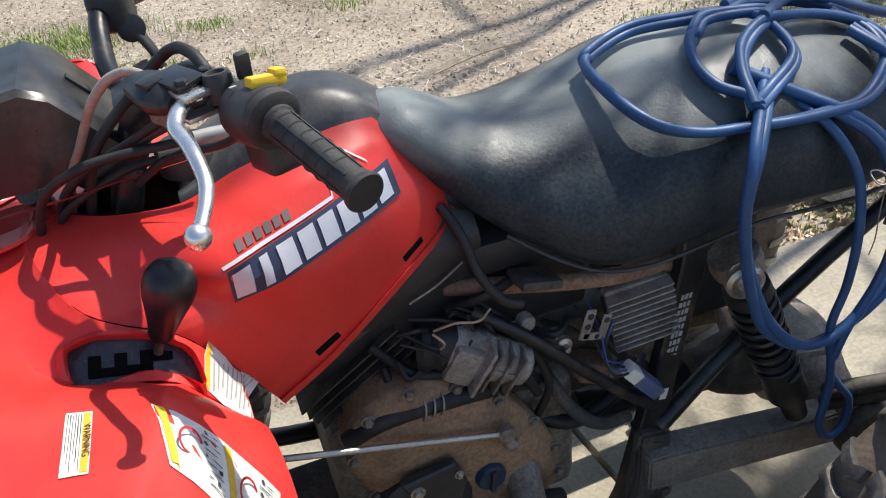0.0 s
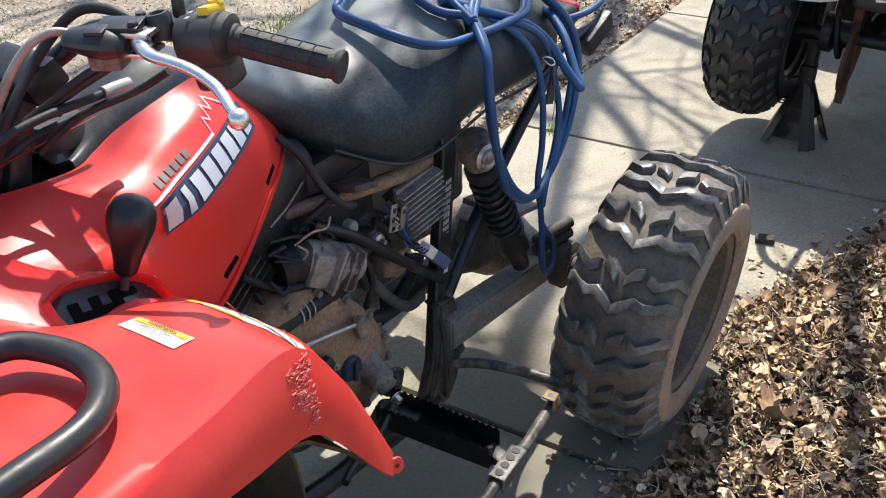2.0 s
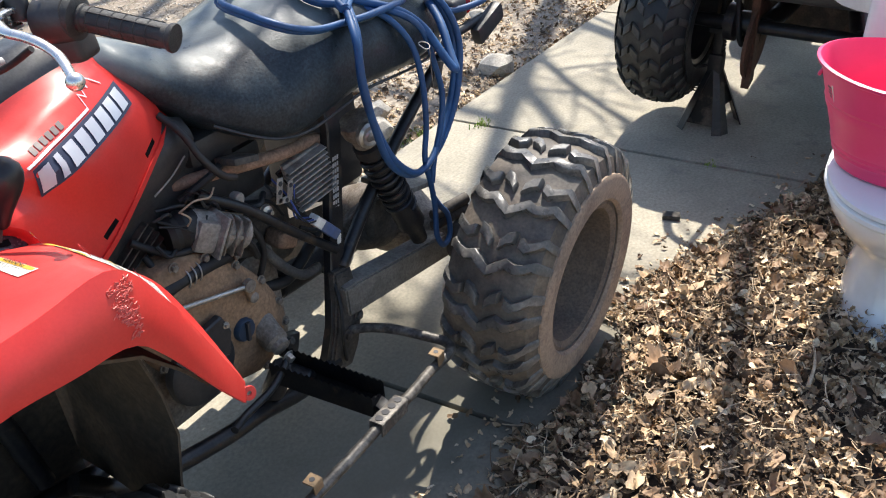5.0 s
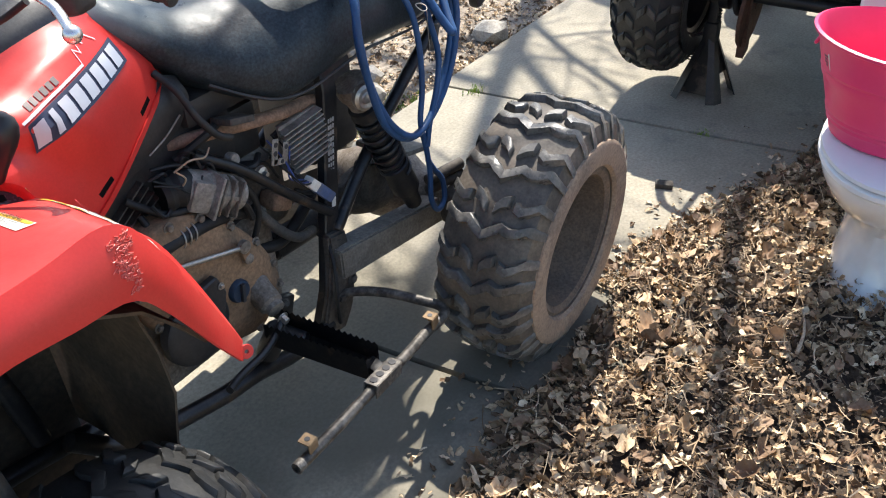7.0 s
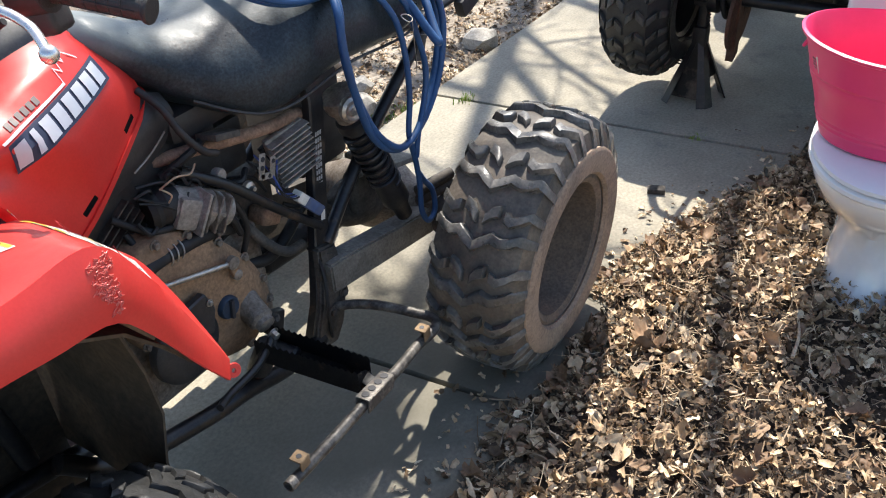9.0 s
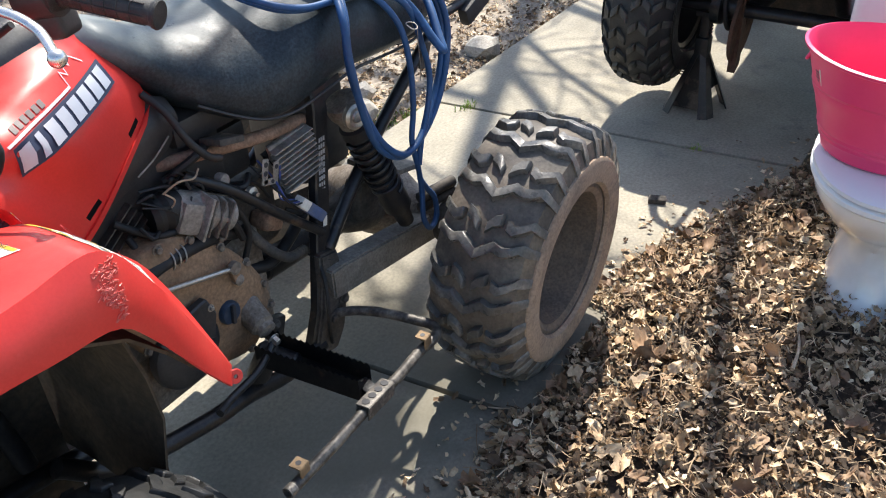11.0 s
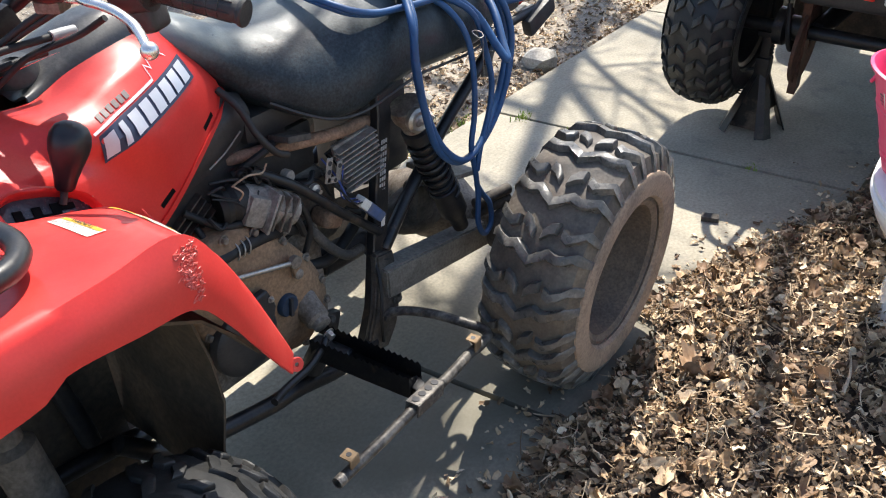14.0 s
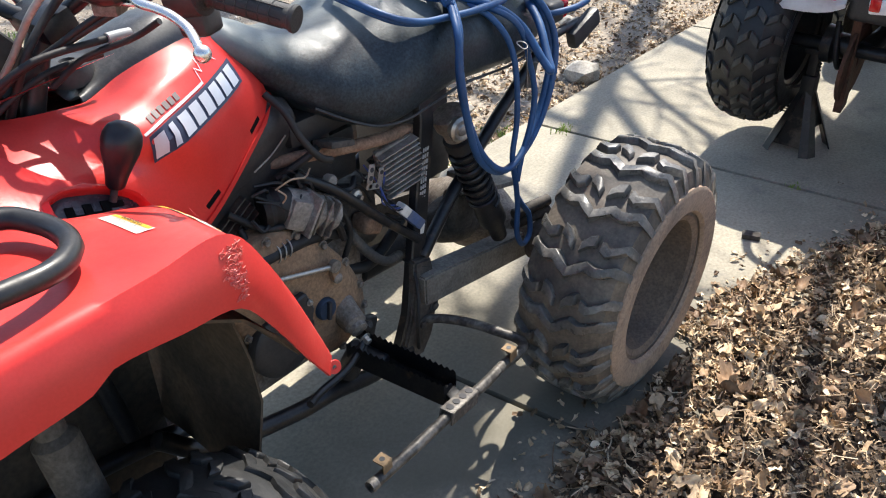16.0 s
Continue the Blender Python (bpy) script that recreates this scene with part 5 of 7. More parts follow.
for k in range(6):
    a = 2 * math.pi * k / 6
    bm = nb()
    block(bm, (0.0016, 0.0016, glen - 0.03), gm @ Matrix.Rotation(a, 4, "Z") @ Matrix.Translation((0.0148, 0, glen / 2)), 0)
    part("grip_rib", bm, "grip_rubber", grip)
part("grip_collar", lathe(nb(), [(0.022, -0.012), (0.026, -0.008), (0.0255, 0.0), (0.020, 0.004)], gm, 28), "grip_rubber", grip)
BAR = [GA + (GB - GA) * -0.1, (-0.223, -0.252, 1.036), (-0.245, -0.19, 1.036), (-0.268, -0.125, 1.030), (-0.300, -0.085, 1.000), (-0.320, -0.05, 0.985), (-0.345, -0.005, 0.995), (-0.349, 0.05, 1.015), (-0.343, 0.10, 1.036), (-0.325, 0.16, 1.030), (-0.290, 0.29, 1.000)]
bar = tp("handlebar", BAR, 0.0111, "black_steel", quad, "black steel handlebar")
bm = rod(nb(), (-0.325, 0.16, 1.030), (-0.290, 0.29, 1.000), 0.0175, 20, 0.003)
part("grip", bm, "grip_rubber", quad, "black ribbed rubber handlebar grip")
tp("steering_stem", [(-0.320, -0.05, 0.985), (-0.36, -0.05, 0.90), (-0.42, -0.05, 0.72)], 0.018)
bm = nb()
block(bm, (0.05, 0.10, 0.035), Matrix.Translation((-0.322, -0.05, 0.985)) @ Matrix.Rotation(radians(-20), 4, "Y"), 0.008)
part("bar_clamp", bm, "black_steel", quad)
# switch housing
hm = Matrix.Translation((-0.223, -0.252, 1.0290)) @ Matrix.Rotation(radians(20.5), 4, "Z") @ Matrix.Rotation(radians(-8), 4, "X")
bm = nb()
lathe(bm, [(0.020, -0.025), (0.027, -0.022), (0.0285, -0.010), (0.0285, 0.012), (0.027, 0.022), (0.021, 0.025)], hm @ Matrix.Rotation(math.pi / 2, 4, "X"), 32)
block(bm, (0.042, 0.044, 0.036), hm @ Matrix.Translation((0.006, 0.0, -0.034)), 0.010, 3)
switch = part("switch_housing", bm, "black_plastic", quad, "black handlebar switch housing with a yellow rocker")
ym = hm @ Matrix.Translation((0.010, -0.010, 0.028)) @ Matrix.Rotation(radians(10), 4, "Y")
bm = nb()
block(bm, (0.034, 0.014, 0.010), ym, 0.003, 2)
block(bm, (0.012, 0.015, 0.008), ym @ Matrix.Translation((0.011, 0, 0.005)), 0.003, 2)
part("rocker", bm, "yellow", switch, "yellow rocker switch")
for dx, dy in ((-0.014, 0.004), (0.004, 0.010)):
    bm = nb()
    block(bm, (0.006, 0.004, 0.0006), hm @ Matrix.Translation((dx, dy, 0.0290)), 0)
    part("print_bar", bm, "label_grey", switch)
bm = lathe(nb(), [(0.013, 0), (0.013, 0.022), (0.0115, 0.026), (0.008, 0.026), (0.007, 0.023), (0.0005, 0.023)], hm @ Matrix.Translation((-0.010, 0.040, 0.010)), 22)
part("choke_knob", bm, "black_plastic", switch)
bm = nb()
block(bm, (0.013, 0.010, 0.026), hm @ Matrix.Translation((0.010, 0.026, 0.036)) @ Matrix.Rotation(radians(12), 4, "X"), 0.004, 2)
part("choke_lever", bm, "black_plastic", switch)
# lever perch: alloy body, black rubber boot, lever with a ball end
PA, PB = Vector((-0.330, -0.128, 1.043)), Vector((-0.270, -0.220, 1.036))
pm = along(PA, PB)
bm = lathe(nb(), [(0.008, 0.026), (0.015, 0.032), (0.018, 0.044), (0.022, 0.058), (0.023, 0.072), (0.019, 0.086), (0.014, 0.092), (0.0005, 0.093)], pm @ Matrix.Diagonal((1.25, 0.74, 1, 1)), 20)
for v in bm.verts:
    v.co += Vector((0, 0, 0.0010 * noise.noise(v.co * 60)))
perch = part("lever_perch", bm, "cowl", quad, "cracked black rubber boot over an alloy lever perch", angle=22)
bm = nb()
block(bm, (0.042, 0.042, 0.006), Matrix.Translation((-0.268, -0.207, 1.047)) @ Matrix.Rotation(radians(22), 4, "Z"), 0.002)
block(bm, (0.036, 0.030, 0.005), Matrix.Translation((-0.270, -0.210, 1.026)) @ Matrix.Rotation(radians(22), 4, "Z"), 0.002)
block(bm, (0.03, 0.018, 0.026), Matrix.Translation((-0.248, -0.196, 1.036)) @ Matrix.Rotation(radians(22), 4, "Z"), 0.004)
part("perch_plate", bm, "polished", perch, "bare alloy pivot plate")
bm = nb()
cvm = Matrix.Translation((-0.280, -0.196, 1.0535)) @ Matrix.Rotation(radians(30), 4, "Z") @ Matrix.Rotation(radians(-6), 4, "Y")
block(bm, (0.030, 0.046, 0.006), cvm, 0.0025, 2)
block(bm, (0.020, 0.020, 0.006), cvm @ Matrix.Translation((-0.016, 0.018, 0.001)), 0.0025, 2)
part("perch_cover", bm, "cowl", perch, "scuffed black cover plate")
bm = nb()
block(bm, (0.030, 0.034, 0.020), Matrix.Translation((-0.293, -0.182, 1.020)) @ Matrix.Rotation(radians(30), 4, "Z"), 0.005)
part("perch_base", bm, "dirty_alloy", perch)
for at in ((-0.278, -0.214, 1.050), (-0.256, -0.198, 1.050)):
    bolt(perch, at, (0, 0, 1), 0.006, 0.008, "black_steel")
LEV = [(-0.278, -0.215, 1.040), (-0.288, -0.236, 1.039), (-0.292, -0.256, 1.036), (-0.287, -0.278, 1.033), (-0.283, -0.302, 1.028), (-0.281, -0.324, 1.019), (-0.285, -0.342, 1.011), (-0.294, -0.364, 1.003)]
lever = tp("brake_lever", LEV, lambda t: 0.0080 - 0.0022 * t, "polished", quad, "polished alloy brake lever with a ball end", seg=12, per=8, flat=0.75)
part("ball_end", lathe(nb(), [(0.0105 * math.sin(math.pi * k / 12), -0.0105 * math.cos(math.pi * k / 12)) for k in range(13)], Matrix.Translation((-0.297, -0.372, 1.001)), 22), "polished", lever)
# cables and lines
pipe("brake_line", [(-0.306, -0.150, 1.044), (-0.322, -0.138, 1.048), (-0.342, -0.128, 1.040), (-0.362, -0.117, 1.018), (-0.378, -0.105, 0.990), (-0.391, -0.095, 0.965), (-0.408, -0.08, 0.935), (-0.42, -0.06, 0.90), (-0.44, -0.02, 0.83)], 0.0048, "line_grey", "dusty brown brake line", seg=8)
pipe("control_cable", [(-0.250, -0.190, 1.040), (-0.262, -0.150, 1.056), (-0.282, -0.115, 1.050), (-0.325, -0.095, 1.010), (-0.375, -0.10, 0.965), (-0.40, -0.075, 0.90), (-0.42, -0.04, 0.83)], 0.0058, label="thick black control cable")
pipe("control_cable", [(-0.262, -0.190, 1.020), (-0.300, -0.15, 1.000), (-0.345, -0.120, 0.970), (-0.395, -0.095, 0.940), (-0.43, -0.07, 0.90), (-0.45, -0.03, 0.83)], 0.0044)
pipe("control_cable", [(-0.470, -0.06, 0.84), (-0.440, -0.105, 0.925), (-0.397, -0.130, 0.960), (-0.358, -0.132, 0.966), (-0.310, -0.134, 0.966), (-0.245, -0.128, 0.962)], 0.0050)
pipe("cable_sleeve", [(-0.282, -0.133, 0.9655), (-0.262, -0.130, 0.964), (-0.245, -0.128, 0.962)], 0.007, "label_grey")
pipe("control_cable", [(-0.45, -0.04, 0.83), (-0.43, -0.075, 0.890), (-0.365, -0.085, 0.924), (-0.32, -0.090, 0.932), (-0.27, -0.085, 0.93)], 0.0046)
pipe("control_cable", [(-0.275, -0.175, 1.010), (-0.31, -0.140, 0.985), (-0.355, -0.11, 0.958), (-0.395, -0.085, 0.935), (-0.43, -0.06, 0.895), (-0.45, -0.02, 0.83)], 0.0045)
pipe("control_cable", [(-0.24, -0.20, 0.99), (-0.26, -0.16, 0.965), (-0.31, -0.12, 0.945), (-0.35, -0.09, 0.91)], 0.0046)
# right-hand controls
bm = nb()
block(bm, (0.045, 0.05, 0.05), Matrix.Translation((-0.330, 0.108, 1.034)) @ Matrix.Rotation(radians(-15), 4, "Z"), 0.012, 3)
part("throttle_case", bm, "black_plastic", quad)
part("lever_pivot", lathe(nb(), [(0.014, 0), (0.016, 0.004), (0.016, 0.012), (0.008, 0.014), (0.0005, 0.014)], along((-0.314, 0.092, 1.012), (-0.33, -0.1, 1.06)), 22), "black_plastic", quad)
tp("throttle_lever", [(-0.312, 0.086, 1.012), (-0.305, 0.078, 1.000), (-0.298, 0.070, 0.985), (-0.293, 0.066, 0.968)], lambda t: 0.0085 - 0.003 * t, "black_plastic", quad, "black thumb throttle lever", flat=0.6)
tp("brake_lever", [(-0.29, 0.12, 1.04), (-0.31, 0.16, 1.04), (-0.30, 0.22, 1.03), (-0.27, 0.28, 1.01)], 0.007, "black_steel", quad, "black brake lever")
bm = nb()
block(bm, (0.05, 0.03, 0.04), Matrix.Translation((-0.30, 0.14, 1.055)), 0.012, 3)
part("brake_reservoir", bm, "black_plastic", quad)

part("grommet", lathe(nb(), [(0.0055, 0), (0.0085, 0), (0.0090, 0.0015), (0.0080, 0.003), (0.0055, 0.003)], Matrix.Translation((-0.294, -0.039, 0.872)) @ Matrix.Rotation(radians(15), 4, "X"), 22, True), "alloy", quad)
# instrument cowl ahead of the bar
bm = nb()
bridge(bm, [[(x, y0, zb), (x, y0 + 0.006, zt - 0.006), (x, y0 + 0.014, zt), (x, y1 - 0.014, zt), (x, y1 - 0.006, zt - 0.006), (x, y1, zb)] for x, y0, y1, zb, zt in
            ((-0.338, -0.112, 0.02, 0.922, 0.938), (-0.345, -0.116, 0.03, 0.928, 0.968), (-0.362, -0.119, 0.04, 0.940, 0.990), (-0.400, -0.122, 0.045, 0.945, 1.038), (-0.425, -0.122, 0.045, 0.948, 1.050), (-0.50, -0.122, 0.045, 0.945, 1.040), (-0.56, -0.113, 0.035, 0.945, 1.01), (-0.60, -0.10, 0.01, 0.92, 0.96))])
for v in bm.verts:
    v.co += Vector((-0.005, 0.045, -0.022))
cowl = part("instrument_cowl", bm, "cowl", quad, "dusty black instrument cowl", angle=30)
bm = nb()
block(bm, (0.030, 0.012, 0.004), Matrix.Translation((-0.383, 0.015, 0.990)) @ Matrix.Rotation(radians(51), 4, "Y"), 0.001)
part("indicator_slot", bm, "label_ink", cowl)
tp("cowl_bracket", [(-0.40, -0.06, 0.915), (-0.39, -0.03, 0.90), (-0.37, 0.0, 0.82)], 0.012)
tp("cowl_bracket", [(-0.46, -0.06, 0.915), (-0.46, -0.03, 0.90), (-0.45, 0.02, 0.82)], 0.012)

# gear selector gate, lever and knob
skins = [o.data for o in bpy.data.objects if o.name in ("front_fender", "tank_cover")]
skins = [bvhtree.BVHTree.FromPolygons([v.co.copy() for v in me.vertices], [tuple(p.vertices) for p in me.polygons]) for me in skins]
rings = []
for p in curve_points(POCKET, 5, True):
    o = p - PMID
    o = (o - PN * o.dot(PN)).normalized()
    spot = min((t.find_nearest(p + o * 0.009) for t in skins), key=lambda q: q[3])[0]
    flat = p - PN * (p - PMID).dot(PN)
    rings.append([spot - PN * 0.0015, spot.lerp(p, 0.35) + PN * 0.0012, p + PN * 0.0016, p - o * 0.002 - PN * 0.001, p - o * 0.003 - PN * 0.006, flat - o * 0.004 - PN * 0.030])
bm = nb()
bridge(bm, rings, False, False, True)
part("pocket_rim", bm, "red", quad, "rounded red lip of the selector pocket", angle=70)
gmx = Matrix.Translation(PMID - PN * 0.016) @ Matrix((PX, PY, PN)).transposed().to_4x4()
bm = nb()
bridge(bm, [[gmx @ Vector((x * k, y * k, z)) for x, y in POCKET_2D] for k, z in ((1.0, -0.006), (1.0, 0.0), (0.97, 0.001))])
gate = part("shift_gate", bm, "gate_plastic", quad, "glossy black gear selector gate")
for k, (x, y, sx, sy) in enumerate(((-0.036, -0.001, 0.012, 0.022), (-0.024, -0.007, 0.020, 0.009), (-0.012, 0.000, 0.012, 0.022), (0.000, -0.006, 0.020, 0.009), (0.012, 0.001, 0.012, 0.022), (0.026, 0.005, 0.022, 0.009))):
    bm = nb()
    block(bm, (sx, sy, 0.002), gmx @ Matrix.Translation((x, y, 0.0022)), 0.0006, 1)
    part("gate_slot", bm, "slot_black", gate)
KB, KT = Vector((-0.368, -0.222, 0.806)), Vector((-0.336, -0.222, 0.880))
tp("selector_rod", [KB - (KT - KB) * 0.2, KB + (KT - KB) * 0.2], 0.005, "dirty_steel", gate, smooth=False)
kn = along(KB, KT)
kl = (KT - KB).length
part("knob", lathe(nb(), [(0.0095, 0.002), (0.0125, 0.006), (0.0150, 0.020), (0.0195, 0.036), (0.0245, 0.052), (0.0262, 0.064), (0.0250, 0.075), (0.0195, 0.085), (0.0105, 0.0905), (0.0005, 0.092)], kn, 28), "knob_black", gate, "smooth black selector knob")

# front carrier rack loop
rack = tp("front_rack", [(-0.98, -0.34, 0.905), (-0.80, -0.336, 0.905), (-0.62, -0.333, 0.90), (-0.552, -0.338, 0.893), (-0.528, -0.365, 0.888), (-0.520, -0.405, 0.886), (-0.532, -0.445, 0.888), (-0.568, -0.474, 0.893), (-0.64, -0.482, 0.90), (-0.80, -0.485, 0.905), (-0.98, -0.485, 0.905)], 0.0125, "rack_black", quad, "satin black tubular front carrier rack")
tp("rack_tube", [(-0.98, 0.24, 0.905), (-0.80, 0.236, 0.905), (-0.62, 0.233, 0.90), (-0.528, 0.265, 0.888), (-0.520, 0.305, 0.886), (-0.568, 0.374, 0.893), (-0.80, 0.385, 0.905), (-0.98, 0.385, 0.905)], 0.0125, "rack_black", rack)
for x in (-0.70, -0.92):
    tp("rack_tube", [(x, -0.485, 0.903), (x, 0.385, 0.903)], 0.010, "rack_black", rack, smooth=False)
    for y in (-0.41, 0.31):
        tp("rack_tube", [(x, y, 0.903), (x, y, 0.84)], 0.009, "rack_black", rack, smooth=False)

# ---- badge and labels ----
def surface(rows, u, v, lift=0.0):
    """The place on a patch of rows at u along and v across, raised a little."""
    nu, nv = len(rows) - 1, len(rows[0]) - 1
    u, v = min(max(u, 0), 0.9999) * nu, min(max(v, 0), 0.9999) * nv
    i, j = int(u), int(v)
    a, b, c, d = (Vector(rows[i + di][j + dj]) for di, dj in ((0, 0), (1, 0), (1, 1), (0, 1)))
    fu, fv = u - i, v - j
    p = a * (1 - fu) * (1 - fv) + b * fu * (1 - fv) + c * fu * fv + d * (1 - fu) * fv
    n = (c - a).cross(d - b).normalized()
    if n.z < 0 and abs(n.y) < 0.8 or n.y > 0.3:
        n = -n
    return p + n * lift


def nearest(rows, p):
    p = Vector(p)
    nu, nv = len(rows) - 1, len(rows[0]) - 1
    return min(((i / (nu * 3), j / (nv * 3)) for i in range(nu * 3 + 1) for j in range(nv * 3 + 1)), key=lambda q: (surface(rows, *q) - p).length)


class Decal:
    """Flat print laid on a mesh: s runs from a to b, h from the base line upwards, both in metres."""

    def __init__(self, rows, a, b, up):
        n, w = len(rows), len(rows[0])
        self.skin = bvhtree.BVHTree.FromPolygons([p for r in rows for p in r], [(i * w + j, i * w + j + 1, (i + 1) * w + j + 1, (i + 1) * w + j) for i in range(n - 1) for j in range(w - 1)])
        self.a, d = Vector(a), Vector(b) - Vector(a)
        self.length, self.way = d.length, d.normalized()
        u = Vector(up) - self.a
        self.up = (u - self.way * u.dot(self.way)).normalized()

    def at(self, s, h, lift):
        p, out = self.a + self.way * s + self.up * h, self.way.cross(self.up).normalized()
        out = out if out.y < 0 else -out
        spot, n, _, _ = self.skin.ray_cast(p + out * 0.12, -out, 0.3)
        if spot is None:
            spot, n, _, _ = self.skin.find_nearest(p)
        return spot + (n if n.y < 0 else -n) * lift

    def quad(self, bm, corners, lift, n=4):
        """A patch between four corners (s, h), following the surface."""
        grid = []
        for i in range(n + 1):
            row = []
            for j in range(3):
                u, v = i / n, j / 2
                s, h = (sum(w * q[k] for w, q in zip(((1 - u) * (1 - v), u * (1 - v), u * v, (1 - u) * v), corners)) for k in (0, 1))
                row.append(self.at(s, h, lift))
            grid.append(row)
        bridge(bm, grid, False, False)
        return bm


badge = Decal(tank_rows, (-0.288, -0.176, 0.800), (-0.084, -0.132, 0.840), (-0.291, -0.168, 0.836))
L = badge.length
bd = part("badge_backing", badge.quad(nb(), [(-0.004, 0.0), (L, 0.0), (L + 0.008, 0.036), (0.004, 0.036)], 0.0030, 24), "badge_shadow", tank, "dark blue backing of the slanted badge")
# eight slanted silver blocks in place of the maker's mark
for k in range(8):
    pitch = (L - 0.004) / 8
    s0 = 0.001 + k * pitch
    s1 = s0 + pitch - 0.006
    if k == 1:
        s0, s1 = s0 + 0.005, s1 - 0.005
    bm = nb()
    badge.quad(bm, [(s0, 0.0045), (s1, 0.0045), (s1 + 0.006, 0.0315), (s0 + 0.006, 0.0315)], 0.0044)
    part("badge_block", bm, "badge_silver", tank)
bm = nb()
badge.quad(bm, [(0.002, 0.0385), (L * 0.66, 0.0385), (L * 0.66, 0.042), (0.002, 0.042)], 0.0016, 12)
for a, b in (((0.66, 0.0385), (0.70, 0.058)), ((0.70, 0.058), (0.735, 0.049)), ((0.735, 0.049), (0.775, 0.066)), ((0.775, 0.066), (0.81, 0.055)), ((0.81, 0.055), (0.845, 0.070)), ((0.845, 0.070), (0.93, 0.046))):
    badge.quad(bm, [(a[0] * L, a[1]), (b[0] * L, b[1]), (b[0] * L, b[1] + 0.003), (a[0] * L, a[1] + 0.003)], 0.0016, 2)
part("badge_line", bm, "badge_silver", tank, "silver zigzag line over the badge")
for k in range(6):
    bm = nb()
    badge.quad(bm, [(0.024 + k * 0.0115, 0.0450), (0.0325 + k * 0.0115, 0.0450), (0.0350 + k * 0.0115, 0.0545), (0.0265 + k * 0.0115, 0.0545)], 0.0014, 2)
    part("badge_bar", bm, "badge_grey", tank)


def words(text, size, m, mat, parent):
    """Raised print in the built-in font."""
    data = bpy.data.curves.new("lettering", "FONT")
    data.body, data.size, data.align_x, data.align_y, data.extrude = text, size, "CENTER", "CENTER", 0.0001
    data.materials.append(M[mat])
    ob = new("lettering", data)
    ob.parent = parent
    ob.matrix_parent_inverse = Matrix()
    ob.matrix_basis = m
    return ob


def label_on(a, b, d, parts, text=None):
    """A printed label: corner a, the corner b along its length, d across it. parts: (material, s0, h0, s1, h1) in shares."""
    a, b, d = Vector(a), Vector(b), Vector(d)
    x, y = b - a, d - a
    n = x.cross(y).normalized()
    if n.z < 0:
        n = -n
    def patch(s0, h0, s1, h1, lift):
        bm = nb()
        grid = []
        for i in range(7):
            row = []
            for j in range(4):
                p = a + x * (s0 + (s1 - s0) * i / 6) + y * (h0 + (h1 - h0) * j / 3)
                u, v = nearest_fender(p)
                row.append(surface(top_rows, u, v, 0) + n * lift)
            grid.append(row)
        bridge(bm, grid, False, False)
        return bm
    base = part("warning_label", patch(0, 0, 1, 1, 0.0012), "label_white", quad, "curled paper warning label with an amber strip")
    for mat, s0, h0, s1, h1 in parts:
        part("print_bar" if mat == "label_ink" else "strip", patch(s0, h0, s1, h1, 0.0018 if mat != "label_ink" else 0.0022), mat, base)
    if text:
        mid = a + x * 0.5 + y * 0.14
        u, v = nearest_fender(mid)
        p = surface(top_rows, u, v, 0) + n * 0.0026
        ex = x.normalized()
        ey = n.cross(ex)
        rot = Matrix((ex, ey, n)).transposed().to_4x4()
        words(text, 0.0092, Matrix.Translation(p) @ rot, "label_ink", base)
    return base


def nearest_fender(p):
    nu, nv = len(top_rows) - 1, len(top_rows[0]) - 1
    best = min(((i, j) for i in range(nu + 1) for j in range(nv + 1)), key=lambda q: (top_rows[q[0]][q[1]] - p).length)
    u, v = best[0] / nu, best[1] / nv
    for step in (0.5 / nu, 0.25 / nu, 0.12 / nu, 0.06 / nu, 0.03 / nu):
        u, v = min(((min(max(u + du * step, 0), 1), min(max(v + dv * step, 0), 1)) for du in (-1, 0, 1) for dv in (-1, 0, 1)), key=lambda q: (surface(top_rows, *q) - p).length)
    return u, v


bars = [("label_ink", 0.05, 0.36 + 0.10 * k, 0.95 - 0.13 * (k % 3), 0.385 + 0.10 * k) for k in range(6)]
label_on((-0.425, -0.331, 0.838), (-0.426, -0.417, 0.851), (-0.447, -0.329, 0.836), [("label_amber", 0.03, 0.04, 0.97, 0.30)] + bars, "WARNING")
fine = [("label_ink", s0, h, s0 + 0.13, h + 0.018) for s0 in (0.31, 0.79) for h in (0.10, 0.19, 0.28, 0.37, 0.46, 0.55, 0.64, 0.73, 0.82)]
LA, LB, LD = Vector((-0.381, -0.332, 0.825)), Vector((-0.296, -0.405, 0.744)), Vector((-0.370, -0.416, 0.831))
lb = label_on(LA, LB, LD, [("label_amber", 0.02, 0.06, 0.08, 0.94), ("label_amber", 0.50, 0.06, 0.56, 0.94)] + fine)
for s in (0.20, 0.67):
    p = LA + (LB - LA) * s + (LD - LA) * 0.45
    u, v = nearest_fender(p)
    p = surface(top_rows, u, v, 0.003)
    n = (surface(top_rows, u + 0.02, v, 0) - p).cross(surface(top_rows, u, v + 0.05, 0) - p).normalized()
    n = n if n.z > 0 else -n
    part("prohibition_sign", lathe(nb(), [(0.0115, 0.0), (0.0140, 0.0), (0.0140, 0.0004), (0.0115, 0.0004)], along(p, p + n), 24, True), "sign_red", lb)
# text label bridging the hollow between the tank panel and the fender
P0, P1, P2, P3 = Vector((-0.325, -0.213, 0.776)), Vector((-0.294, -0.200, 0.690)), Vector((-0.306, -0.272, 0.694)), Vector((-0.334, -0.259, 0.763))


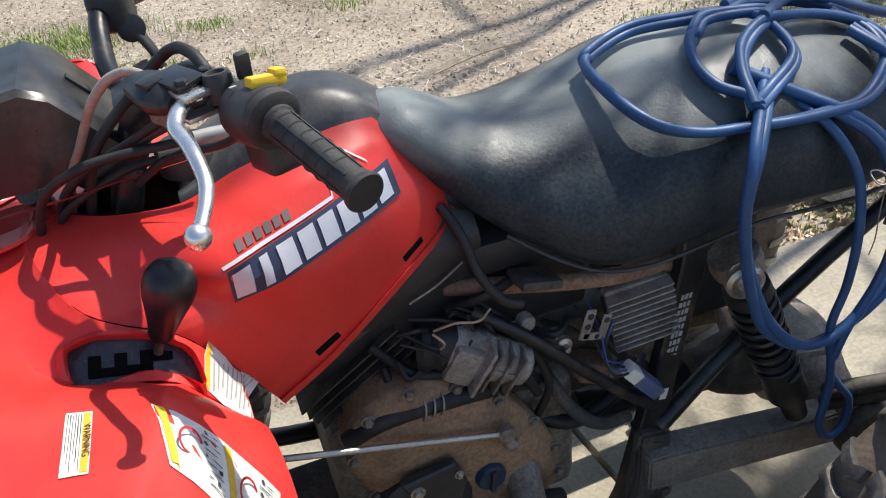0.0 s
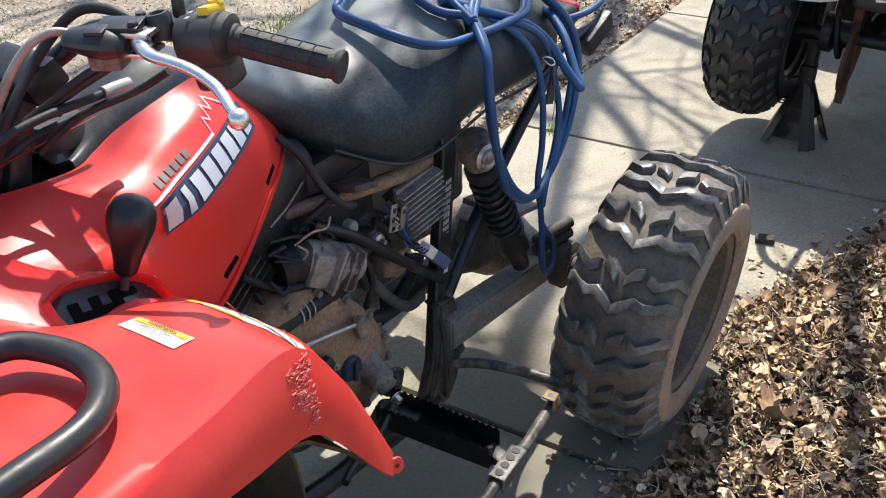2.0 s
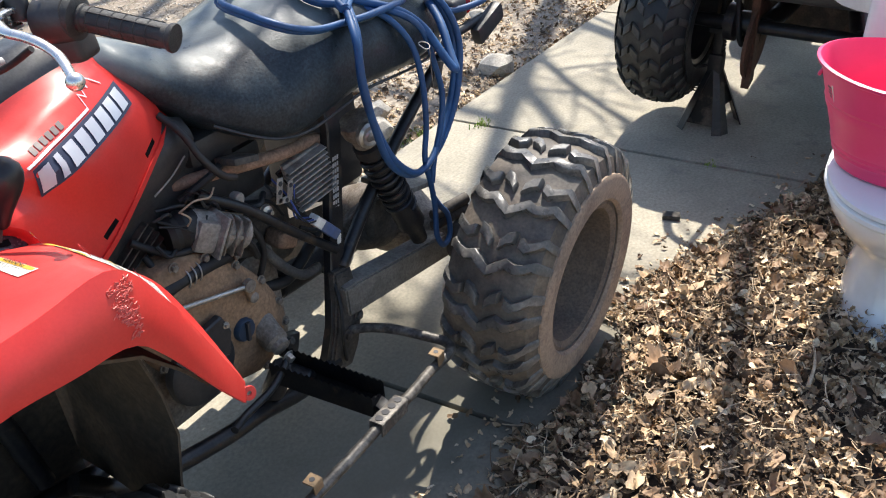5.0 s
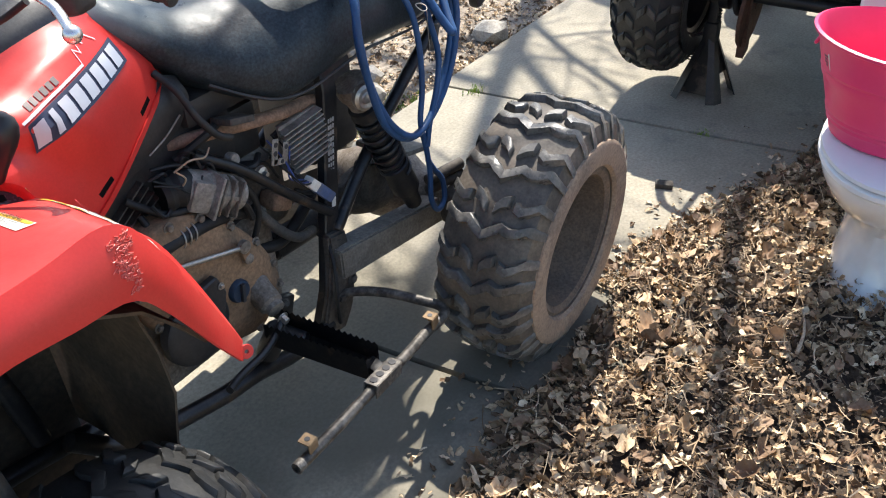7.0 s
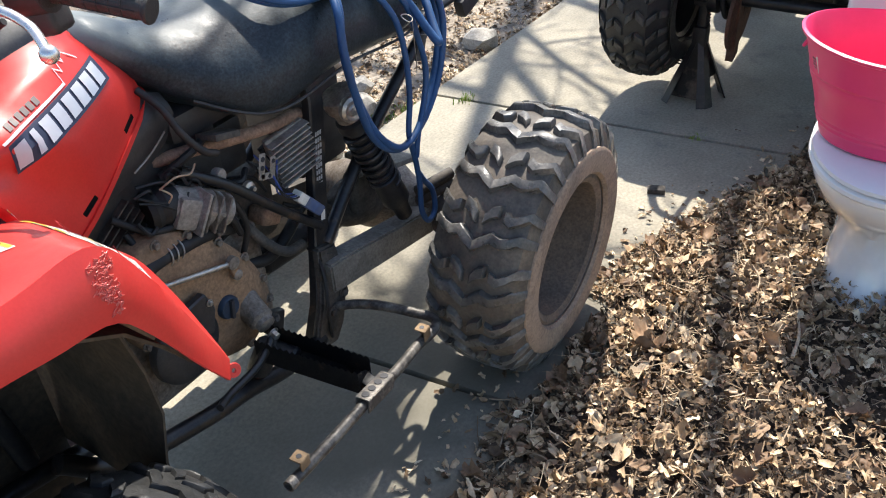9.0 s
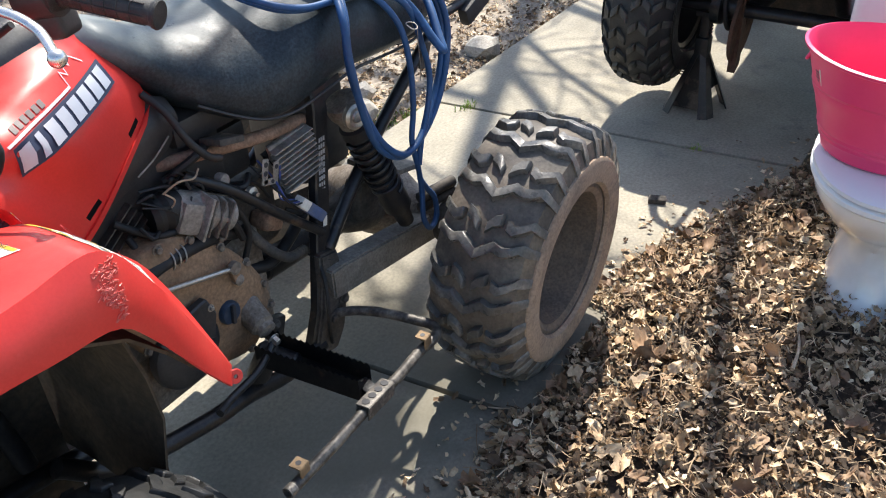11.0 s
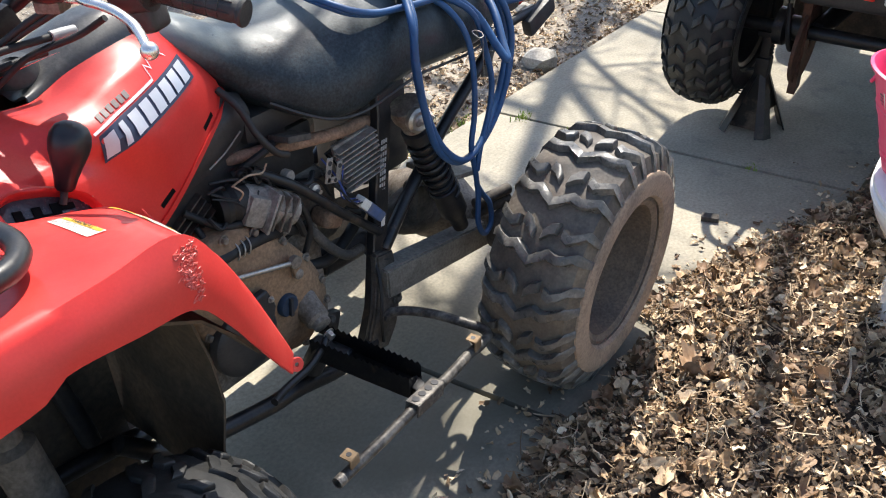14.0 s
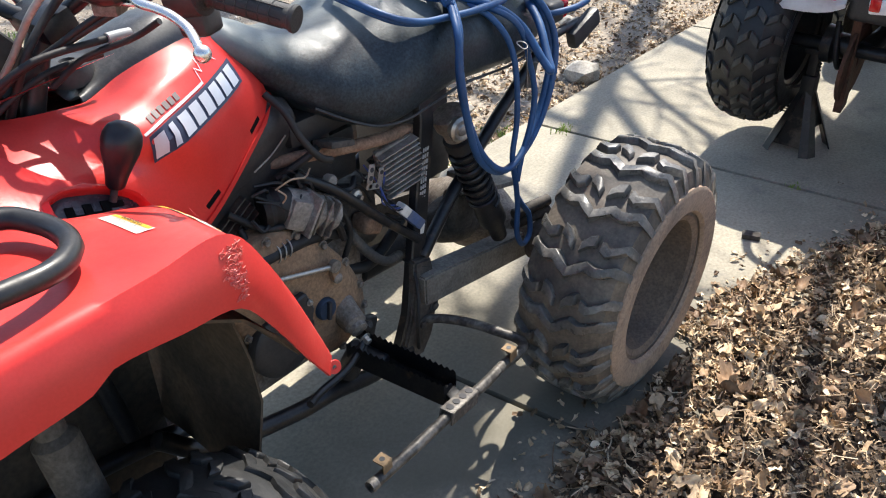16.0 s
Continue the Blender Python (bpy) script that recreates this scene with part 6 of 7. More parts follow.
def hollow(s0, h0, s1, h1, lift):
    rows = []
    for i in range(7):
        s = s0 + (s1 - s0) * i / 6
        row = []
        for j in range(6):
            p = (P0.lerp(P1, s)).lerp(P3.lerp(P2, s), h0 + (h1 - h0) * j / 5)
            spot, n, _, _ = min((t.find_nearest(p) for t in skins), key=lambda q: q[3])
            n = n if n.dot(Vector((0.3, -0.7, 0.6))) > 0 else -n
            row.append(spot + n * lift)
        rows.append(row)
    bm = nb()
    bridge(bm, rows, False, False)
    return bm


base = part("text_label", hollow(0, 0, 1, 1, 0.001), "label_white", quad, "white text label with an amber edge")
part("strip", hollow(0.01, 0.02, 0.09, 0.98, 0.0016), "label_amber", base)
for k in range(10):
    part("print_bar", hollow(0.15 + 0.08 * k, 0.08, 0.175 + 0.08 * k, 0.92 - 0.12 * (k % 3), 0.0018), "label_grey", base)
# two slots near the rear edge of the tank panel
for p in ((-0.082, -0.141, 0.768), (-0.206, -0.182, 0.706)):
    u, v = nearest(tank_rows, p)
    q = surface(tank_rows, u, v)
    t = (surface(tank_rows, min(u + 0.04, 1), v) - surface(tank_rows, max(u - 0.04, 0), v)).normalized()
    n = t.cross(surface(tank_rows, u, min(v + 0.05, 1)) - surface(tank_rows, u, max(v - 0.05, 0))).normalized()
    n = n if n.y < 0 else -n
    bm = nb()
    block(bm, (0.034, 0.009, 0.0012), Matrix.Translation(q) @ Matrix((t, n.cross(t), n)).transposed().to_4x4(), 0.0006, 1)
    part("slot", bm, "slot_black", tank)

# ---- blue hose ----
hose = thing("jump_cable", (0.35, -0.1, 0.90), "coiled blue twin-lead cable draped over the seat", "cable")


def twin(name, pts, gap=0.0085, r=0.0062, per=8, lead=None):
    """Two leads moulded side by side, as one strand of the cable."""
    line = curve_points(pts, per)
    bm = nb()
    n = len(line)
    for sgn in (-1, 1):
        path = []
        for i, p in enumerate(line):
            d = (line[min(i + 1, n - 1)] - line[max(i - 1, 0)]).normalized()
            w = i / n
            s = d.cross(Vector((math.sin(1.5 + w * 5), -0.35, math.cos(w * 4)))).normalized()
            path.append(p + s * (gap / 2 * sgn))
        tube(bm, path, r, 10, smooth=False)
    return part(name, bm, "hose", hose, angle=60)


def single(name, pts, r=0.0062):
    return part(name, tube(nb(), pts, r, 10, 8), "hose", hose, angle=60)


KNOT = (0.334, -0.202, 0.868)
twin("strand", [KNOT, (0.375, -0.175, 0.868), (0.425, -0.148, 0.882), (0.437, -0.118, 0.896), (0.430, -0.072, 0.912), (0.405, -0.045, 0.915), (0.338, -0.030, 0.916), (0.275, -0.012, 0.910), (0.212, -0.032, 0.902), (0.192, -0.052, 0.896),
                (0.188, -0.098, 0.890), (0.196, -0.152, 0.878), (0.220, -0.184, 0.864), (0.264, -0.200, 0.852), (0.320, -0.206, 0.847), (0.372, -0.212, 0.843), (0.430, -0.212, 0.840), (0.495, -0.202, 0.836), (0.553, -0.168, 0.848), (0.580, -0.138, 0.855), (0.588, -0.095, 0.868), (0.560, -0.050, 0.884)])
twin("strand", [(0.470, -0.060, 0.906), (0.425, -0.060, 0.918), (0.365, -0.052, 0.920), (0.338, -0.068, 0.916), (0.312, -0.095, 0.908), (0.303, -0.128, 0.894), (0.313, -0.157, 0.880), (0.336, -0.182, 0.873), KNOT])
twin("strand", [KNOT, (0.348, -0.155, 0.888), (0.370, -0.122, 0.906), (0.420, -0.092, 0.914), (0.474, -0.079, 0.908), (0.533, -0.074, 0.893), (0.590, -0.080, 0.870), (0.635, -0.098, 0.838), (0.665, -0.115, 0.795)])
twin("strand", [(0.400, -0.042, 0.922), (0.448, -0.010, 0.910), (0.528, 0.000, 0.893), (0.562, -0.021, 0.884), (0.602, -0.055, 0.866), (0.640, -0.100, 0.832)])
# hanging loop at the side of the seat
twin("strand", [(0.395, -0.140, 0.868), (0.350, -0.195, 0.860), (0.302, -0.250, 0.832), (0.283, -0.268, 0.765), (0.300, -0.268, 0.680), (0.335, -0.268, 0.590), (0.385, -0.268, 0.533), (0.435, -0.266, 0.513), (0.495, -0.262, 0.530), (0.560, -0.255, 0.585), (0.600, -0.250, 0.655), (0.618, -0.240, 0.730), (0.605, -0.215, 0.800), (0.58, -0.16, 0.850), (0.55, -0.10, 0.880)], 0.0105, 0.0072)
single("strand", [(0.395, -0.160, 0.850), (0.43, -0.215, 0.825), (0.455, -0.250, 0.770), (0.470, -0.258, 0.690), (0.470, -0.260, 0.600), (0.455, -0.262, 0.530), (0.470, -0.262, 0.460), (0.478, -0.262, 0.400), (0.464, -0.272, 0.345), (0.482, -0.275, 0.308), (0.515, -0.270, 0.318), (0.522, -0.262, 0.360), (0.500, -0.258, 0.395), (0.478, -0.258, 0.430)])
single("strand", [(0.405, -0.155, 0.850), (0.45, -0.215, 0.830), (0.49, -0.248, 0.790), (0.520, -0.255, 0.705), (0.535, -0.257, 0.640), (0.520, -0.260, 0.580), (0.485, -0.264, 0.520), (0.468, -0.266, 0.470)])
single("strand", [(0.345, -0.135, 0.888), (0.40, -0.170, 0.860), (0.46, -0.215, 0.830), (0.50, -0.245, 0.790), (0.505, -0.29, 0.735), (0.508, -0.312, 0.712), (0.525, -0.29, 0.735), (0.56, -0.245, 0.78), (0.60, -0.19, 0.80), (0.68, -0.13, 0.77)], 0.0085)
single("strand", [(0.66, -0.05, 0.80), (0.74, -0.11, 0.73), (0.83, -0.15, 0.722), (0.92, -0.14, 0.73), (0.95, -0.06, 0.75), (0.88, 0.02, 0.78), (0.74, 0.02, 0.82), (0.60, -0.02, 0.88), (0.50, -0.045, 0.918), (0.42, -0.09, 0.922)], 0.0075)
part("wire_wrap", tube(nb(), [(0.467, -0.264, 0.764), (0.470, -0.273, 0.759), (0.480, -0.274, 0.759), (0.485, -0.267, 0.764), (0.480, -0.258, 0.768), (0.470, -0.256, 0.768)], 0.0012, 6, 6, True), "alloy", hose, "twisted bare wire tie")
part("wire_wrap", tube(nb(), [(0.476, -0.277, 0.757), (0.474, -0.279, 0.72), (0.478, -0.278, 0.68), (0.475, -0.277, 0.655)], 0.0009, 6), "dirty_alloy", hose)

# ---- second quad bike ----
tb = thing("second_quad", (2.1, -0.6, 0.0), "dark quad bike with magenta fenders raised on a jack stand", "quad bike")
wheel(tb, (1.93, -0.225, 0.372), 0.281, 0.235, 0.14, 2.0, "chevron", 0.009, 24, round=0.030, rim_mat="black_steel", rubber="front_rubber", lug_mat="shade_rubber", side_mat="front_rubber")
wheel(tb, (1.93, -0.99, 0.368), 0.279, 0.18, 0.14, 0, "chevron", 0.009, 22, rubber="front_rubber", lug_mat="shade_rubber", side_mat="front_rubber", flip=-1)
for y in (-0.25, -0.95):
    wheel(tb, (3.05, y, 0.27), 0.27, 0.22, 0.14, 0, "chevron", 0.009, 22, rubber="front_rubber", lug_mat="shade_rubber", side_mat="front_rubber", name="front_wheel")
part("axle_tube", rod(nb(), (1.94, -0.28, 0.368), (1.94, -0.93, 0.368), 0.022, 20), "black_steel", tb, "grimy steel rear axle tube")
part("brake_disc", lathe(nb(), [(0.035, 0), (0.125, 0.0), (0.127, 0.006), (0.125, 0.012), (0.035, 0.012)], along((1.96, -0.485, 0.32), (1.965, -1.0, 0.30)), 36, True), "rust_disc", tb, "rust-brown chain guard disc")
part("hub", lathe(nb(), [(0.06, 0), (0.06, 0.03), (0.04, 0.04), (0.04, 0.08)], along((1.95, -0.40, 0.37), (1.95, -0.6, 0.37)), 26), "black_steel", tb)
bm = nb()
bridge(bm, [[(1.905, -0.505, z), (1.99, -0.495, z), (1.99, -0.47, z), (1.905, -0.48, z)] for z in (0.17, 0.20, 0.30, 0.45, 0.60)])
part("chain_guard", bm, "rust_disc", tb, "rust-brown chain guard")
tp("swing_tube", [(1.95, -0.52, 0.37), (2.25, -0.55, 0.40), (2.5, -0.58, 0.42)], 0.03, "black_steel", tb)
tp("swing_tube", [(1.95, -0.80, 0.37), (2.25, -0.72, 0.40), (2.5, -0.65, 0.42)], 0.03, "black_steel", tb)
tp("brake_hose", [(1.93, -0.43, 0.45), (1.90, -0.45, 0.36), (1.92, -0.46, 0.31), (1.97, -0.45, 0.33)], 0.009, "black_rubber", tb)
bm = nb()
block(bm, (0.9, 0.34, 0.30), Matrix.Translation((2.45, -0.61, 0.58)), 0.05, 2)
part("engine_mass", bm, "black_engine", tb)
# plain block added under the frame to shade and close the bright gap
bm = nb()
block(bm, (0.85, 0.50, 0.16), Matrix.Translation((2.62, -0.61, 0.36)), 0.04, 2)
part("belly", bm, "black_engine", tb, "plain dark block added to shade the underside")
# fenders: grey edge trim with a magenta panel
for s0, y0, y1 in ((1, -0.12, -0.49), (-1, -1.10, -0.73)):
    rows = []
    for k in range(9):
        x, z = ((1.735, 0.520), (1.730, 0.535), (1.732, 0.56), (1.742, 0.62), (1.76, 0.69), (1.80, 0.75), (1.88, 0.80), (2.05, 0.83), (2.35, 0.78))[k]
        rows.append([(x + 0.02 * abs(t - 0.5) ** 2, y0 + (y1 - y0) * t, z - 0.03 * (2 * abs(t - 0.5)) ** 4 * -1 if k < 2 else z) for t in [j / 10 for j in range(11)]])
    part("rear_fender", sheet(nb(), rows, 0.006), "grey_plastic", tb, "pale grey rear fender edge")
    rows = []
    for x, z in ((1.722, 0.572), (1.733, 0.62), (1.750, 0.69), (1.79, 0.757), (1.875, 0.808), (2.05, 0.838), (2.35, 0.79)):
        rows.append([(x, y0 + (y1 - y0) * t, z) for t in (0.24, 0.4, 0.6, 0.8, 0.93)])
    part("fender_panel", sheet(nb(), rows, 0.005), "magenta", tb, "magenta plastic fender panel with rivets")
    for t in (0.28, 0.58, 0.88):
        bolt(tb, (1.722, y0 + (y1 - y0) * t, 0.582), (-1, 0, 0.2), 0.006, 0.004, "black_steel")
# tail panel with lamp, and the carrier
bm = nb()
block(bm, (0.10, 0.34, 0.13), Matrix.Translation((1.80, -0.66, 0.575)), 0.03, 3)
tail = part("tail_panel", bm, "black_plastic", tb, "black plastic tail panel")
bm = nb()
block(bm, (0.02, 0.15, 0.042), Matrix.Translation((1.748, -0.625, 0.572)) @ Matrix.Rotation(radians(-6), 4, "X"), 0.008, 2)
part("lamp_lens", bm, "white_plastic", tail, "clear and red tail lamp lens")
for y in (-0.568, -0.690):
    bm = nb()
    block(bm, (0.018, 0.030, 0.036), Matrix.Translation((1.741, y, 0.572)), 0.006, 2)
    part("red_lens", bm, "lens", tail, "red lens")
bm = nb()
block(bm, (0.5, 0.4, 0.06), Matrix.Translation((2.1, -0.61, 0.72)), 0.02)
part("seat_base", bm, "black_plastic", tb)
rk = tp("rear_rack", [(2.35, -0.25, 0.90), (1.95, -0.25, 0.90), (1.80, -0.28, 0.895), (1.745, -0.38, 0.89), (1.74, -0.61, 0.89), (1.745, -0.84, 0.89), (1.80, -0.94, 0.895), (1.95, -0.97, 0.90), (2.35, -0.97, 0.90)], 0.013, "rack_black", tb, "black tubular rear carrier rack")
for y in (-0.36, -0.52, -0.70, -0.86):
    tp("rack_tube", [(1.745, y, 0.89), (2.35, y, 0.90)], 0.009, "rack_black", rk, smooth=False)
for y in (-0.45, -0.77):
    tp("rack_tube", [(1.76, y, 0.89), (1.84, y * 0.9 - 0.06, 0.72), (1.88, y * 0.9 - 0.06, 0.64)], 0.010, "rack_black", rk)
rows = [[(x, y, z) for y in (-1.05, -0.8, -0.61, -0.42, -0.17)] for x, z in ((2.35, 0.85), (2.6, 0.90), (2.8, 0.92), (3.05, 0.86), (3.3, 0.72))]
part("front_body", sheet(nb(), rows, 0.01), "magenta", tb)

# ---- jack stand ----
jack = thing("jack_stand", (1.945, -0.38, 0.0), "black steel jack stand with a ratchet post", "jack stand")
JC = Vector((1.945, -0.38, 0))
FEET = [(-0.062, 0.082), (-0.062, -0.060), (0.066, -0.080), (0.066, 0.080)]
for i, (fx, fy) in enumerate(FEET):
    bm = nb()
    d = Vector((fx, fy, 0)).normalized()
    s = Vector((-d.y, d.x, 0))
    rings = []
    for t, w in ((0.0, 0.030), (0.5, 0.022), (1.0, 0.016)):
        c = JC + Vector((fx, fy, 0)) * (1 - t) * 1.0 + d * 0.016 * t + Vector((0, 0, 0.21 * t))
        rings.append([c - s * w, c + d * 0.010, c + s * w, c + s * (w - 0.004) - d * 0.004, c + d * 0.004, c - s * (w - 0.004) - d * 0.004])
    bridge(bm, rings)
    part("leg", bm, "jack_paint", jack)
for (ax_, ay), (bx, by) in zip(FEET, FEET[1:] + FEET[:1]):
    a, b = JC + Vector((ax_, ay, 0)), JC + Vector((bx, by, 0))
    top = JC + Vector(((ax_ + bx) * 0.16, (ay + by) * 0.16, 0.205))
    bm = nb()
    low_edge = 0.10 if ax_ < 0 and bx < 0 else 0.42
    q = [a.lerp(top, low_edge), b.lerp(top, low_edge), b.lerp(top, 0.97), a.lerp(top, 0.97)]
    vs = [bm.verts.new(p) for p in q]
    bm.faces.new(vs)
    bmesh.ops.solidify(bm, geom=list(bm.faces), thickness=0.003)
    part("side_plate", bm, "jack_worn", jack)
bm = nb()
block(bm, (0.046, 0.046, 0.09), Matrix.Translation(JC + Vector((0, 0, 0.215))), 0.006)
part("sleeve", bm, "jack_paint", jack)
bm = nb()
block(bm, (0.026, 0.030, 0.16), Matrix.Translation(JC + Vector((0, 0, 0.27))), 0.003)
post2 = part("ratchet_post", bm, "jack_paint", jack)
for k in range(8):
    bm = nb()
    block(bm, (0.020, 0.010, 0.006), Matrix.Translation(JC + Vector((0, -0.018, 0.255 + 0.011 * k))) @ Matrix.Rotation(radians(25), 4, "X"), 0.001)
    part("ratchet_tooth", bm, "jack_paint", post2)
bm = nb()
block(bm, (0.05, 0.085, 0.018), Matrix.Translation(JC + Vector((0, -0.012, 0.341))), 0.005)
part("saddle", bm, "jack_paint", jack)
tp("handle", [JC + Vector((-0.02, 0.022, 0.222)), JC + Vector((-0.025, 0.055, 0.205)), JC + Vector((-0.025, 0.070, 0.165)), JC + Vector((-0.022, 0.052, 0.145)), JC + Vector((-0.02, 0.03, 0.150))], 0.005, "jack_paint", jack)
tp("locking_pin", [JC + Vector((-0.03, 0.03, 0.138)), JC + Vector((-0.03, 0.075, 0.138)), JC + Vector((-0.03, 0.078, 0.130)), JC + Vector((-0.03, 0.05, 0.128))], 0.0025, "dirty_steel", jack)

# ---- toilet and tub ----
toilet = thing("toilet", (1.21, -1.095, 0.0), "white porcelain toilet standing among dead leaves", "toilet")


def oval(cx, cy, ax_, ay, z, n=48, nose=0.0):
    return [(cx + ax_ * math.cos(2 * math.pi * k / n) - nose * max(0, -math.cos(2 * math.pi * k / n)) ** 2, cy + ay * math.sin(2 * math.pi * k / n), z) for k in range(n)]


TY = -1.095
bm = nb()
bridge(bm, [oval(1.210, TY, 0.235, 0.105, -0.010), oval(1.210, TY, 0.237, 0.107, 0.020), oval(1.220, TY, 0.215, 0.107, 0.060), oval(1.230, TY, 0.195, 0.100, 0.140), oval(1.230, TY, 0.195, 0.104, 0.190), oval(1.210, TY, 0.215, 0.120, 0.240),
            oval(1.190, TY, 0.245, 0.155, 0.270), oval(1.175, TY, 0.262, 0.176, 0.315), oval(1.170, TY, 0.268, 0.183, 0.345), oval(1.170, TY, 0.266, 0.181, 0.352)])
part("bowl", bm, "porcelain", toilet, "white porcelain bowl")
bm = nb()
bridge(bm, [oval(1.165, TY, 0.270, 0.186, 0.354), oval(1.165, TY, 0.275, 0.190, 0.359), oval(1.165, TY, 0.274, 0.189, 0.368), oval(1.165, TY, 0.268, 0.184, 0.372)])
part("seat_ring", bm, "white_plastic", toilet, "white plastic seat ring")
bm = nb()
bridge(bm, [oval(1.165, TY, 0.264, 0.181, 0.374), oval(1.165, TY, 0.272, 0.188, 0.378), oval(1.165, TY, 0.271, 0.187, 0.386), oval(1.165, TY, 0.255, 0.172, 0.392), oval(1.165, TY, 0.15, 0.100, 0.396)])
part("lid", bm, "white_plastic", toilet, "closed white plastic lid")
bm = nb()
block(bm, (0.19, 0.44, 0.34), Matrix.Translation((1.53, TY, 0.54)), 0.03, 3)
part("cistern", bm, "porcelain", toilet)
bm = nb()
block(bm, (0.21, 0.46, 0.03), Matrix.Translation((1.53, TY, 0.727)), 0.012, 2)
part("cistern_lid", bm, "porcelain", toilet)
bm = nb()
block(bm, (0.14, 0.24, 0.38), Matrix.Translation((1.43, TY, 0.19)), 0.03, 2)
part("pedestal", bm, "porcelain", toilet)

tub = thing("tub", (1.13, -1.06, 0.398), "bright pink oval plastic tub standing on the toilet lid", "tub")
bm = nb()
n = 64


def tub_ring(ax_, ay, z, dip=0.0):
    pts = []
    for k in range(n):
        a = 2 * math.pi * k / n
        pts.append((1.124 + 0.94 * ax_ * math.cos(a), -1.06 + ay * math.sin(a), z + dip * (math.sin(a) ** 2 - 0.5)))
    return pts


rings = [tub_ring(0.118, 0.133, 0.397), tub_ring(0.125, 0.140, 0.401)]
for z, w in ((0.425, 0), (0.431, 0.0025), (0.437, 0), (0.444, 0.0025), (0.450, 0), (0.457, 0.0025), (0.464, 0), (0.52, 0), (0.535, 0.0025), (0.541, 0), (0.548, 0.0025), (0.554, 0)):
    t = (z - 0.401) / 0.22
    rings.append(tub_ring(0.125 + 0.045 * t + w, 0.140 + 0.068 * t + w, z, 0.008 * max(0, t - 0.5)))
rings += [tub_ring(0.170, 0.208, 0.617, 0.012), tub_ring(0.177, 0.216, 0.621, 0.012), tub_ring(0.178, 0.217, 0.627, 0.012), tub_ring(0.172, 0.210, 0.629, 0.012), tub_ring(0.168, 0.205, 0.623, 0.012), tub_ring(0.122, 0.136, 0.407), tub_ring(0.02, 0.02, 0.405)]
bridge(bm, rings)
part("body", bm, "pink", tub, "ribbed pink tub wall")
tp("handle", [(1.08, -0.868, 0.606), (1.08, -0.862, 0.594), (1.10, -0.860, 0.588), (1.15, -0.860, 0.588), (1.17, -0.862, 0.594), (1.17, -0.868, 0.606)], 0.004, "pink", tub)
# price label: plain bars on white
ang = radians(122)
c = Vector((1.13 + 0.157 * math.cos(ang), -1.06 + 0.188 * math.sin(ang), 0.570))
lm = along(c, c + Vector((math.cos(ang) / 0.157, math.sin(ang) / 0.188, -1.6)))
up = lm.to_3x3().inverted() @ Vector((0, 0, 1))
lm = lm @ Matrix.Rotation(math.atan2(-up.x, up.y), 4, "Z")
bm = nb()
block(bm, (0.026, 0.044, 0.0008), lm @ Matrix.Translation((0, 0, 0.003)), 0)
tag = part("price_label", bm, "label_white", tub, "white price label")
for k in range(4):
    bm = nb()
    block(bm, (0.016 - 0.004 * (k % 2), 0.004, 0.0004), lm @ Matrix.Translation((-0.001, 0.014 - 0.007 * k, 0.0038)), 0)
    part("print_bar", bm, "label_ink", tag)
pail = thing("white_pail", (1.95, -1.28, 0.0), "plain white plastic pail standing beyond the toilet", "pail")
part("body", lathe(nb(), [(0.13, 0), (0.135, 0.01), (0.15, 0.36), (0.157, 0.365), (0.157, 0.38), (0.145, 0.38), (0.128, 0.02), (0.0005, 0.02)], Matrix.Translation((1.95, -1.28, -0.03)), 40), "white_plastic", pail)

# ---- small things on the slab ----
bm = nb()
block(bm, (0.03, 0.05, 0.016), Matrix.Translation((1.30, -0.50, 0.008)) @ Matrix.Rotation(radians(20), 4, "Z"), 0.003)
bracket2 = part("metal_offcut", bm, "dirty_steel", None)
tagged(bracket2, "small dirty metal offcut lying on the concrete", "metal scrap")


def stone(x, y, z, s, seed, flat=0.6):
    bm = nb()
    bmesh.ops.create_icosphere(bm, subdivisions=2, radius=s)
    for v in bm.verts:
        q = v.co.normalized()
        v.co *= 1 + 0.35 * noise.noise(q * 1.6 + Vector((seed * 3.1, 0, 0))) + 0.10 * noise.noise(q * 5 + Vector((seed, 2, 0)))
        v.co.z *= flat
    move(bm, Matrix.Translation((x, y, z)) @ Matrix.Rotation(seed * 1.3, 4, "Z"))
    ob = part("rock", bm, "rock", None, angle=25)
    return tagged(ob, "pale grey broken concrete chunk lying in the leaf litter", "rock", "rocks along the walk")


for i, (x, y, s) in enumerate(((2.05, 0.545, 0.075), (1.33, 0.62, 0.07), (1.18, 0.78, 0.10), (1.47, 0.72, 0.05), (1.05, 0.60, 0.05), (2.55, 0.95, 0.045), (1.62, 0.98, 0.06), (2.9, 1.5, 0.05))):
    stone(x, y, 0.015, s, i + 1)

# ---- leaf litter ----


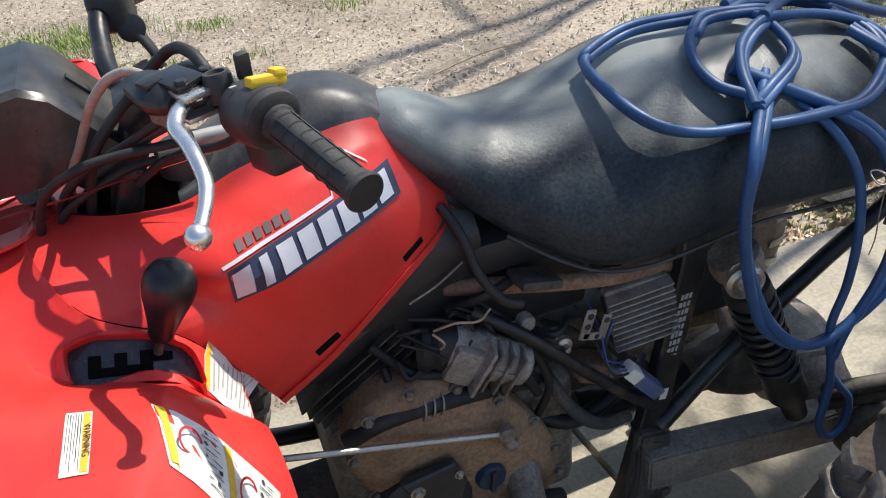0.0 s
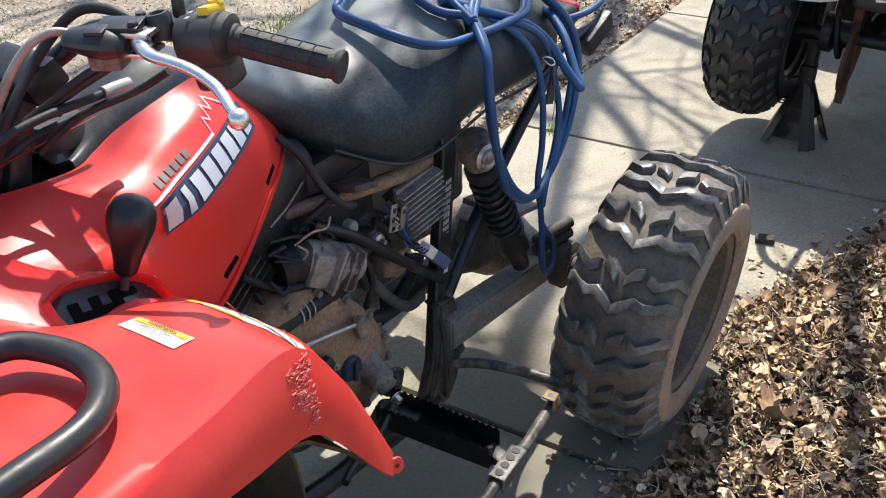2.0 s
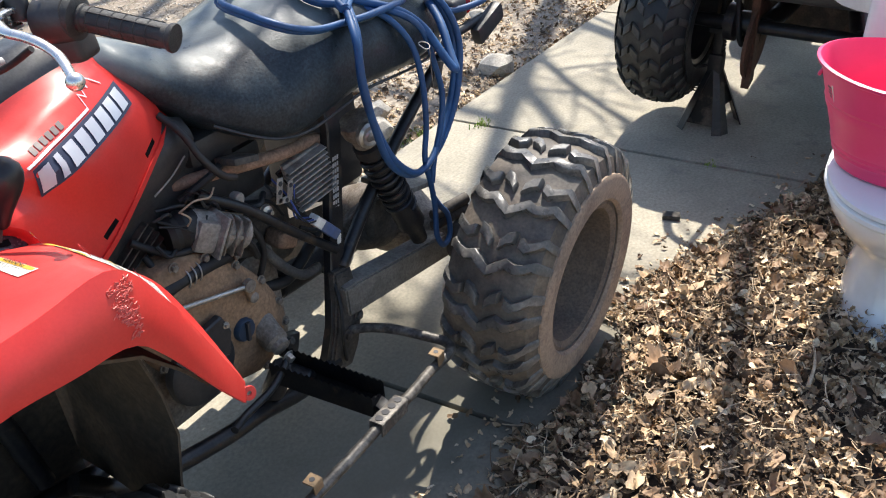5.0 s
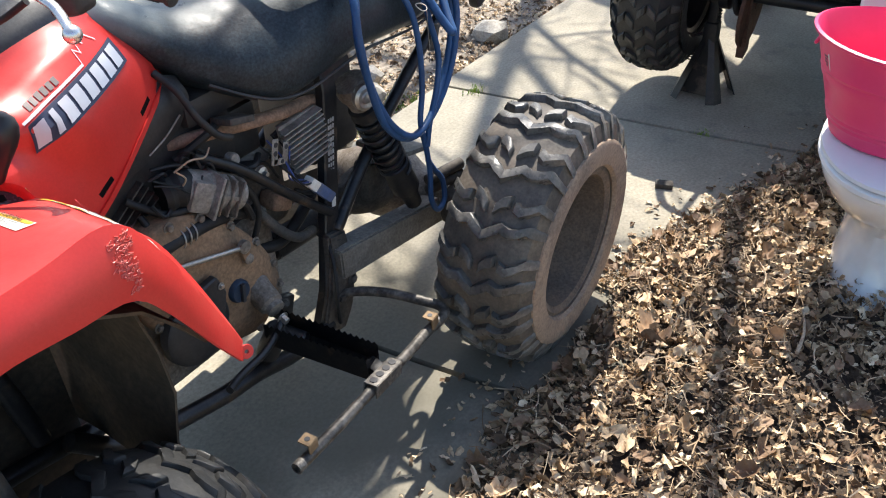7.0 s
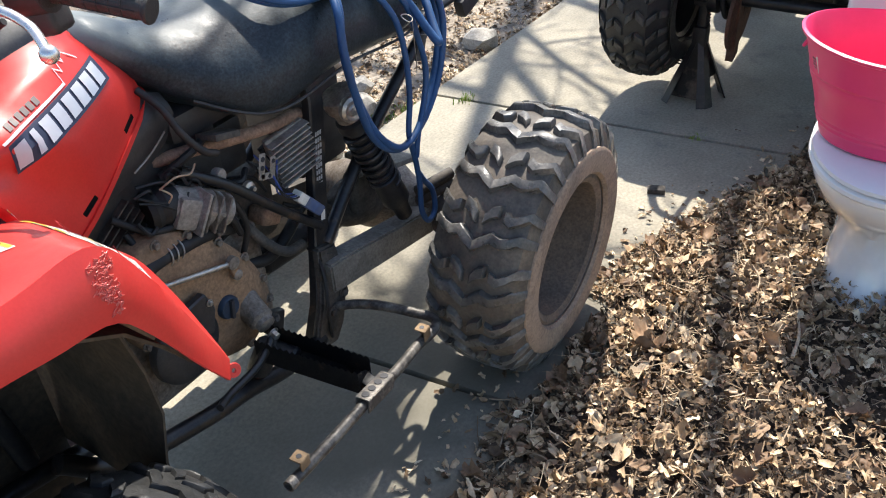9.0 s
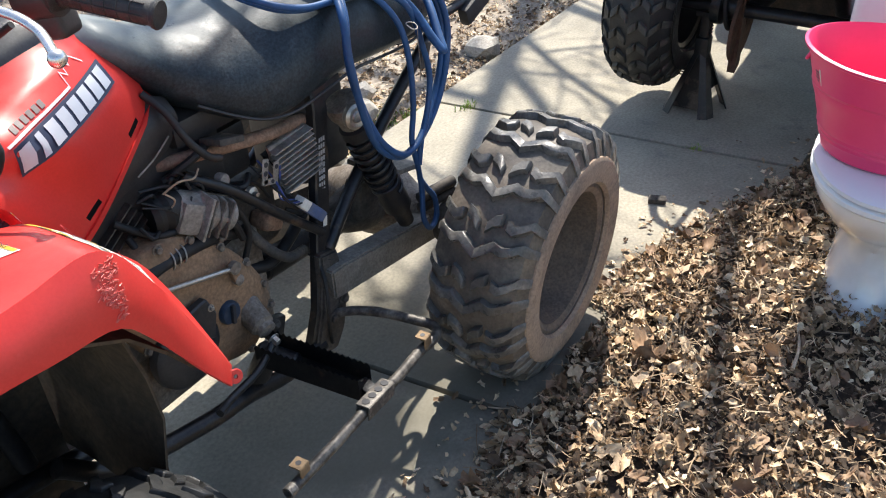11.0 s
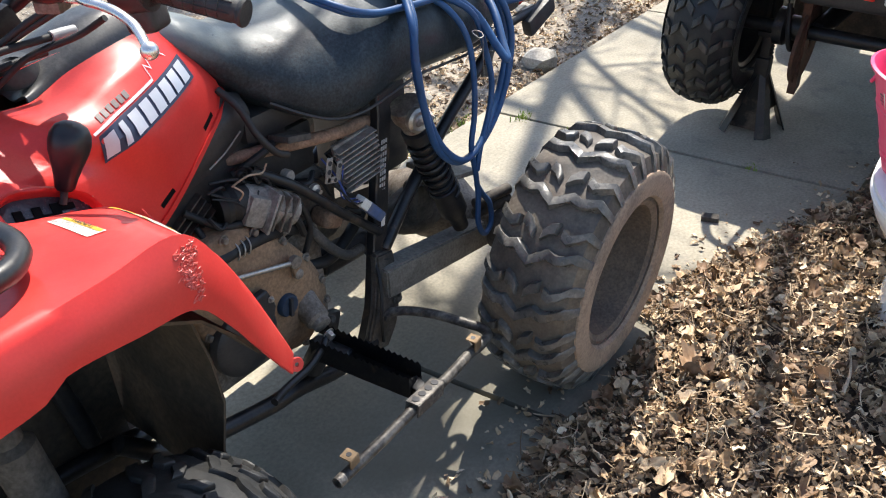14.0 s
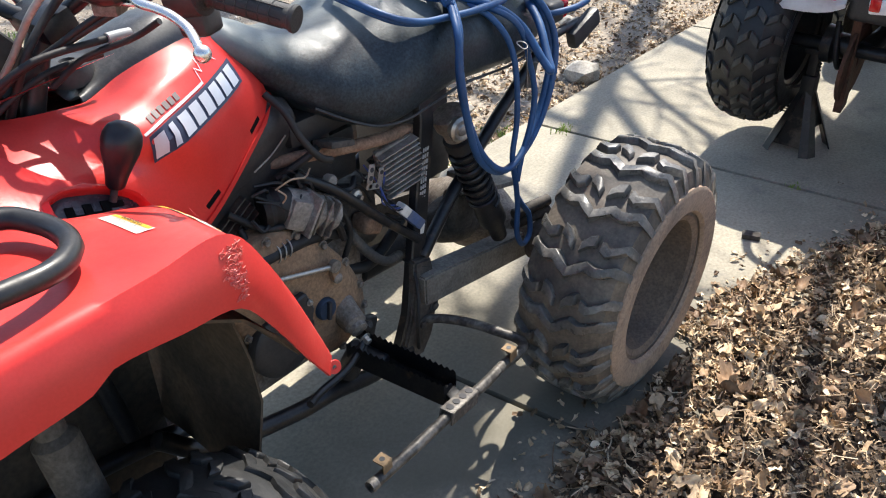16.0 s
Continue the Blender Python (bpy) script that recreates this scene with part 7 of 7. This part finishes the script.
def leaf_bm(bm_verts, bm_faces, centre, size, normal_tilt, spin, curl, lobes, rnd):
    """One dry leaf: a lobed, torn rim and a crumpled inner ring, folded along a bent midrib."""
    n = 20 if size > 0.022 else (12 if size > 0.012 else 6)
    m = Matrix.Translation(centre) @ Matrix.Rotation(spin, 4, "Z") @ Matrix.Rotation(normal_tilt[0], 4, "X") @ Matrix.Rotation(normal_tilt[1], 4, "Y")
    narrow = rnd.uniform(0.24, 0.66)
    roll = rnd.uniform(-1.2, 1.2) * curl
    fold = rnd.uniform(0.05, 0.55) * rnd.choice((1, 1, 1, -1))
    seed = Vector((rnd.uniform(0, 50), rnd.uniform(0, 50), 0))
    torn = rnd.randrange(n) if rnd.random() < 0.6 else -9
    wave = rnd.choice((2, 3, 3, 4))
    points = [(0.0, 0.0, 0.0)]
    for share in (0.52, 1.0):
        for k in range(n):
            a = 2 * math.pi * (k + rnd.uniform(-0.25, 0.25)) / n
            r = 0.66 + 0.34 * abs(math.cos(a * 0.5))
            if share == 1.0:
                r *= 1 - 0.42 * lobes * (0.5 + 0.5 * math.cos(a * 2 * wave)) + rnd.uniform(-0.16, 0.12)
                if abs(k - torn) < 2:
                    r *= 0.6
            points.append((r * share * math.cos(a), r * share * math.sin(a) * narrow, share))
    base = len(bm_verts)
    for x, y, share in points:
        z = curl * (y * y * 1.3 + 0.30 * x * x) + fold * abs(y) + roll * x * y + 0.42 * noise.noise(Vector((x, y, 0)) * 2.4 + seed) + rnd.uniform(-0.16, 0.16) * share
        bm_verts.append(tuple(m @ Vector((x * size, y * size, z * size))))
    for k in range(n):
        j = (k + 1) % n
        p, q, u, v = base + 1 + k, base + 1 + j, base + 1 + n + k, base + 1 + n + j
        bm_faces.append((base, p, q))
        bm_faces.append((p, u, v))
        bm_faces.append((p, v, q))


def shore(x):
    """Where the litter ends on the slab, as y at x."""
    pts = ((-1.2, -0.62), (0.0, -0.60), (0.165, -0.585), (0.30, -0.555), (0.45, -0.53), (0.65, -0.525), (0.82, -0.530), (1.03, -0.578), (1.32, -0.68), (1.53, -0.76), (1.70, -0.83), (2.2, -0.95), (4, -1.1))
    for (a, b), (c, d) in zip(pts, pts[1:]):
        if x <= c:
            return b + (d - b) * (x - a) / (c - a)
    return -1.1


def pile_height(x, y):
    d = shore(x) - y
    if d < 0:
        return 0.0
    h = 0.045 * (1 - math.exp(-d / 0.22)) + (0.016 * noise.noise((x * 4, y * 4, 5)) + 0.014 * noise.noise((x * 11, y * 11, 2))) * min(1, d / 0.15)
    return max(0.0, h)


def litter_mound():
    bm = nb()
    rows = []
    for i in range(120):
        x = -1.2 + i * 0.035
        rows.append([(x, shore(x) + 0.01 - j * 0.035, pile_height(x, shore(x) + 0.01 - j * 0.035) - 0.016) for j in range(60)])
        rows[-1] = [(p[0] + 0.05 * noise.noise((p[0] * 3, p[1] * 3, 4)), p[1] - 0.30 * (j / 59) ** 2 * noise.noise((p[0] * 2, 7, 0)), p[2]) for j, p in enumerate(rows[-1])]
    bridge(bm, rows, False, False)
    return tagged(part("leaf_mould", bm, "mould"), "dark crumbled leaf mould under dry leaves", "ground", kind="structure")


litter_mound()


def scatter(name, label, category, count, place, size, tilt, mat, seed, lobes=(0.2, 1.0), curl=(0.1, 0.9)):
    rnd = random.Random(seed)
    verts, faces = [], []
    for _ in range(count):
        p = place(rnd)
        if p is None:
            continue
        leaf_bm(verts, faces, p, rnd.uniform(*size), (rnd.gauss(0, tilt), rnd.gauss(0, tilt)), rnd.uniform(0, 6.283), rnd.uniform(*curl) * rnd.choice((1, 1, -1)), rnd.uniform(*lobes), rnd)
    data = bpy.data.meshes.new(name)
    data.from_pydata(verts, [], faces)
    data.polygons.foreach_set("use_smooth", [True] * len(data.polygons))
    data.materials.append(M[mat])
    ob = new(name, data)
    return tagged(ob, label, category, kind="stuff")


def on_pile(rnd):
    x = rnd.uniform(-0.3, 2.3)
    d = rnd.random() ** 1.25 * 1.35
    y = shore(x) + rnd.gauss(0, 0.018) - d
    if (x - 0.57) ** 2 < 0.04 and y > -0.585:
        return None
    return Vector((x, y, pile_height(x, y) + rnd.uniform(-0.006, 0.020) * min(1.0, d / 0.06 + 0.15)))


def on_pile_top(rnd):
    p = on_pile(rnd)
    if p is not None:
        p.z = pile_height(p.x, p.y) + rnd.uniform(0.008, 0.026)
    return p


scatter("leaf_litter", "crisp brown oak and sycamore leaves in a deep drift", "leaves", 12000, on_pile, (0.009, 0.025), 0.55, "leaf", 11, (0.0, 0.45), (0.2, 1.7))
scatter("leaf_litter_large", "large curled dry leaves lying on the drift", "leaves", 560, on_pile_top, (0.020, 0.042), 0.34, "leaf_brown", 12, (0.0, 0.5), (0.4, 1.7))
scatter("leaf_crumbs", "broken leaf crumbs in the drift and at the edge of the concrete", "leaves", 17000, on_pile, (0.003, 0.013), 0.6, "crumb", 13)


def shreds():
    """Stalks and split strips between the leaves."""
    rnd = random.Random(77)
    verts, faces = [], []
    for _ in range(6500):
        p = on_pile(rnd)
        if p is None:
            continue
        p.z += rnd.uniform(0.004, 0.016)
        a, length, w = rnd.uniform(0, 6.283), rnd.uniform(0.012, 0.055), rnd.uniform(0.0005, 0.0015)
        d, bend = Vector((math.cos(a), math.sin(a), rnd.gauss(0, 0.35))), rnd.gauss(0, 0.25)
        side = Vector((-d.y, d.x, rnd.gauss(0, 0.4))).normalized() * w
        b = len(verts)
        for k in range(4):
            t = k / 3 - 0.5
            c = p + d * (length * t) + Vector((-d.y, d.x, 0.3)) * (bend * length * (0.25 - t * t))
            verts += [tuple(c - side), tuple(c + side)]
        faces += [(b + 2 * k, b + 2 * k + 1, b + 2 * k + 3, b + 2 * k + 2) for k in range(3)]
    data = bpy.data.meshes.new("leaf_stalks")
    data.from_pydata(verts, [], faces)
    data.materials.append(M["crumb"])
    return tagged(new("leaf_stalks", data), "thin dry leaf stalks and shreds in the drift", "leaves", kind="stuff")


shreds()


def thin_litter(rnd):
    x, d = rnd.uniform(-1.3, 3.4), rnd.random() ** 0.8 * 2.6
    y = shore(x) - 0.05 - d
    if 0.0 < x < 2.0 and d < 1.1:
        return None
    return Vector((x, y, pile_height(x, y) + rnd.uniform(-0.004, 0.012)))


scatter("thin_litter", "dry brown leaves thinning out over bare soil", "leaves", 9500, thin_litter, (0.014, 0.040), 0.5, "leaf", 19)


def on_slab_edge(rnd):
    x = rnd.uniform(0.0, 2.0)
    y = shore(x) + abs(rnd.gauss(0, 0.07))
    return Vector((x, y, 0.004 + rnd.random() * 0.004))


scatter("stray_leaves", "stray leaf bits on the concrete", "leaves", 260, on_slab_edge, (0.005, 0.018), 0.2, "leaf", 14)


def far_yard(rnd):
    x = rnd.uniform(-1.6, 3.4)
    y = 0.47 + rnd.random() ** 0.9 * 3.6
    return Vector((x, y, yard_z(x, y) + rnd.uniform(0.0, 0.008)))


def near_verge(rnd):
    x = rnd.uniform(0.6, 4.2)
    y = 0.48 + rnd.random() ** 1.3 * 0.95
    return Vector((x, y, yard_z(x, y) + rnd.uniform(0.0, 0.012)))


def yard_z(x, y):
    z = -0.02 + 0.03 * noise.noise((x * 1.3, y * 1.3, 0)) + 0.012 * noise.noise((x * 5, y * 5, 3))
    return min(z, -0.012) if y < SLAB_Y1 + 0.12 else z


scatter("yard_litter", "shredded leaf litter and chips on the yard", "leaves", 36000, far_yard, (0.004, 0.0118), 0.35, "chip", 15)
scatter("verge_litter", "brown leaf mulch along the walk", "leaves", 5200, near_verge, (0.008, 0.024), 0.45, "leaf", 16)


def pebbles():
    rnd = random.Random(21)
    verts, faces = [], []
    for _ in range(5200):
        x, y = rnd.uniform(-1.6, 3.2), 0.9 + rnd.random() ** 1.1 * 3.4
        s = rnd.uniform(0.004, 0.012)
        c = Vector((x, y, yard_z(x, y)))
        b = len(verts)
        for q in ((1, 0, 0), (0, 1, 0), (-1, 0, 0), (0, -1, 0), (0, 0, 0.8), (0, 0, -0.6)):
            verts.append(tuple(c + Vector((q[0] * rnd.uniform(0.6, 1.3), q[1] * rnd.uniform(0.6, 1.3), q[2])) * s))
        for i in range(4):
            faces += [(b + i, b + (i + 1) % 4, b + 4), (b + (i + 1) % 4, b + i, b + 5)]
    data = bpy.data.meshes.new("gravel")
    data.from_pydata(verts, [], faces)
    data.materials.append(M["pebble"])
    return tagged(new("gravel", data), "pale crushed gravel pressed into the yard", "gravel", kind="stuff")


pebbles()


def straw():
    """Pale dry grass blades and stalks trodden into the yard."""
    rnd = random.Random(58)
    verts, faces = [], []
    for _ in range(9000):
        x, y = rnd.uniform(-1.8, 3.4), 0.50 + rnd.random() ** 0.8 * 3.8
        if noise.noise((x * 2.2, y * 2.2, 9)) < rnd.uniform(-0.35, 0.25):
            continue
        a, length, w = rnd.uniform(0, 6.283), rnd.uniform(0.02, 0.09), rnd.uniform(0.0008, 0.002)
        d = Vector((math.cos(a), math.sin(a), rnd.gauss(0.05, 0.12)))
        side = Vector((-d.y, d.x, 0)) * w
        c, b = Vector((x, y, yard_z(x, y) + rnd.uniform(0.003, 0.012))), len(verts)
        for k in range(3):
            q = c + d * (length * (k / 2 - 0.5)) + Vector((-d.y, d.x, 0.6)) * (0.12 * length * (1 - (k - 1) ** 2))
            verts += [tuple(q - side), tuple(q + side)]
        faces += [(b + 2 * k, b + 2 * k + 1, b + 2 * k + 3, b + 2 * k + 2) for k in range(2)]
    data = bpy.data.meshes.new("dry_straw")
    data.from_pydata(verts, [], faces)
    data.materials.append(M["pebble"])
    return tagged(new("dry_straw", data), "pale dry grass stalks trodden into the yard", "straw", kind="stuff")


straw()


def grass(name, label, spots, seed):
    rnd = random.Random(seed)
    verts, faces = [], []
    for cx, cy, spread, count, height in spots:
        for _ in range(count):
            x, y = rnd.gauss(cx, spread), rnd.gauss(cy, spread * 0.7)
            if y < SLAB_Y1 + 0.01 and cy > SLAB_Y1:
                continue
            z = yard_z(x, y) if y > SLAB_Y1 else -0.004
            h, a, w = height * rnd.uniform(0.4, 1.2), rnd.uniform(0, 6.283), rnd.uniform(0.0012, 0.003)
            lean = rnd.uniform(0.1, 0.7) * h
            dx, dy = math.cos(a), math.sin(a)
            b = len(verts)
            verts += [(x - dy * w, y + dx * w, z - 0.004), (x + dy * w, y - dx * w, z - 0.004), (x + dx * lean * 0.4 - dy * w * 0.7, y + dy * lean * 0.4 + dx * w * 0.7, z + h * 0.6),
                      (x + dx * lean * 0.4 + dy * w * 0.7, y + dy * lean * 0.4 - dx * w * 0.7, z + h * 0.6), (x + dx * lean, y + dy * lean, z + h)]
            faces += [(b, b + 1, b + 3, b + 2), (b + 2, b + 3, b + 4)]
    data = bpy.data.meshes.new(name)
    data.from_pydata(verts, [], faces)
    data.materials.append(M["grass"])
    return tagged(new(name, data), label, "grass", kind="stuff")


grass("grass_tufts", "fresh green grass tufts in the gravel yard", [(-0.72, 3.2, 0.200, 1540, 0.039), (-1.05, 3.35, 0.150, 660, 0.033), (-0.1, 3.05, 0.075, 264, 0.028), (0.55, 2.95, 0.088, 286, 0.022), (0.95, 3.0, 0.075, 264, 0.028), (1.95, 1.85, 0.150, 924, 0.028), (2.3, 1.7, 0.125, 572, 0.028),
                                                                       (2.15, 1.55, 0.100, 440, 0.028), (0.0, 2.6, 0.062, 132, 0.022), (0.4, 3.4, 0.125, 440, 0.028), (-0.4, 2.7, 0.100, 264, 0.028), (1.55, 1.95, 0.075, 198, 0.028), (2.7, 2.1, 0.150, 484, 0.033), (1.25, 0.56, 0.088, 374, 0.017), (1.42, 0.50, 0.050, 176, 0.014), (1.1, 1.3, 0.125, 198, 0.022)], 5)
grass("joint_weeds", "tiny green weeds growing in the concrete joint", [(1.575, 0.325, 0.022, 90, 0.018), (1.675, -0.49, 0.016, 40, 0.012), (1.60, 0.1, 0.05, 24, 0.012)], 6)

# twigs and pale sticks
rnd = random.Random(31)
for a, b, r in (((0.70, -1.03, 0.075), (0.86, -1.00, 0.070), 0.0045), ((0.52, -0.90, 0.07), (0.60, -0.93, 0.065), 0.002), ((0.30, -0.62, 0.035), (0.36, -0.60, 0.03), 0.002), ((0.22, -0.60, 0.02), (0.33, -0.585, 0.018), 0.0018), ((0.95, -0.66, 0.03), (1.02, -0.60, 0.02), 0.002),
                ((2.3, 0.9, 0.01), (2.75, 0.8, 0.015), 0.004), ((1.9, 1.2, 0.01), (2.3, 1.35, 0.012), 0.003), ((0.6, 1.9, 0.02), (1.0, 2.0, 0.02), 0.004), ((0.9, -0.9, 0.07), (1.0, -0.86, 0.06), 0.002)):
    a, b = Vector(a), Vector(b)
    mid = (a + b) / 2 + Vector((rnd.uniform(-0.01, 0.01), rnd.uniform(-0.012, 0.012), 0.006))
    ob = part("twig", tube(nb(), [a, mid, b], lambda t, r=r: r * (1 - 0.5 * t), 7, 5), "twig", None, angle=70)
    tagged(ob, "dry bleached twig lying on the ground", "twig", "twigs on the ground")

# ---- bare trees that throw the branch shadows ----


def tree(x, y, height, seed, girth=0.16, limbs=7):
    rnd = random.Random(seed)
    ob = thing("bare_tree", (x, y, -0.03), "tall leafless tree at the edge of the yard", "tree", "trees round the yard")
    trunk_pts = [(x, y, -0.1), (x + rnd.uniform(-0.2, 0.2), y + rnd.uniform(-0.2, 0.2), height * 0.35), (x + rnd.uniform(-0.4, 0.4), y + rnd.uniform(-0.4, 0.4), height * 0.7), (x + rnd.uniform(-0.5, 0.5), y + rnd.uniform(-0.5, 0.5), height)]
    part("trunk", tube(nb(), trunk_pts, lambda t: girth * (1 - 0.85 * t), 12, 8), "bark", ob, angle=70)
    line = curve_points(trunk_pts, 10)
    bm = nb()

    def grow(p, d, length, r, depth):
        pts = [p]
        for k in range(3):
            d = (d + Vector((rnd.gauss(0, 0.22), rnd.gauss(0, 0.22), rnd.gauss(0.05, 0.16)))).normalized()
            pts.append(pts[-1] + d * length / 3)
        tube(bm, pts, lambda t: r * (1 - 0.6 * t), 6 if depth < 2 else 4, 2)
        if depth < 2:
            for k in range(3):
                q = pts[rnd.choice((1, 2, 2, 3))]
                grow(q, (d + Vector((rnd.gauss(0, 0.6), rnd.gauss(0, 0.6), rnd.gauss(0.1, 0.4)))).normalized(), length * rnd.uniform(0.45, 0.7), r * 0.5, depth + 1)
    for k in range(limbs):
        i = int(len(line) * (0.36 + 0.61 * k / limbs))
        a = rnd.uniform(0, 6.283)
        grow(line[i], Vector((math.cos(a), math.sin(a), 0.45)).normalized(), height * rnd.uniform(0.22, 0.36), girth * 0.45 * (1 - 0.6 * k / limbs), 0)
    part("branches", bm, "bark", ob, angle=70)
    return ob


def yard_tree(x, y, height, girth, limbs, seed):
    """A slim bare tree with its limbs given: each a line of points and a radius; twigs fork off along them."""
    rnd = random.Random(seed)
    ob = thing("bare_tree", (x, y, -0.03), "slim leafless tree beside the concrete walk", "tree", "trees round the yard")
    line = [(x, y, -0.1), (x + 0.03, y - 0.02, height * 0.3), (x - 0.04, y + 0.03, height * 0.6), (x + 0.02, y + 0.05, height)]
    part("trunk", tube(nb(), line, lambda t: girth * (1 - 0.7 * t), 12, 8), "bark", ob, angle=70)
    for pts, r in limbs:
        limb = part("limb", tube(nb(), pts, lambda t, r=r: r * (1 - 0.65 * t), 7, 5), "bark", ob, angle=70)
        path = curve_points(pts, 5)
        bm = nb()
        for i in range(3, len(path), 2):
            d = (path[i] - path[i - 1]).normalized()
            q, way = path[i], (d * 0.8 + Vector((rnd.gauss(0, 0.5), rnd.gauss(0, 0.5), rnd.gauss(0.15, 0.35)))).normalized()
            twig = [q]
            for k in range(4):
                way = (way + Vector((rnd.gauss(0, 0.2), rnd.gauss(0, 0.2), rnd.gauss(0, 0.15)))).normalized()
                twig.append(twig[-1] + way * rnd.uniform(0.10, 0.24))
            w = r * rnd.uniform(0.22, 0.42)
            tube(bm, twig, lambda t, w=w: w * (1 - 0.6 * t), 5, 2)
            for k in (1, 2, 3):
                e = (way + Vector((rnd.gauss(0, 0.7), rnd.gauss(0, 0.7), rnd.gauss(0, 0.4)))).normalized()
                tube(bm, [twig[k], twig[k] + e * 0.16, twig[k] + e * 0.30 + Vector((0, 0, rnd.gauss(0, 0.04)))], w * 0.5, 4, 2)
        part("twigs", bm, "bark", limb, angle=70)
    return ob


def over(px, py, h):
    """The place at height h whose shadow falls on the ground at (px, py)."""
    return (px + SUN.x / SUN.z * h, py + SUN.y / SUN.z * h, h)


yard_tree(5.06, 1.66, 9.0, 0.085, [
    ([(5.06, 1.66, 3.0), over(2.45, 0.62, 3.3), over(2.08, 0.25, 3.3), over(1.84, -0.10, 3.25), over(1.55, -0.42, 3.2)], 0.030),
    ([(5.06, 1.66, 3.6), over(2.2, -0.40, 3.4), over(1.06, -0.78, 3.1), over(0.52, -0.93, 3.1), over(-0.05, -1.10, 3.2)], 0.042),
    ([(5.05, 1.67, 4.2), over(1.9, 0.62, 3.9), over(1.0, 0.42, 3.7), over(0.2, 0.10, 3.6), over(-0.4, -0.25, 3.6)], 0.034),
    ([(5.05, 1.67, 4.9), over(1.5, -0.05, 4.3), over(0.75, -0.10, 4.2), over(0.05, -0.28, 4.1), over(-0.6, -0.40, 4.0)], 0.036),
    ([(5.05, 1.67, 5.4), over(1.6, 1.10, 4.9), over(0.6, 1.30, 4.7), over(-0.4, 1.2, 4.6)], 0.036),
    ([(5.05, 1.67, 3.3), over(3.1, 1.0, 3.6), over(2.75, 0.40, 3.6), over(2.6, 0.05, 3.5)], 0.026),
], 5)
tree(7.5, 3.4, 9.0, 9, 0.10)
tree(5.6, 4.4, 8.5, 4, 0.10)
